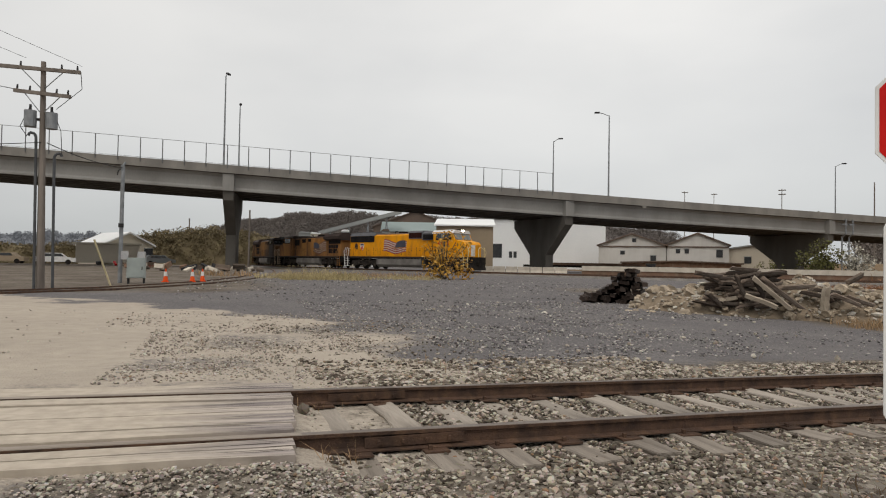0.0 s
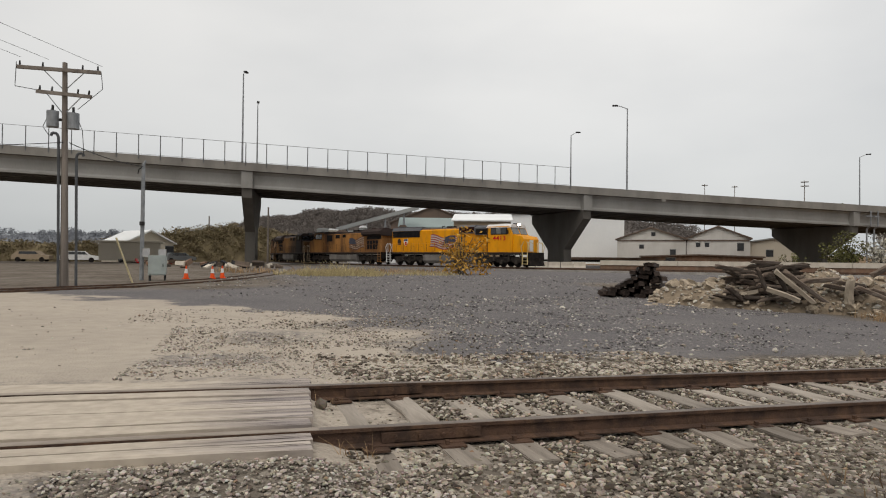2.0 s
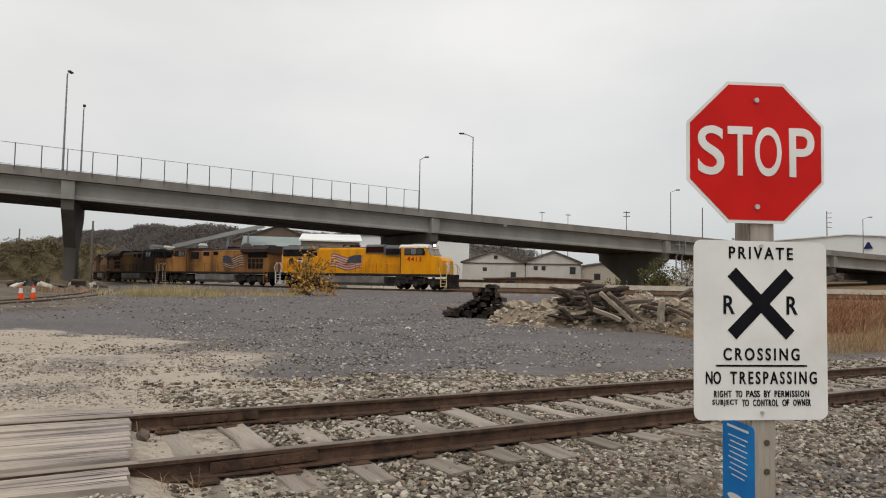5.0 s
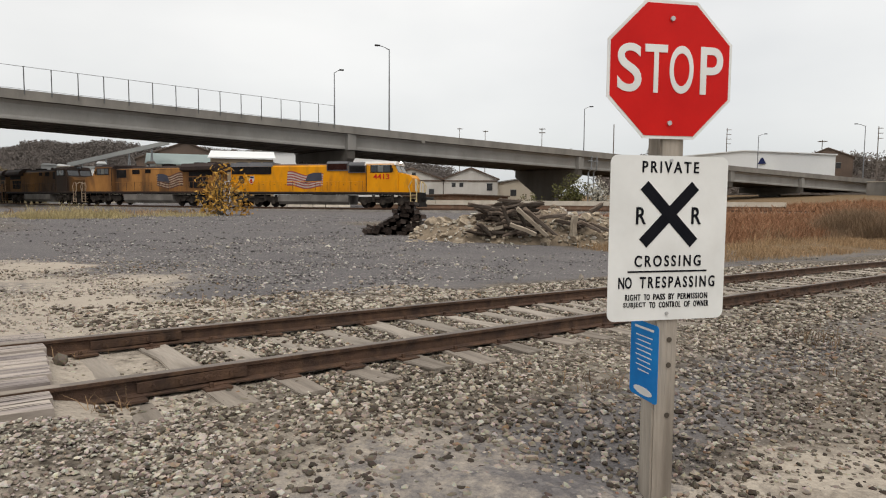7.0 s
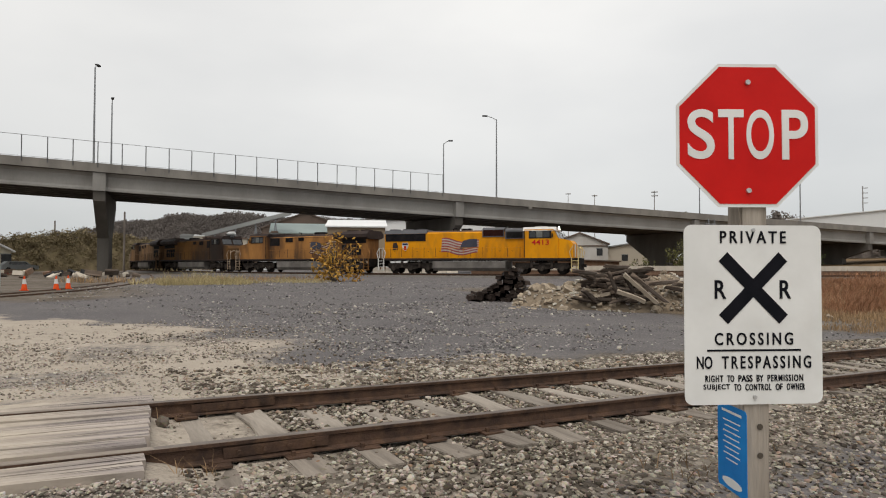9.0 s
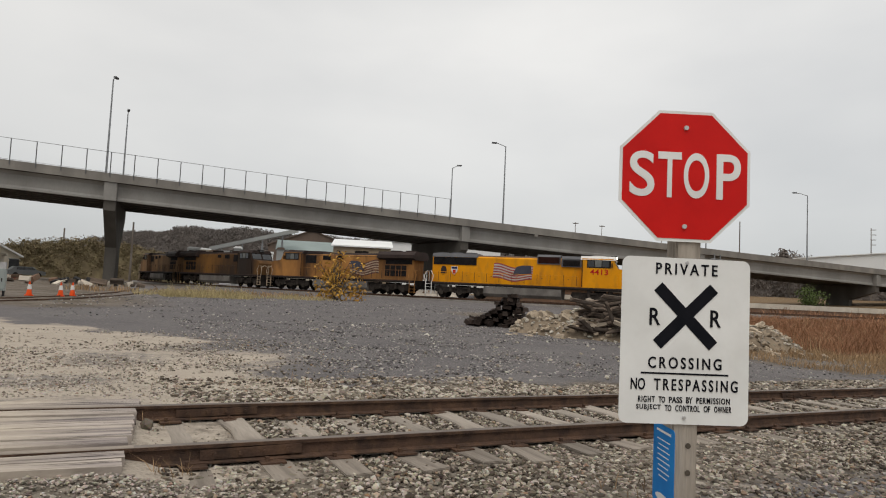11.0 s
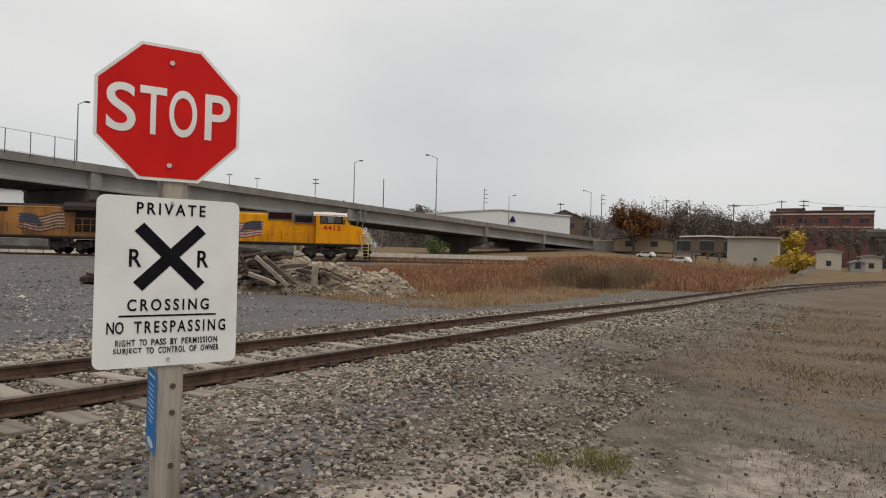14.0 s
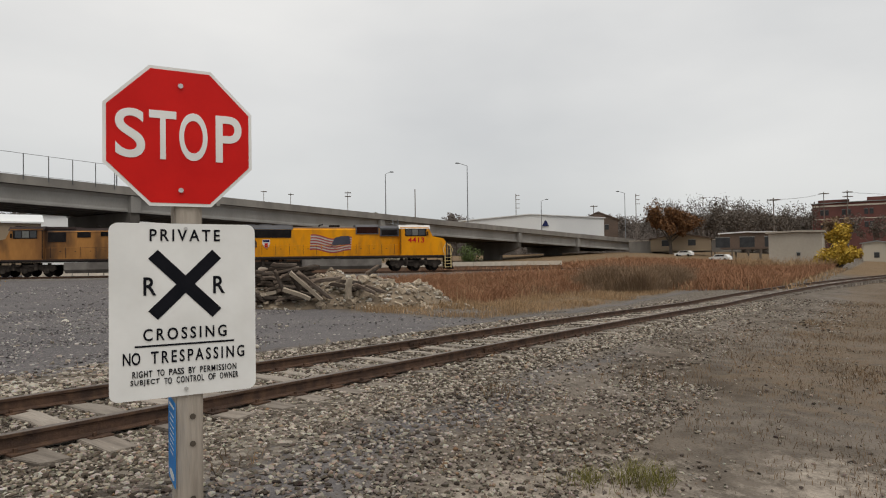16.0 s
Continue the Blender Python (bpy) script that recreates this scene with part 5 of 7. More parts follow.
yellow_leaf = leaf_material("yellow_leaf", (0.52, 0.36, 0.06), (0.4, 0.27, 0.05))
amber_leaf = leaf_material("amber_leaf", (0.46, 0.27, 0.06), (0.33, 0.17, 0.04))
orange_leaf = leaf_material("russet_leaf", (0.2, 0.1, 0.048), (0.13, 0.068, 0.034))
pale_leaf = leaf_material("pale_seed_head", (0.5, 0.47, 0.4), (0.36, 0.34, 0.28))
bark = material("bark", (0.11, 0.095, 0.08), (0.07, 0.06, 0.05), 4, 0.95, bump=0.5, fine=30, grain=0.3)
twig = leaf_material("bare_twig", (0.15, 0.125, 0.105), (0.1, 0.085, 0.072))


def blades(name, mat, label, patches, seed, lean=0.35, category="grass"):
    """Upright blades. patches: x0, x1, y0, y1, blades a square metre, height, width."""
    rng = np.random.default_rng(seed)
    vs, count = [], 0
    for x0, x1, y0, y1, dens, h, w in patches:
        n = int((x1 - x0) * (y1 - y0) * dens)
        cx, cy = rng.uniform(x0, x1, n), rng.uniform(y0, y1, n)
        clump = np.array([noise.noise((x * 0.5, y * 0.5, seed)) for x, y in zip(cx, cy)])
        if (x1 - x0) * (y1 - y0) < 1.0:
            clump = clump * 0 + 0.3
        keep = clump > rng.uniform(-0.55, 0.3, n)
        cx, cy, clump = cx[keep], cy[keep], clump[keep]
        n = len(cx)
        a, hh = rng.uniform(0, 2 * np.pi, n), h * rng.uniform(0.45, 1.15, n) * (1 + 0.8 * clump)
        z = ground_z(cx, cy)
        dx, dy = np.cos(a) * w, np.sin(a) * w
        lx, ly = rng.normal(0, lean, n) * hh, rng.normal(0, lean, n) * hh
        vs.append(np.stack([np.stack([cx - dx, cy - dy, z - 0.03], 1), np.stack([cx + dx, cy + dy, z - 0.03], 1), np.stack([cx + lx * 0.42 - dx * 0.75, cy + ly * 0.42 - dy * 0.75, z + hh * 0.58], 1), np.stack([cx + lx * 0.42 + dx * 0.75, cy + ly * 0.42 + dy * 0.75, z + hh * 0.58], 1), np.stack([cx + lx, cy + ly, z + hh], 1)], 1).reshape(-1, 3))
        count += n
    q = np.arange(count)[:, None] * 5
    faces = np.concatenate([q + [0, 1, 3], q + [0, 3, 2], q + [2, 3, 4]])
    me = bpy.data.meshes.new(name)
    me.from_pydata(np.concatenate(vs).tolist(), [], faces.tolist())
    me.materials.append(mat)
    return tagged(new(name, me), label, category, kind="stuff")


def leaf_cloud(rng, centres, radius, per, size):
    """Small folded leaves about the given centres."""
    c = np.repeat(np.array(centres), per, 0)
    n = len(c)
    d = rng.normal(0, 1, (n, 3))
    d /= np.linalg.norm(d, axis=1)[:, None]
    c = c + d * (radius * rng.random(n) ** 0.4)[:, None]
    a, b = rng.normal(0, 1, (n, 3)), rng.normal(0, 1, (n, 3))
    a /= np.linalg.norm(a, axis=1)[:, None]
    b -= a * (a * b).sum(1)[:, None]
    b /= np.linalg.norm(b, axis=1)[:, None]
    s = (size * rng.uniform(0.6, 1.3, n))[:, None]
    v = np.stack([c - a * s, c + b * s * 0.5, c + a * s, c - b * s * 0.5], 1).reshape(-1, 3)
    return v, np.arange(n)[:, None] * 4 + np.array([0, 1, 2, 3])


def tree(name, x, y, h, spread, leaf, label, seed, per=26, size=0.25, trunk=0.22, z=None, levels=3, category="tree", group="", low=0.25, limbs=5):
    rnd, rng = random.Random(seed), np.random.default_rng(seed)
    z = float(ground_z(x, y)) - 0.1 if z is None else z
    t = thing(name, pose(x, y, z), label, category, group)
    bm, tips = bmesh.new(), []

    def grow(p, d, length, r, lev):
        q = p + d * length
        rod(bm, p, q, r, 6 if lev < 2 else 4, r * 0.62)
        if lev >= levels:
            tips.append(q)
            return
        for _ in range(3 if lev else limbs):
            e = (d + Vector((rnd.uniform(-1, 1), rnd.uniform(-1, 1), rnd.uniform(-0.15, 0.75))) * (0.75 if lev else spread / h * 1.7)).normalized()
            start = p + (q - p) * rnd.uniform(0.55 if lev else 0.5, 1.0)
            grow(start, e, length * rnd.uniform(0.55, 0.8), r * 0.55, lev + 1)
            if lev >= levels - 1:
                tips.append(start)
    grow(Vector((0, 0, 0)), Vector((rnd.uniform(-0.05, 0.05), rnd.uniform(-0.05, 0.05), 1)).normalized(), h * (low + 0.15), trunk, 0)
    top = max(v.co.z for v in bm.verts)
    k = h / top * 0.95
    for v in bm.verts:
        v.co.z *= k
    part("trunk", bm, bark if leaf is not twig else twig, t, "tapered trunk and limbs")
    if per:
        pts = [(p.x, p.y, p.z * k) for p in tips]
        vv, ff = leaf_cloud(rng, pts, h * 0.085, per, size)
        me = bpy.data.meshes.new("crown")
        me.from_pydata(vv.tolist(), [], ff.tolist())
        me.materials.append(leaf)
        cr = new("crown", me)
        cr.parent = t
    return t


def shrub(name, x, y, h, w, leaf, label, seed, n=40, per=20, size=0.07, category="shrub", low=False):
    rnd, rng = random.Random(seed), np.random.default_rng(seed)
    t = thing(name, pose(x, y, float(ground_z(x, y)) - 0.05), label, category)
    bm, tips = bmesh.new(), []
    for _ in range(n):
        a, r = rnd.uniform(0, 6.28), rnd.random() ** 0.6
        q = Vector((math.cos(a) * w / 2 * r, math.sin(a) * w / 2 * r, h * rnd.uniform(0.45, 1.0) * (1 - 0.35 * r)))
        mid = q * 0.5 + Vector((rnd.uniform(-0.1, 0.1), rnd.uniform(-0.1, 0.1), 0.1 * h))
        pipe(bm, [(0.1 * q.x, 0.1 * q.y, 0), mid, q], 0.008 + 0.004 * h, 4)
        tips += [tuple(q), tuple(mid)]
        if low:
            tips += [(q.x * 1.1, q.y * 1.1, q.z * rnd.uniform(0.1, 0.3)), (q.x, q.y, q.z * rnd.uniform(0.1, 0.6))]
    part("branchwork", bm, bark, t, "thin bare stems")
    vv, ff = leaf_cloud(rng, tips, 0.16 * h, per, size)
    me = bpy.data.meshes.new("leaves")
    me.from_pydata(vv.tolist(), [], ff.tolist())
    me.materials.append(leaf)
    new("leaves", me).parent = t
    return t


# ---- rubble and old timbers at the lot's edge ----
earth_mat = material("heap_earth", (0.27, 0.215, 0.155), (0.16, 0.125, 0.09), 1.6, 0.95, bump=0.9, fine=14, grain=0.35)
block_mat = material("pale_stone_block", (0.43, 0.355, 0.265), (0.27, 0.22, 0.165), 2.5, 0.9, bump=0.5, fine=12, grain=0.2, stain=(0.15, 0.12, 0.09), stain_amount=0.5, each=0.35)
old_timber = material("old_tie_timber", (0.17, 0.13, 0.1), (0.05, 0.037, 0.03), 2.5, 0.95, bump=0.8, fine=30, grain=0.45, stain=(0.27, 0.235, 0.2), stain_amount=0.4, stretch=(0.12, 1, 1), each=0.5)
black_timber = material("creosoted_timber", (0.06, 0.043, 0.036), (0.022, 0.016, 0.013), 3, 0.8, bump=0.5, fine=30, grain=0.3, each=0.35)
pale_timber = material("split_pale_timber", (0.42, 0.36, 0.28), (0.27, 0.225, 0.175), 3, 0.9, bump=0.5, fine=35, grain=0.25, stretch=(0.12, 1, 1), each=0.2)
HEAP_X, HEAP_Y, HEAP_A = 17.3, 13.7, -37.0


def heap_world(u, v):
    c, s = math.cos(radians(HEAP_A)), math.sin(radians(HEAP_A))
    return HEAP_X + c * u - s * v, HEAP_Y + s * u + c * v


def heap_top(u, v):
    """Height of the heap's earth at its own place u along, v across."""
    e = max(0.0, 1 - (abs(u - 1.5) / 5.5) ** 3 - (abs(v) / 2.1) ** 2.2)
    h = 1.3 * e ** 0.75 * (0.85 + 0.4 * noise.noise((u * 0.8, v * 1.0, 4)))
    return float(ground_z(*heap_world(u, v))) - 0.1 + h


def heap_at(x, y):
    c, s = math.cos(radians(HEAP_A)), math.sin(radians(HEAP_A))
    return heap_top(c * (x - HEAP_X) + s * (y - HEAP_Y), -s * (x - HEAP_X) + c * (y - HEAP_Y))


def build_rubble():
    mound = thing("rubble_mound", pose(HEAP_X, HEAP_Y, 0, 0, 0, HEAP_A), "heap of tan earth and pale broken stone blocks", "rubble heap")
    bm = bmesh.new()
    bmesh.ops.create_grid(bm, x_segments=90, y_segments=40, size=1)
    for v in bm.verts:
        u, w = v.co.x * 7.2, v.co.y * 2.5
        v.co = Vector((u, w, heap_top(u, w) + 0.07 * noise.noise((u * 2.5, w * 2.5, 1))))
    part("earth", bm, earth_mat, mound, "crumbly tan earth", smooth=True)
    rnd = random.Random(21)
    shapes = []
    for k in range(7):
        b2 = bmesh.new()
        bmesh.ops.create_cube(b2, size=1)
        bmesh.ops.subdivide_edges(b2, edges=b2.edges[:], cuts=1)
        for v in b2.verts:
            v.co += Vector((rnd.uniform(-0.16, 0.16), rnd.uniform(-0.16, 0.16), rnd.uniform(-0.16, 0.16)))
            v.co *= 0.72 / max(0.5, v.co.length) if v.co.length > 0.72 else 1
        shapes.append(as_mesh("stone", b2, block_mat))
    for k in range(300):
        u, w = rnd.uniform(-3.9, 6.9), -2.2 + 2.9 * rnd.random() ** 1.2
        if -2.4 < u < 1.8 and w > -1.6 and rnd.random() < 0.75:
            continue
        s = rnd.uniform(0.08, 0.18) if rnd.random() < 0.8 else rnd.uniform(0.18, 0.36)
        ob = new("stone", shapes[k % 7])
        ob.parent = mound
        ob.matrix_basis = pose(u, w, heap_top(u, w) + 0.05, rnd.uniform(-35, 35), rnd.uniform(-35, 35), rnd.uniform(0, 360)) @ Matrix.Diagonal((s * 1.4, s, s * 0.8, 1))
    tagged(stone_field("rubble_chips", [(11.6, 23.0, 7.6, 17.8, 34, 0.035, 0.12, 0.02)], pale_mat, "broken pale stone chips over the earth heap", 31, heap_at, lambda x, y: heap_at(x, y) > float(ground_z(x, y)) - 0.06), category="rubble")


build_rubble()


def timber_shapes(mat, seed, jag=0.1):
    rnd, out = random.Random(seed), []
    for k in range(5):
        bm = bmesh.new()
        box(bm, -1.25, 1.25, -0.11, 0.11, -0.085, 0.085)
        bmesh.ops.subdivide_edges(bm, edges=[e for e in bm.edges if abs(e.verts[0].co.x - e.verts[1].co.x) > 1], cuts=4)
        bow = rnd.uniform(-0.025, 0.025)
        for v in bm.verts:
            tip = abs(v.co.x) > 1.2
            v.co += Vector((rnd.uniform(-jag * 2.5, jag) * (1 if v.co.x > 0 else -1) if tip else 0, rnd.uniform(-0.015, 0.015), rnd.uniform(-0.015, 0.015) + bow * (v.co.x / 1.25) ** 2))
        out.append(as_mesh("timber", bm, mat))
    return out


def build_timber_pile():
    pile = thing("timber_pile", pose(HEAP_X, HEAP_Y, 0.0, 0, 0, HEAP_A), "jumbled pile of broken old brown railway timbers", "timber pile")
    rnd = random.Random(33)
    shapes, pale = timber_shapes(old_timber, 3, 0.14), timber_shapes(pale_timber, 4, 0.05)

    def lay(k, m, sx, sy, sz, light=False):
        ob = new("timber", (pale if light else shapes)[k % 5])
        ob.parent = pile
        ob.matrix_basis = m @ Matrix.Diagonal((sx, sy, sz, 1))
    g0 = heap_top(-0.3, -1.4) - 0.16
    # layered along the heap, narrowing upwards
    for k in range(96):
        level = (k % 7) / 6
        reach = 1.75 * (1 - 0.35 * level)
        u = -0.35 + rnd.uniform(-1, 1) * reach * 0.7 + 0.25 * level
        v = -1.9 + 1.0 * level + rnd.uniform(-0.15, 0.5)
        lay(k, pose(u, v, g0 + 0.02 + level * 1.02 + rnd.uniform(-0.06, 0.06), rnd.uniform(-20, 20), rnd.gauss(0, 9), rnd.gauss(0, 22)), rnd.uniform(0.16, 0.5), rnd.uniform(0.45, 0.85), rnd.uniform(0.35, 0.75), rnd.random() < 0.08)
    # leaning and sliding pieces at the front
    for u, v, z, ry, rz, sx, light in ((-0.35, -2.0, 0.6, 68, 10, 0.36, False), (0.55, -2.2, 0.45, 42, -14, 0.62, True), (0.85, -2.15, 0.45, 40, -10, 0.6, False), (0.2, -2.35, 0.2, 20, -20, 0.4, True), (0.2, -1.9, 0.62, 62, -10, 0.34, False), (1.35, -1.7, 0.65, -4, 10, 0.44, False), (1.9, -1.9, 0.42, 12, -15, 0.4, False), (2.7, -2.0, 0.3, 24, -8, 0.38, False), (3.1, -1.9, 0.26, 20, -14, 0.32, False), (2.2, -1.6, 0.55, 6, 25, 0.45, False), (3.3, -0.6, 0.95, -28, 20, 0.24, False), (-1.3, -1.5, 1.0, 8, -8, 0.34, False), (0.7, -1.2, 1.08, -5, 8, 0.4, False), (-0.1, -1.0, 1.2, 4, -6, 0.36, False), (-1.2, -2.2, 0.2, 35, 40, 0.3, False), (2.4, -1.75, 0.3, -10, 40, 0.4, False)):
        lay(int(abs(u) * 10), pose(u, v, g0 + z, 8, ry, rz), sx, 0.75, 0.7, light)
    lay(2, pose(2.05, -2.25, g0 + 0.32, 0, -84, 15), 0.3, 1.05, 0.9, True)


build_timber_pile()


def build_tie_stack():
    stack = thing("tie_stack", pose(15.25, 18.15, float(ground_z(15.25, 18.15)), 0, 0, 55), "slumped stack of black creosoted railway ties", "timber stack")
    rnd = random.Random(8)
    shapes = timber_shapes(black_timber, 9, 0.03)
    for row in range(8):
        for k in range((row * 3) // 4, 8 - row // 5):
            ob = new("timber", shapes[(row + k) % 4])
            ob.parent = stack
            ob.matrix_basis = pose(rnd.uniform(-0.25, 0.25), 0.95 - k * 0.245 + rnd.uniform(-0.04, 0.04), 0.08 + row * 0.17 + rnd.uniform(-0.02, 0.02), rnd.uniform(-14, 14), rnd.uniform(-3, 3), rnd.uniform(-8, 8)) @ Matrix.Diagonal((1, 0.92, 0.9, 1))
    for k in range(6):
        ob = new("timber", shapes[k % 4])
        ob.parent = stack
        ob.matrix_basis = pose(rnd.uniform(-1.2, -0.2), 0.95 + rnd.uniform(-0.1, 0.35), 0.09 + 0.03 * k, rnd.uniform(-30, 30), rnd.uniform(-6, 6), rnd.uniform(-50, 50)) @ Matrix.Diagonal((0.6, 1, 1, 1))


build_tie_stack()


# ---- low dock wall behind the heap ----
rusty_wall = material("rust_stained_wall", (0.21, 0.125, 0.085), (0.15, 0.095, 0.065), 0.8, 0.9, bump=0.3, fine=12, grain=0.2, stain=(0.3, 0.24, 0.18), stain_amount=0.35, stretch=(1, 1, 0.4))
cap_mat = material("pale_wall_cap", (0.58, 0.52, 0.44), (0.47, 0.42, 0.35), 1.2, 0.9, bump=0.3, fine=14, grain=0.15)


def build_wall():
    a, b = Vector((38.5, 58.8, 0)), Vector((77.5, 29.0, 0))
    ang, length = math.atan2(b.y - a.y, b.x - a.x), (b - a).length
    wall = thing("dock_wall", pose(a.x, a.y, -0.6, 0, 0, math.degrees(ang)), "long low rust-stained retaining wall with pale concrete cap", "wall", kind="structure")
    part("wall_face", box(bmesh.new(), 0, length, 0, 0.35, 0, 1.42), rusty_wall, wall)
    n = 12
    for k in range(n):
        part("cap", box(bmesh.new(), k * length / n + 0.015, (k + 1) * length / n - 0.015, -0.08, 0.45, 1.42, 1.95), cap_mat, wall, bevel=0.02)


build_wall()

# ---- weeds and grass ----
blades("rust_weeds", rust_weed, "tall rust-brown dead weeds along the field edge", [(24, 60, 9.0, 20, 170, 0.52, 0.009), (34, 60, 20, 27, 90, 0.45, 0.012), (40, 108, 0, 20, 60, 0.62, 0.018), (60, 150, 12, 45, 7.0, 0.7, 0.05)], 3, 0.5)
blades("straw_grass", straw, "pale straw-coloured dry grass", [(22, 60, 9.0, 22, 5, 0.6, 0.016), (17, 60, 4.6, 9.5, 150, 0.2, 0.008), (17.2, 21.5, 9.0, 11.2, 70, 0.24, 0.009), (20.5, 24, 6.8, 9.4, 60, 0.3, 0.012), (-2, 16, 44, 52, 8, 0.4, 0.03), (40, 100, -1.5, 6, 8, 0.35, 0.04), (98, 113, 0, 14, 22, 1.3, 0.03)], 4)
blades("pale_grass", pale_straw, "bleached grass patch beside the yard track", [(3.5, 9.0, 37.6, 43.0, 120, 0.42, 0.011), (3.8, 7.0, 38.0, 40.5, 70, 0.95, 0.012), (7.0, 8.6, 39.0, 41.0, 60, 0.7, 0.012), (9.0, 15.5, 39.5, 44.5, 60, 0.28, 0.011), (2.0, 5.0, 40, 44, 50, 0.4, 0.012)], 14, 0.5)
blades("dark_brush", dark_brush, "dense dark dead brush in the field", [(37, 48, 5.5, 10.5, 900, 1.2, 0.007), (30, 37, 8, 11, 60, 0.5, 0.01), (48, 75, 9, 14, 30, 0.7, 0.02)], 5, 0.38)
blades("dead_stalks", dark_brush, "sparse dark dead stalks among the gravel", [(4.4, 6.5, -5.6, -4.7, 22, 0.1, 0.0025), (6, 16, -5, -2.9, 10, 0.06, 0.004), (3, 10, -2.9, -1.2, 7, 0.12, 0.005), (2.6, 3.2, -3.9, -3.4, 60, 0.16, 0.003), (0.4, 9, 3.0, 4.6, 5, 0.12, 0.005)], 6)
blades("brown_tufts", dull_weed, "small brown weed tufts on the ballast", [(6.45, 7.0, -1.9, -1.4, 240, 0.12, 0.004), (5.2, 5.6, -2.4, -2.0, 140, 0.09, 0.004), (3.0, 3.5, -1.6, -1.2, 160, 0.1, 0.005), (8, 20, -3.4, -2.2, 40, 0.12, 0.005), (5.5, 18, -6.5, -2.9, 300, 0.035, 0.003), (10, 34, -7, -3.4, 90, 0.07, 0.006), (7.5, 14, -5.2, -3.0, 60, 0.07, 0.004), (4.0, 5.4, -3.9, -3.2, 130, 0.04, 0.003), (3.0, 6, -5.6, -3.4, 36, 0.035, 0.003)], 7, 0.7)
blades("green_tuft", tuft_green, "yellow-green grass tufts on the dirt", [(4.7, 5.1, -4.06, -3.7, 2300, 0.12, 0.0022), (4.5, 4.72, -3.66, -3.45, 1500, 0.11, 0.002), (4.62, 4.78, -3.62, -3.5, 2600, 0.08, 0.002), (4.4, 5.0, -4.0, -3.4, 260, 0.05, 0.002)], 9, 0.6)
blades("plank_weeds", straw, "dry weed caught beside the rail", [(0.12, 0.42, -0.3, -0.1, 420, 0.09, 0.003), (0.15, 0.6, 1.3, 1.42, 260, 0.07, 0.003)], 10, 0.8)
shrub("yellow_bush", 16.2, 42.9, 4.1, 4.2, amber_leaf, "sparse amber-leaved bush beside the yard track", 3, 26, 7, 0.17, low=True)
shrub("green_bush", 60.5, 46.8, 4.6, 4.4, olive, "olive green bush beside the bridge", 4, 40, 22, 0.16)
shrub("pale_bush", 62.5, 44.5, 4.2, 3.6, pale_leaf, "pale seeding bush behind the wall", 5, 30, 16, 0.15)
shrub("arching_bush", 57.6, 50.7, 2.4, 3.6, olive, "low arching olive bush beyond the wall", 6, 26, 10, 0.12)
shrub("young_tree", 72.4, 40.0, 3.8, 3.2, green, "young green bush beneath the bridge", 7, 36, 20, 0.13)
shrub("yellow_shrub", 104.0, -0.3, 3.6, 5.2, yellow_leaf, "dense yellow shrub in the far field", 8, 70, 30, 0.22)


# ---- utility pole, post, cabinet, cones ----
def build_pole():
    p = thing("utility_pole", pose(-7.3, 25.9, 0, 0, -0.8, 0), "tall wooden utility pole with crossarms, transformers and conduits", "utility pole")
    part("pole", rod(bmesh.new(), (0, 0, -0.3), (0, 0, 9.35), 0.165, 12, 0.095), pole_wood, p)
    for z, a, b, rz, ry in ((9.0, -1.75, 1.4, -4, 1), (8.0, -1.2, 1.2, -22, 7)):
        arm = part("crossarm", box(bmesh.new(), a, b, -0.06, 0.06, -0.07, 0.07), pole_wood, p, "timber crossarm", bevel=0.01)
        arm.matrix_basis = pose(0, -0.16, z, 0, ry, rz)
        for x in (a + 0.12, a * 0.45, b * 0.5, b - 0.12):
            part("insulator", rod(bmesh.new(), (x, 0, 0.07), (x, 0, 0.26), 0.045, 8, 0.03), dark_steel, arm)
        for s in (-1, 1):
            part("brace", rod(bmesh.new(), (s * 0.75, 0.02, -0.06), (s * 0.08, 0.12, -0.75), 0.02, 5), galv, arm)
    for x, z in ((-0.42, 6.95), (0.34, 6.9)):
        tr = part("transformer", rod(bmesh.new(), (x, -0.1, z - 0.33), (x, -0.1, z + 0.33), 0.23, 14), galv, p, "grey cylindrical transformer")
        part("bushing", rod(bmesh.new(), (x, -0.1, z + 0.33), (x, -0.1, z + 0.58), 0.05, 8), dark_steel, tr)
        part("bracket", box(bmesh.new(), min(x, 0), max(x, 0), -0.05, 0.05, z - 0.05, z + 0.05), dark_steel, tr)
    for x, top, d in ((-0.2, 6.35, -1), (0.46, 5.55, 1)):
        part("conduit", pipe(bmesh.new(), [(x, -0.12, 0), (x, -0.12, top - 0.15), (x + 0.06 * d, -0.12, top), (x + 0.22 * d, -0.12, top + 0.03), (x + 0.28 * d, -0.12, top - 0.1)], 0.055, 8), conduit_mat, p, "dark grey steel conduit with hooked top")
    for pts in (((-1.7, -0.2, 9.2), (-1.75, -0.2, 8.2), (-1.0, -0.2, 8.1)), ((1.4, -0.2, 9.0), (1.45, -0.2, 8.3), (0.5, -0.1, 7.4)), ((-0.45, -0.1, 7.4), (-0.75, -0.2, 6.6), (-0.5, -0.2, 6.2)), ((0.35, -0.1, 7.4), (0.7, -0.2, 6.5), (0.75, -0.2, 5.5))):
        part("cable", pipe(bmesh.new(), list(pts), 0.014, 4), dark_steel, p)
    return p


build_pole()


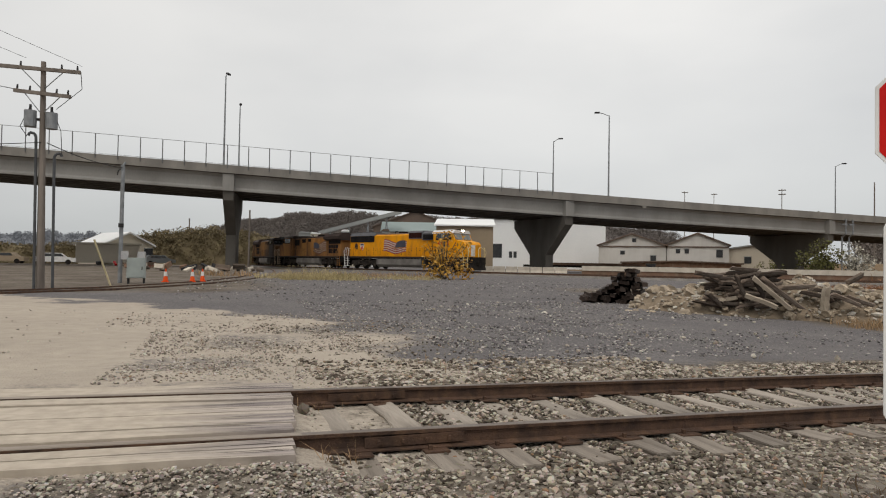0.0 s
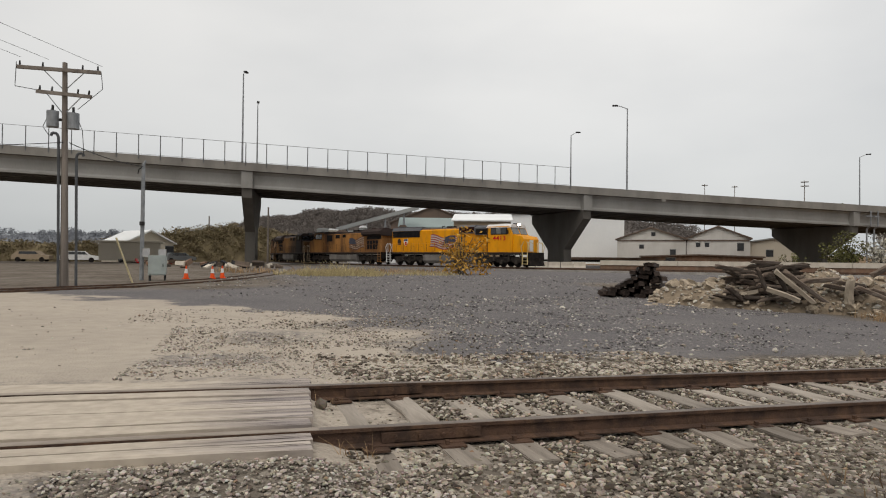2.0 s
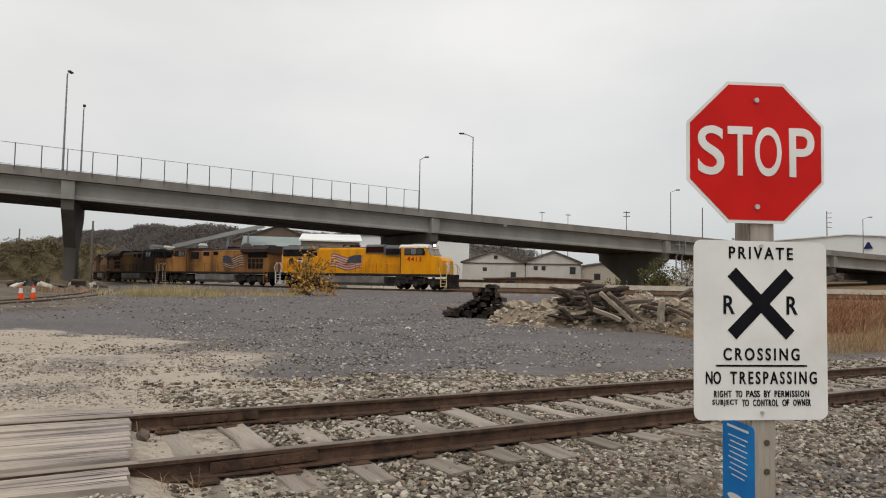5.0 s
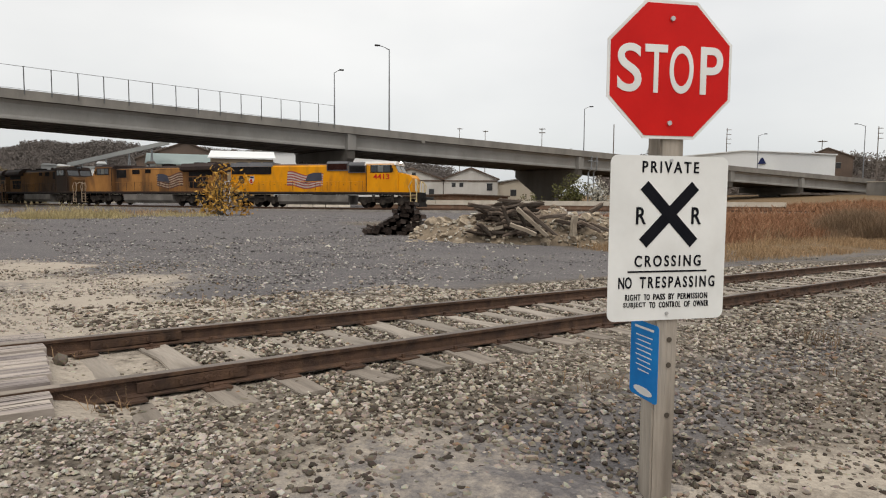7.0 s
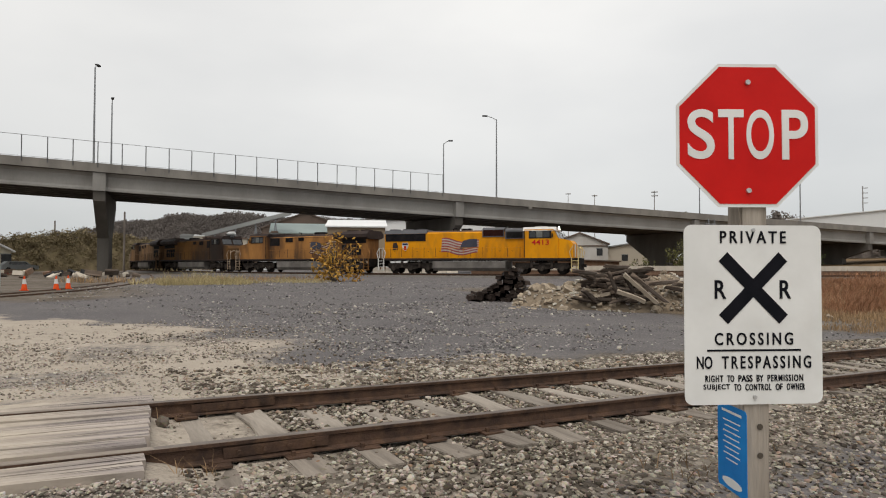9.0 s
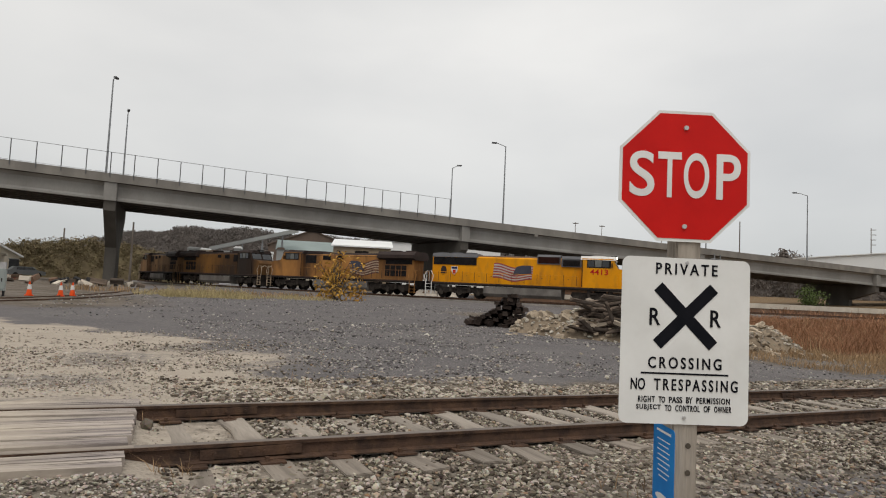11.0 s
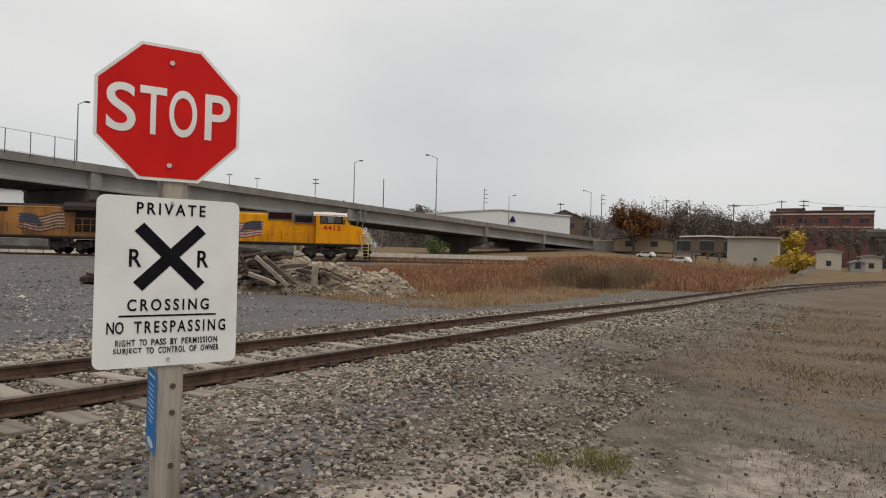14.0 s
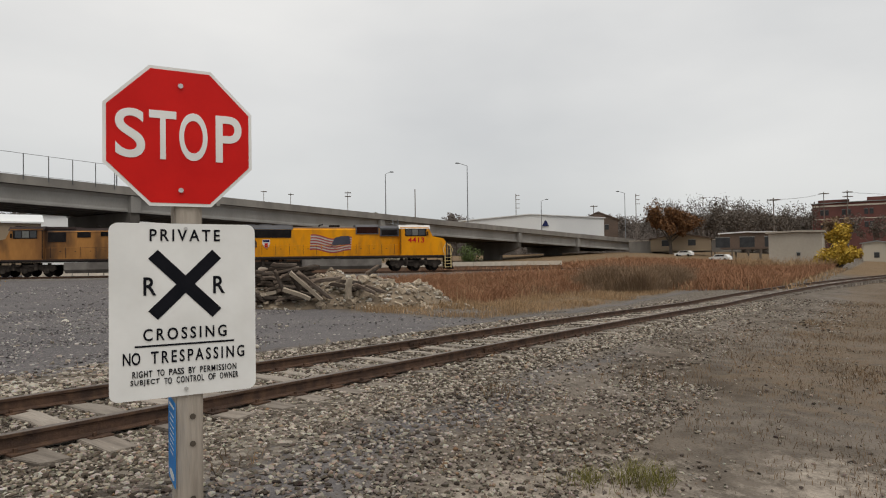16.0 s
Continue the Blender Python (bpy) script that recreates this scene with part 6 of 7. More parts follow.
def cable(pts, r, label):
    cu = bmesh.new()
    p, q, sag = pts
    p, q = Vector(p), Vector(q)
    n = 14
    pipe(cu, [p.lerp(q, k / n) - Vector((0, 0, 4 * sag * (k / n) * (1 - k / n))) for k in range(n + 1)], r, 4)
    return tagged(part("power_line", cu, dark_steel), label, "cable", "overhead lines")


OL = "thin dark overhead power line"
cable(((-7.2, 25.8, 6.0), (-5.2, 32.4, 6.0), 0.15), 0.02, OL)
cable(((-7.4, 25.8, 6.0), (-16, 20, 4.6), 0.2), 0.014, OL)
for dx, z in ((-1.7, 9.4), (-0.7, 9.4), (1.3, 9.3)):
    cable(((-7.3 + dx, 25.8, z), (-38 + dx, -12, z + 7.5), 0.9), 0.008, OL)
for x0, y0, z0, x1, y1, z1 in ((280, 12.5, 25.4, 199, 19.4, 17.6), (280, 5, 25.2, 340, -30, 27)):
    cable(((x0, y0, z0), (x1, y1, z1), 0.6), 0.05, OL)


def build_post():
    p = thing("meter_post", pose(-5.2, 32.4, 0), "slender grey steel post with meter boxes", "post")
    part("post", rod(bmesh.new(), (0, 0, -0.2), (0, 0, 6.15), 0.11, 10, 0.09), galv, p)
    part("bracket", pipe(bmesh.new(), [(0, 0, 6.0), (-0.2, -0.05, 5.85), (-0.25, -0.05, 5.6)], 0.03, 5), dark_steel, p)
    part("meter_box", box(bmesh.new(), 0.05, 0.38, -0.2, 0.0, 1.25, 1.7), sign_back, p, "small grey meter box", bevel=0.02)
    part("weatherhead", rod(bmesh.new(), (0, 0, 6.1), (0.12, 0, 6.3), 0.06, 8), galv, p)
    part("small_box", box(bmesh.new(), -0.12, 0.12, -0.22, -0.05, 2.9, 3.1), dark_steel, p, bevel=0.02)
    c = thing("utility_cabinet", pose(-4.35, 31.6, float(ground_z(-4.35, 31.6))), "pale grey-green metal utility cabinet on short legs", "cabinet")
    part("body", box(bmesh.new(), -0.42, 0.42, -0.3, 0.3, 0.28, 1.3), cabinet_mat, c, bevel=0.02)
    part("door", box(bmesh.new(), -0.37, 0.37, -0.325, -0.302, 0.34, 1.24), cabinet_mat, c, bevel=0.008)
    part("handle", box(bmesh.new(), 0.27, 0.31, -0.36, -0.33, 0.7, 0.86), dark_steel, c)
    for sx in (-0.36, 0.36):
        for sy in (-0.25, 0.25):
            part("leg", rod(bmesh.new(), (sx, sy, -0.1), (sx, sy, 0.3), 0.03, 6), dark_steel, c)
    part("top_box", box(bmesh.new(), 0.05, 0.4, -0.2, 0.2, 1.3, 1.62), sign_back, c, "small white box on top", bevel=0.02)
    g = thing("guy_marker", pose(-5.2, 29.3, float(ground_z(-5.2, 29.3)), 0, -19, 0), "leaning pale yellow guy wire marker", "marker")
    part("tube", rod(bmesh.new(), (0, 0, -0.1), (0, 0, 2.25), 0.045, 8), straw_paint, g)


cabinet_mat = material("cabinet_paint", (0.36, 0.4, 0.38), (0.3, 0.33, 0.32), 2, 0.6, grain=0.06)
straw_paint = material("faded_yellow_plastic", (0.5, 0.43, 0.27), (0.4, 0.34, 0.21), 3, 0.6)
build_post()


def traffic_cone(x, y):
    c = thing("traffic_cone", pose(x, y, float(ground_z(x, y)) + 0.01), "orange traffic cone with white band on the gravel", "traffic cone", "traffic cones")
    part("base", box(bmesh.new(), -0.19, 0.19, -0.19, 0.19, 0, 0.04), cone_orange, c, bevel=0.01)
    part("cone", rod(bmesh.new(), (0, 0, 0.04), (0, 0, 0.72), 0.14, 16, 0.03), cone_orange, c)
    part("band", rod(bmesh.new(), (0, 0, 0.32), (0, 0, 0.56), 0.103, 16, 0.066), loco_white, c, "white reflective band")


for x, y in ((-3.1, 33.4), (-1.75, 33.6), (-1.25, 34.6)):
    traffic_cone(x, y)

# ---- buildings beyond the yard ----
metal_white = material("white_metal_cladding", (0.76, 0.77, 0.76), (0.68, 0.69, 0.69), 0.08, 0.55, fine=2, grain=0.04)
metal_beige = material("beige_metal_cladding", (0.52, 0.465, 0.38), (0.44, 0.4, 0.33), 0.1, 0.7, fine=2, grain=0.05)
metal_pale = material("weathered_white_cladding", (0.6, 0.585, 0.55), (0.5, 0.485, 0.455), 0.15, 0.7, fine=2, grain=0.06, stain=(0.3, 0.27, 0.23), stain_amount=0.3, stretch=(1, 1, 0.4))
metal_cream = material("cream_metal_cladding", (0.66, 0.6, 0.49), (0.56, 0.51, 0.42), 0.1, 0.7, fine=2, grain=0.05)
metal_tan = material("tan_metal_cladding", (0.33, 0.26, 0.18), (0.26, 0.2, 0.14), 0.1, 0.7, fine=2, grain=0.06)
roof_grey = material("grey_sheet_roof", (0.3, 0.31, 0.3), (0.22, 0.23, 0.23), 0.1, 0.6, fine=2, grain=0.08)
roof_green = material("grey_green_sheet_roof", (0.24, 0.29, 0.28), (0.19, 0.23, 0.225), 0.1, 0.6, fine=2, grain=0.06)
roof_brown = material("brown_shingle_roof", (0.16, 0.115, 0.09), (0.11, 0.085, 0.07), 0.2, 0.9, fine=3, grain=0.2)
brick_red = material("red_brick_wall", (0.17, 0.075, 0.065), (0.13, 0.06, 0.054), 0.2, 0.9, fine=4, grain=0.15)
block_wall = material("tan_block_wall", (0.45, 0.41, 0.35), (0.37, 0.335, 0.285), 0.15, 0.9, fine=3, grain=0.1)


def building(name, x, y, w, d, eave, ridge, rz, wall, roof, label, windows=(), z=None, roof_name="roof", seams=0):
    """A gabled hall: x along its front of width w, ridge along its depth d. windows: across, up, width, height on the front."""
    z = float(ground_z(x, y)) - 0.3 if z is None else z
    b = thing(name, pose(x, y, z, 0, 0, rz), label, "building")
    part("wall", extrude(bmesh.new(), [(-w / 2, 0), (w / 2, 0), (w / 2, eave), (0, ridge), (-w / 2, eave)], side, 0, d), wall, b)
    bm = bmesh.new()
    o, t = 0.45, 0.3
    sl = (ridge - eave) / (w / 2)
    extrude(bm, [(-w / 2 - o, eave - o * sl + 0.03), (0, ridge + 0.03), (w / 2 + o, eave - o * sl + 0.03), (w / 2 + o, eave - o * sl + t), (0, ridge + t), (-w / 2 - o, eave - o * sl + t)], side, -o, d + o)
    part(roof_name, bm, roof, b)
    for u, v, ww, hh in windows:
        win = part("window", box(bmesh.new(), u - ww / 2, u + ww / 2, -0.06, 0.1, v, v + hh), window_dark, b, "dark opening")
        part("window_frame", box(bmesh.new(), u - ww / 2 - 0.1, u + ww / 2 + 0.1, -0.1, 0.05, v + hh, v + hh + 0.12), roof_grey, win)
    for k in range(seams):
        u = -w / 2 + (k + 1) * w / (seams + 1)
        part("seam", box(bmesh.new(), u - 0.05, u + 0.05, -0.05, 0.02, 0.2, eave), wall, b)
    return b


building("warehouse", 80, 146, 33, 40, 13.0, 13.4, -28, metal_white, roof_grey, "tall plain white metal warehouse beyond the yard", [(-11.5, 3.0, 2.4, 3.6), (-8, 3.0, 0.8, 1.6), (-6.8, 3.0, 0.8, 1.6)], z=0.2, seams=9)
shed_a = building("gable_shed", 87.3, 117, 14.5, 18, 5.2, 7.7, -38, metal_pale, roof_brown, "white gabled shed with brown roof in the yard", [(-2, 3.2, 1.0, 0.8), (4.6, 1.6, 1.2, 1.4), (0.5, 6.0, 0.9, 0.8)], z=0.9, seams=5)
shed_b = building("gable_shed", 98.2, 108.6, 12.5, 18, 5.4, 7.9, -40, metal_pale, roof_brown, "white gabled shed with small square windows in the yard", [(-4.0, 3.6, 0.9, 0.9), (-2.2, 3.6, 0.9, 0.9), (4.4, 2.8, 1.3, 1.6)], z=0.9, seams=4)
for shed, w in ((shed_a, 14.5), (shed_b, 12.5)):
    part("gutter", box(bmesh.new(), -w / 2, w / 2, -0.16, -0.02, 4.9, 5.15), roof_brown, shed, "dark gutter across the gable")
building("gable_shed", 108, 103, 10, 14, 4.6, 5.4, -40, metal_beige, roof_grey, "low beige lean-to shed beside the white sheds", [(-1, 1.6, 1.4, 1.4)], z=0.9)
building("low_shed", 93.5, 108.5, 24, 4, 1.3, 1.7, -39, rusty_wall, roof_brown, "low rusty brown store in front of the white sheds", [(-6, 0.3, 2, 0.8)], z=0.9)
building("tan_hall", 56.0, 124.0, 22, 11.5, 9.0, 10.9, 68, metal_tan, metal_white, "tan metal hall with pale sheet roof behind the train", [], z=0.0)
building("green_roof_hall", 57.5, 167.0, 16, 14.5, 9.8, 12.6, 73, metal_beige, roof_green, "hall with grey-green sheet roof behind the train", [], z=0.0)
building("brown_hall", 58, 188, 26, 22, 12.5, 17.6, -15, roof_brown, roof_brown, "large brown gabled hall on the slope behind", [], z=0.0)


def build_plant():
    """Sheet-metal plant on the slope: an inclined conveyor on trestles, hoppers and small sheds."""
    m = pose(23, 168, 0.0, 0, 0, -16)
    conv = thing("conveyor", m, "inclined grey conveyor on steel trestles behind the train", "conveyor")
    part("belt_housing", extrude(bmesh.new(), [(2, 8.4), (24, 14.6), (24, 15.6), (2, 9.4)], side, -0.8, 0.8), roof_grey, conv, "grey belt housing")
    for x in (5, 10, 15, 20):
        z = 8.4 + (x - 2) * 6.2 / 22
        for dx in (-0.9, 0.9):
            part("trestle_leg", rod(bmesh.new(), (x + dx, 0, 0), (x, 0, z), 0.16, 6), galv, conv)
    rnd = random.Random(17)
    for k in range(9):
        x = -1 + k * 2.6
        hop = thing("hopper", m @ pose(x, -4 + rnd.uniform(-1, 1), 0), "small pale sheet-metal hopper shed", "hopper", "plant hoppers")
        h = 7.6 + rnd.uniform(-0.4, 1.3) + 0.08 * k
        w = rnd.uniform(0.8, 1.5)
        part("body", box(bmesh.new(), -w, w, -1, 1, 0, h), (roof_grey, metal_beige, roof_brown, metal_white)[k % 4], hop, bevel=0.05)
        part("cap", extrude(bmesh.new(), [(-w - 0.2, h), (w + 0.2, h), (w, h + rnd.uniform(0.2, 0.6)), (-w * 0.6, h + 0.5)], side, -1.2, 1.2), (roof_grey, metal_white, roof_brown)[k % 3], hop)


build_plant()
building("beige_shed", -14.6, 115.5, 8.2, 9.5, 3.3, 5.3, 32, metal_cream, metal_white, "cream shed with white gabled roof across the yard", [(3.4, 0.6, 1.5, 2.2)], z=0.2)
building("trailer_body", -17.0, 110, 9.0, 3.0, 2.9, 2.95, 2, metal_beige, metal_beige, "plain beige trailer body parked across the yard", [], z=0.5)
building("long_warehouse", 213, 101, 46, 30, 6.0, 7.7, 116, metal_white, metal_white, "long white warehouse beyond the bridge", [(-16, 4.6, 3.0, 0.7), (18, 4.6, 3, 0.7)], z=8.6)
brick = building("brick_building", 282, -0.5, 34, 20, 20.4, 20.6, -88, brick_red, roof_grey, "red brick building with pale stone trim on the far rise", [(u + d, v, 1.2, 2.0) for u in (-13, -6, 1, 8, 14) for d in (-0.8, 0.8) for v in (11.2, 16.0)], z=1.0)
part("stone_band", box(bmesh.new(), -17.1, 17.1, -0.15, 0.05, 19.2, 19.8), cap_mat, brick, "pale stone cornice")
part("stone_band", box(bmesh.new(), -17.1, 17.1, -0.12, 0.05, 14.4, 14.7), cap_mat, brick, "pale stone band")
for u, w, h in ((-10, 5, 1.4), (4, 3.5, 1.8)):
    part("parapet", box(bmesh.new(), u - w, u + w, -0.1, 0.6, 20.4, 20.4 + h), brick_red, brick, "raised brick parapet")
building("block_building", 118.0, 6.4, 7.6, 12, 5.9, 6.0, -88, block_wall, block_wall, "plain tan block building at the field's end", [(0.5, 2.2, 0.5, 0.5)], z=-0.6)
building("canopy", 156, 19.5, 11, 9, 3.4, 3.6, -85, roof_brown, metal_white, "low dark building with a white canopy roof", [(-5, 0.4, 3, 2.2), (0, 0.4, 3, 2.2), (5, 0.4, 3, 2.2)], z=3.4)
building("low_house", 187.3, 41.7, 16, 9, 3.4, 4.8, -75, metal_tan, roof_brown, "low tan house under the big tree", [(-4, 1.5, 2, 1.6), (3, 1.5, 2, 1.6)], z=3.6)
building("far_house", 226.6, 80.6, 14, 10, 6.5, 9.5, -70, roof_brown, roof_brown, "brown-roofed house beyond the warehouse", [(-3, 3, 1.4, 1.8), (3, 3, 1.4, 1.8)], z=9.5)


def far_overpass():
    o = thing("far_overpass", pose(250, -12.5, 0), "dark road overpass far along the tracks", "bridge")
    part("deck", box(bmesh.new(), -4, 4, -70, 0, 10.6, 12.2), pier_mat, o, "concrete deck")
    part("parapet", box(bmesh.new(), -4.1, -3.8, -70, 0, 12.2, 13.0), concrete, o)
    for y in (-3, -22, -42, -62):
        part("column", box(bmesh.new(), -0.8, 0.8, y - 0.7, y + 0.7, -0.5, 10.6), pier_mat, o, bevel=0.05)
    for x, y, w, h, mat, lab in ((205, -4, 6, 5.0, metal_beige, "small pale pump house beside the far tracks"), (212, -14, 5, 4.2, block_wall, "low tan block hut beside the far tracks"), (196, -10.5, 3, 2.6, roof_grey, "grey equipment hut beside the far tracks")):
        building("hut", x, y, w, 5, h, h + 0.5, -85, mat, roof_grey, lab, [(0, 1.2, 1.2, 1.4)], z=float(ground_z(x, y)) - 0.2)


far_overpass()
logo = thing("wall_mark", pose(187.9, 83.5, 13.4, 0, 0, 296), "dark triangular mark on the white warehouse wall", "sign")
part("mark", extrude(bmesh.new(), [(-1.1, -0.9), (1.1, -0.9), (0.2, 0.9), (-0.2, 0.9)], side, -0.12, -0.02), loco_blue, logo)


def low_wall():
    w = thing("parapet_wall", pose(186, 56, 5.2, 0, 0, -72), "low pale concrete wall where the bridge meets the street", "wall", kind="structure")
    part("wall", box(bmesh.new(), 0, 30, 0, 0.4, -2, 1.5), concrete, w)
    part("cap", box(bmesh.new(), 0, 30, -0.1, 0.5, 1.5, 1.7), cap_mat, w)


low_wall()


def parked_car(x, y, z, rz, paint, label):
    c = thing("parked_vehicle", pose(x, y, z, 0, 0, rz), label, "vehicle", "parked vehicles")
    part("body", extrude(bmesh.new(), [(-2.3, 0.35), (2.3, 0.35), (2.3, 0.85), (1.3, 1.0), (0.7, 1.5), (-1.5, 1.5), (-2.2, 0.95)], side, -0.88, 0.88), paint, c, bevel=0.08)
    for s in (-1, 1):
        part("window", extrude(bmesh.new(), [(-1.35, 1.05), (1.0, 1.05), (0.62, 1.42), (-1.3, 1.42)], side, s * 0.885 - 0.01, s * 0.885 + 0.01), glass_dark, c)
        for xx in (-1.45, 1.45):
            part("wheel", rod(bmesh.new(), (xx, s * 0.7, 0.33), (xx, s * 0.92, 0.33), 0.33, 14), loco_black, c)


parked_car(172, 37, float(ground_z(172, 37)), 80, metal_white, "white parked car by the low wall")
parked_car(150, 24, float(ground_z(150, 24)), 75, metal_white, "white parked van at the field's end")
parked_car(-20.5, 92, 0.35, 10, loco_white, "white pickup parked across the yard")
parked_car(-9.0, 104, 0.35, 20, roof_grey, "grey pickup parked by the shed")
parked_car(-27, 96, 0.35, -5, metal_tan, "tan vehicle parked among brush")


def scrap_heap(x, y, label, mats, seed, n=16, spread=2.2):
    s = thing("scrap_heap", pose(x, y, float(ground_z(x, y))), label, "scrap heap")
    rnd = random.Random(seed)
    for k in range(n):
        bm = bmesh.new()
        w, d, h = rnd.uniform(0.3, 1.6), rnd.uniform(0.2, 0.6), rnd.uniform(0.12, 0.5)
        box(bm, -w / 2, w / 2, -d / 2, d / 2, 0, h)
        ob = part("piece", bm, mats[k % len(mats)], s, bevel=0.02)
        ob.matrix_basis = pose(rnd.gauss(0, spread), rnd.gauss(0, 0.8), rnd.uniform(0, 0.35), rnd.uniform(-20, 20), rnd.uniform(-25, 25), rnd.uniform(0, 180))


scrap_heap(-5.2, 72, "rusty scrap and timber heaped beside the yard track", [old_timber, rusty_wall, dark_steel, cap_mat], 3)
scrap_heap(-11.5, 100, "machinery and scrap beside the beige shed", [rusty_wall, dark_steel, loco_red, cap_mat], 4, 14, 2.6)
scrap_heap(-1.5, 62, "low heap of timbers and rubble by the tracks", [old_timber, cap_mat, dark_steel], 5, 14, 2.0)


def barrier_row():
    b = thing("barrier_row", pose(38.5, 88, float(ground_z(40, 88)), 0, 0, -27), "row of pale concrete barriers under the bridge", "barrier")
    for k in range(7):
        part("barrier", extrude(bmesh.new(), [(-0.3, 0), (0.3, 0), (0.12, 0.35), (0.1, 0.9), (-0.1, 0.9), (-0.12, 0.35)], front, k * 1.9, k * 1.9 + 1.8), cap_mat, b)
    f = thing("flat_wagon", pose(66, 97, 0.15, 0, 0, -35), "low dark flat wagons standing beyond the bridge", "wagon")
    part("deck", box(bmesh.new(), -14, 14, -1.4, 1.4, 0.9, 1.3), loco_black, f, bevel=0.04)
    for x in (-11, -9, 9, 11):
        part("wheelset", rod(bmesh.new(), (x, -0.8, 0.45), (x, 0.8, 0.45), 0.45, 14), loco_black, f)
    part("load", box(bmesh.new(), -9, 7, -1.1, 1.1, 1.3, 1.75), rusty_wall, f, "rusty load")


barrier_row()


# ---- pipes and ladder at the bridge's side, far poles ----
def far_pole(x, y, top, arms, label, r=0.2):
    z = float(ground_z(x, y)) - 0.5
    p = thing("far_pole", pose(x, y, z), label, "utility pole", "distant utility poles")
    part("pole", rod(bmesh.new(), (0, 0, 0), (0, 0, top - z), r, 8, r * 0.7), pole_wood, p)
    for k in range(arms):
        part("crossarm", box(bmesh.new(), -1.3 if arms < 3 else -0.2, 1.5, -1.0 if arms < 3 else -0.12, 1.0 if arms < 3 else 0.12, -0.1, 0.1, pose(0, 0, top - z - 0.6 - k * 1.7, 0, 0, -50)), pole_wood, p)


FP = "distant wooden utility pole with crossarms"
for x, y, top, arms in ((220.1, 198.9, 34.9, 2), (160.2, 114.8, 24.4, 0), (230.1, 116.4, 28.6, 4), (224.9, 263.2, 40.6, 1), (235.3, 254.1, 39.3, 1), (279.8, 12.5, 25.8, 1), (280.2, 5.0, 25.9, 2), (198.8, 19.4, 18.0, 1), (253, 75, 27.5, 3), (-6.5, 150, 10.5, 0), (5.0, 118, 10.5, 0), (262, 96, 25, 1), (300, 60, 29, 1)):
    far_pole(x, y, top, arms, FP)

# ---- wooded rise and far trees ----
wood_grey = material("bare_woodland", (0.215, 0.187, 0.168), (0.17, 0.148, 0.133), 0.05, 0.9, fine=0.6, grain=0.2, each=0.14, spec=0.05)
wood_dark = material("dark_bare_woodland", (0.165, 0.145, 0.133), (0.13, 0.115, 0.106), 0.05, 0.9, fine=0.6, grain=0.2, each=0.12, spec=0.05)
# Distance haze is mixed into this base colour: paler and bluer than nearer woods.
wood_far = material("haze_tinted_woodland", (0.2, 0.21, 0.228), (0.172, 0.182, 0.2), 0.02, 0.9, fine=0.3, grain=0.15, each=0.08, spec=0.05)
wood_olive = leaf_material("olive_scrub", (0.215, 0.175, 0.1), (0.155, 0.122, 0.075))


def ridge(name, spine, depth, mat, label, seed, n, size, leaf, fore=0.0):
    """A long wooded rise: spine of x, y, top; clumps of twigs all over it."""
    rng = np.random.default_rng(seed)
    bm = bmesh.new()
    xs, ys, zs = (np.array(c, float) for c in zip(*spine))
    t = np.linspace(0, len(spine) - 1, 60)
    px, py, pz = (np.interp(t, np.arange(len(spine)), c) for c in (xs, ys, zs))
    rows = []
    for k in range(9):
        f = k / 8
        rows.append([bm.verts.new((x * (1 + (f - 0.5) * depth / 600), y + (f - 0.5) * depth * 1.6, -2 + (z - size * 0.4 + 2) * math.sin(min(1, f * 1.9) * math.pi / 2) + 1.2 * noise.noise((x * 0.03, f * 5, seed)))) for x, y, z in zip(px, py, pz)])
    for a, b in zip(rows, rows[1:]):
        for i in range(len(a) - 1):
            bm.faces.new((a[i], a[i + 1], b[i + 1], b[i]))
    hill = part(name, bm, mat, None, smooth=True)
    tagged(hill, label, "hill", kind="structure")
    u, f = rng.uniform(0, len(spine) - 1, n), rng.uniform(0.05, 0.62, n)
    x, y, z = (np.interp(u, np.arange(len(spine)), c) for c in (xs, ys, zs))
    cz = -2 + (z - size * 0.6 + 2) * np.sin(np.minimum(1, f * 1.9) * np.pi / 2)
    c = np.stack([x * (1 + (f - 0.5) * depth / 600 - fore * rng.random(n)), y + (f - 0.5) * depth * 1.6, cz + size * 0.4 * rng.uniform(0.2, 1.1, n) * np.array([0.5 + 1.5 * max(0, 0.4 + noise.noise((a * 0.045, b * 0.045, seed))) for a, b in zip(x, y)])], 1)
    vv, ff = leaf_cloud(rng, c, size * 0.42, 44, size * 0.085)
    me = bpy.data.meshes.new(name + "_trees")
    me.from_pydata(vv.tolist(), [], ff.tolist())
    me.materials.append(leaf)
    tagged(new(name + "_trees", me), "leafless autumn woodland covering the rise", "woodland", kind="stuff")


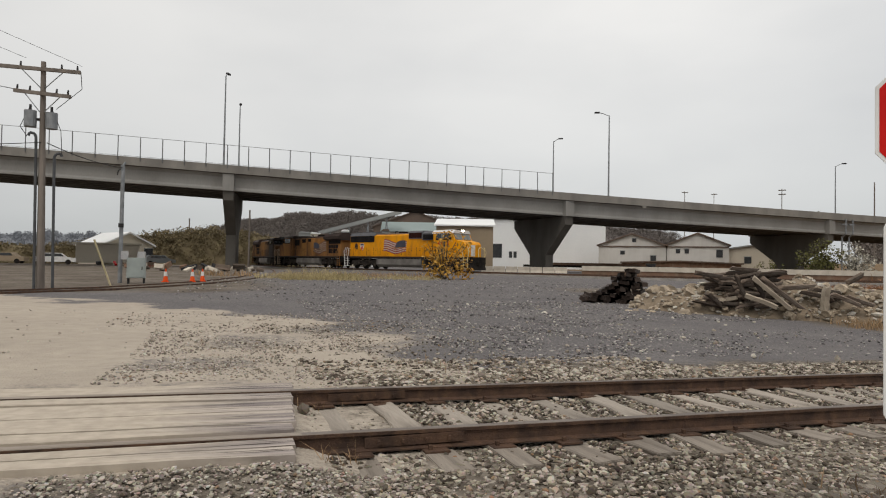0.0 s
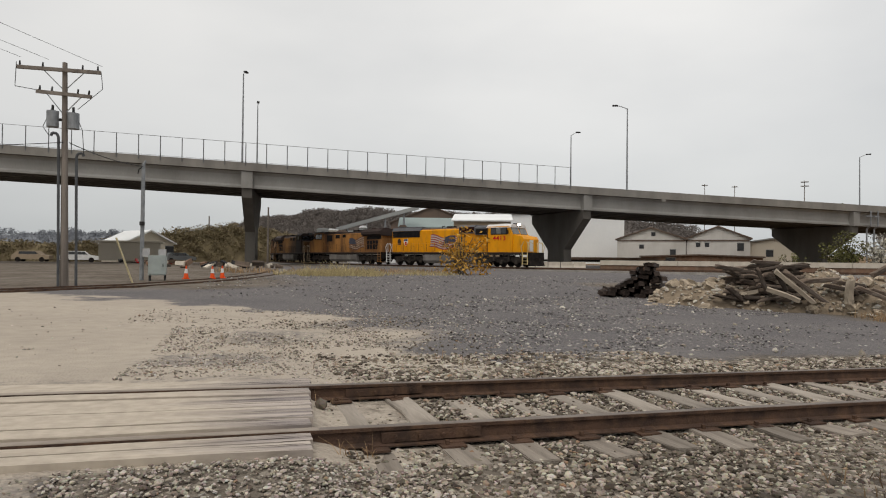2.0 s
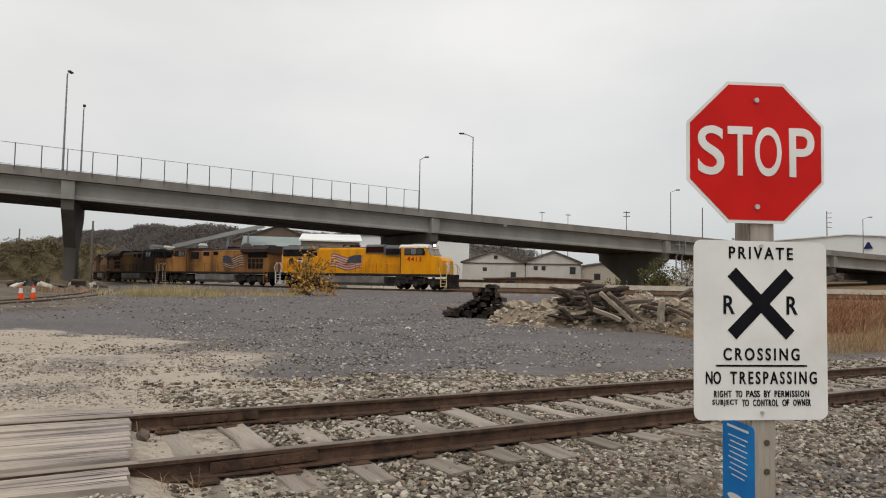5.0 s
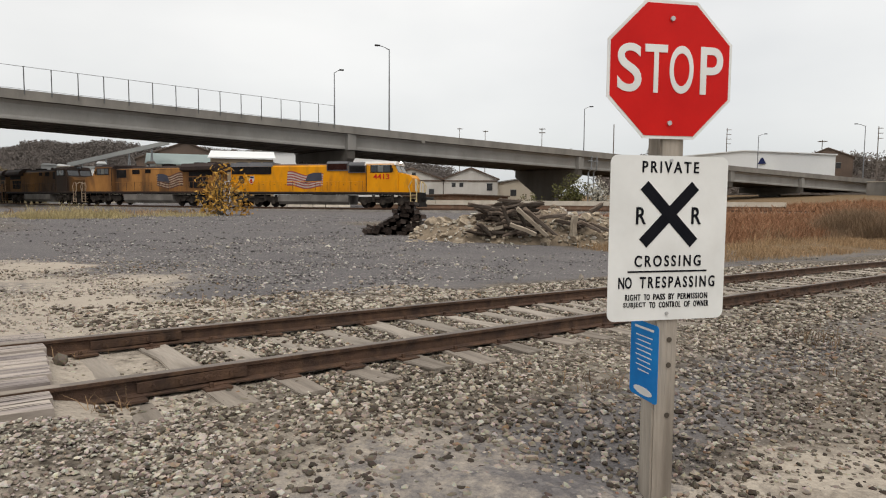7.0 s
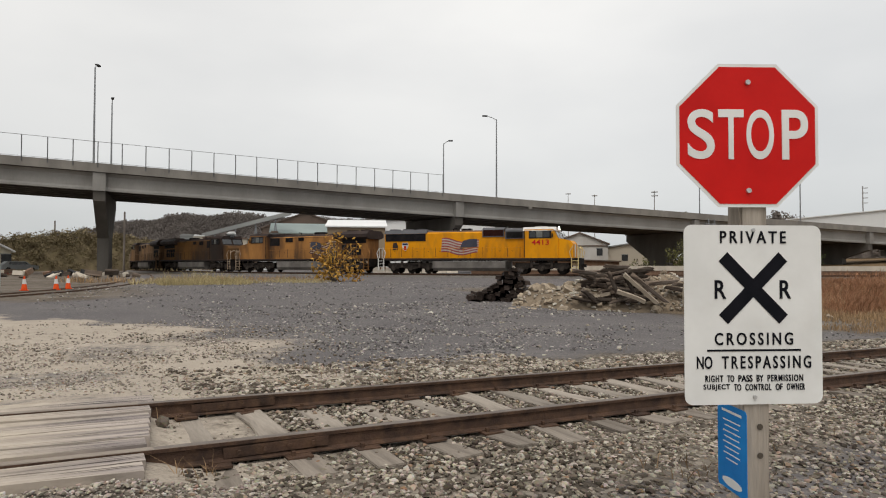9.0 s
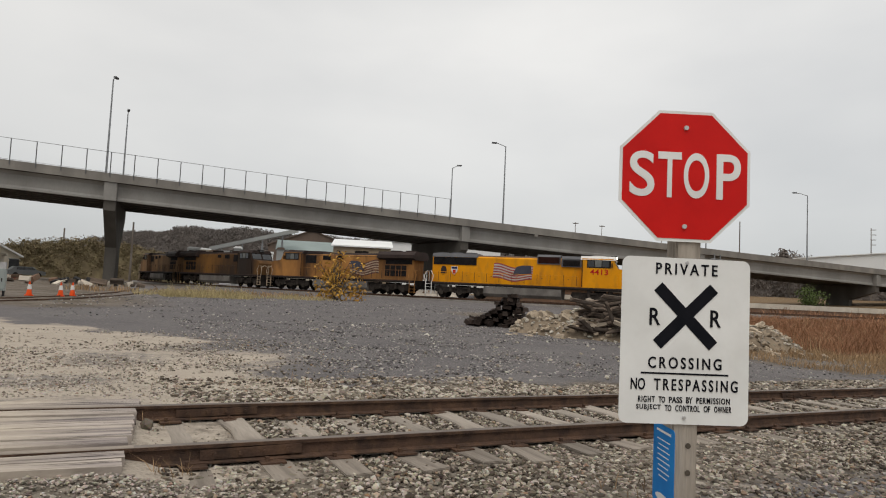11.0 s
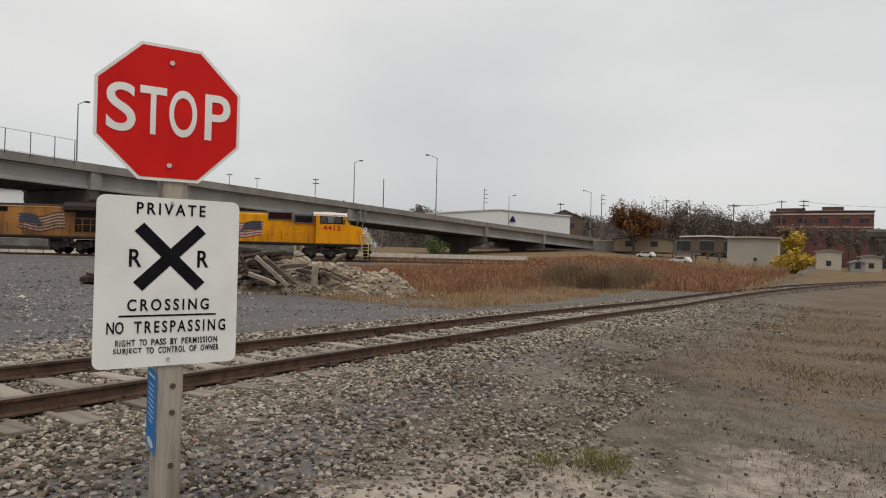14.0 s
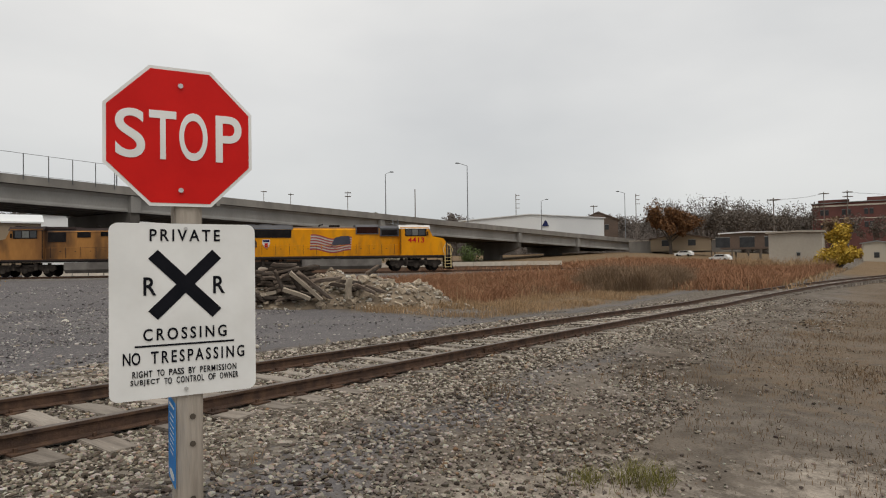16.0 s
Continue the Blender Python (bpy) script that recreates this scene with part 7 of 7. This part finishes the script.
ridge("far_bluff", [(-900, 760, 30), (-420, 830, 30), (-241, 863, 28.5), (-158, 882, 31), (-90, 830, 27), (20, 760, 30), (200, 740, 30)], 160, wood_far, "long wooded bluff on the horizon, coloured pale blue-grey for haze", 3, 1500, 11, wood_far)
ridge("near_bluff", [(-60, 690, 20), (-33, 640, 26), (19, 495, 31.5), (48, 430, 32), (75, 390, 31.5), (123, 376, 30.5), (190, 340, 30), (260, 330, 24)], 110, wood_dark, "wooded bluff rising behind the yard", 4, 5200, 5.5, wood_dark)
ridge("town_rise", [(210, 160, 16), (270, 130, 19), (330, 80, 22.5), (345, 45, 22), (352, 10, 20), (365, -40, 17), (380, -110, 14)], 10, wood_grey, "wooded town rise beyond the street", 5, 2600, 5, wood_grey, 0.035)
ridge("yard_scrub", [(-75, 128, 5.2), (-45, 126, 4.8), (-30, 124, 3.6), (-16, 135, 5.4), (-5, 142, 7.2), (6, 146, 7.6), (18, 150, 6.6)], 6, wood_olive, "olive brown scrub along the yard's edge", 6, 900, 2.6, wood_olive)
tree("oak_tree", 184, 43.5, 15.5, 15, orange_leaf, "large russet-leaved oak beyond the field", 5, 13, 0.36, 0.5, levels=4, low=0.22, z=2.6, limbs=11)
for k, (x, y, h, s) in enumerate(((190, 34, 11, 6), (197, 29, 11, 7), (205, 24, 12, 7), (214, 38, 13, 8), (224, 30, 12, 8), (240, 20, 13, 8), (232, 46, 14, 9), (250, 34, 14, 9), (180, 27, 10, 6), (186, 21, 9, 6), (236, 36, 14, 9), (262, 26, 15, 10), (258, 46, 15, 10), (246, 58, 14, 9), (272, 38, 15, 10), (266, 16, 14, 9), (230, 60, 13, 8), (214, 52, 12, 8), (228, -3, 8, 8), (222, -9, 7, 8), (236, -12, 8, 9), (216, 3, 8, 8), (240, 5, 9, 9))):
    tree("bare_tree", x, y, h + (6 if x > 210 else 3), s, twig, "leafless grey-brown tree on the far rise", 40 + k, 10, 0.3, 0.22, group="bare trees", levels=3)
tree("dark_tree", 175, 4.5, 11, 8, dark_brush, "dark bushy tree before the brick building", 61, 26, 0.4, 0.25)
tree("small_tree", 109, 0.0, 6.4, 5, yellow_leaf, "yellow-leaved tree at the end of the field", 62, 18, 0.28, 0.16, levels=3, low=0.15)
tree("far_tree", 190, 157.8, 17, 9, olive, "dark leafy tree rising behind the bridge", 63, 30, 0.5, 0.3)
tree("far_tree", 222, 140, 18, 10, wood_grey, "grey leafless tree behind the bridge", 64, 26, 0.45, 0.3)


motions()
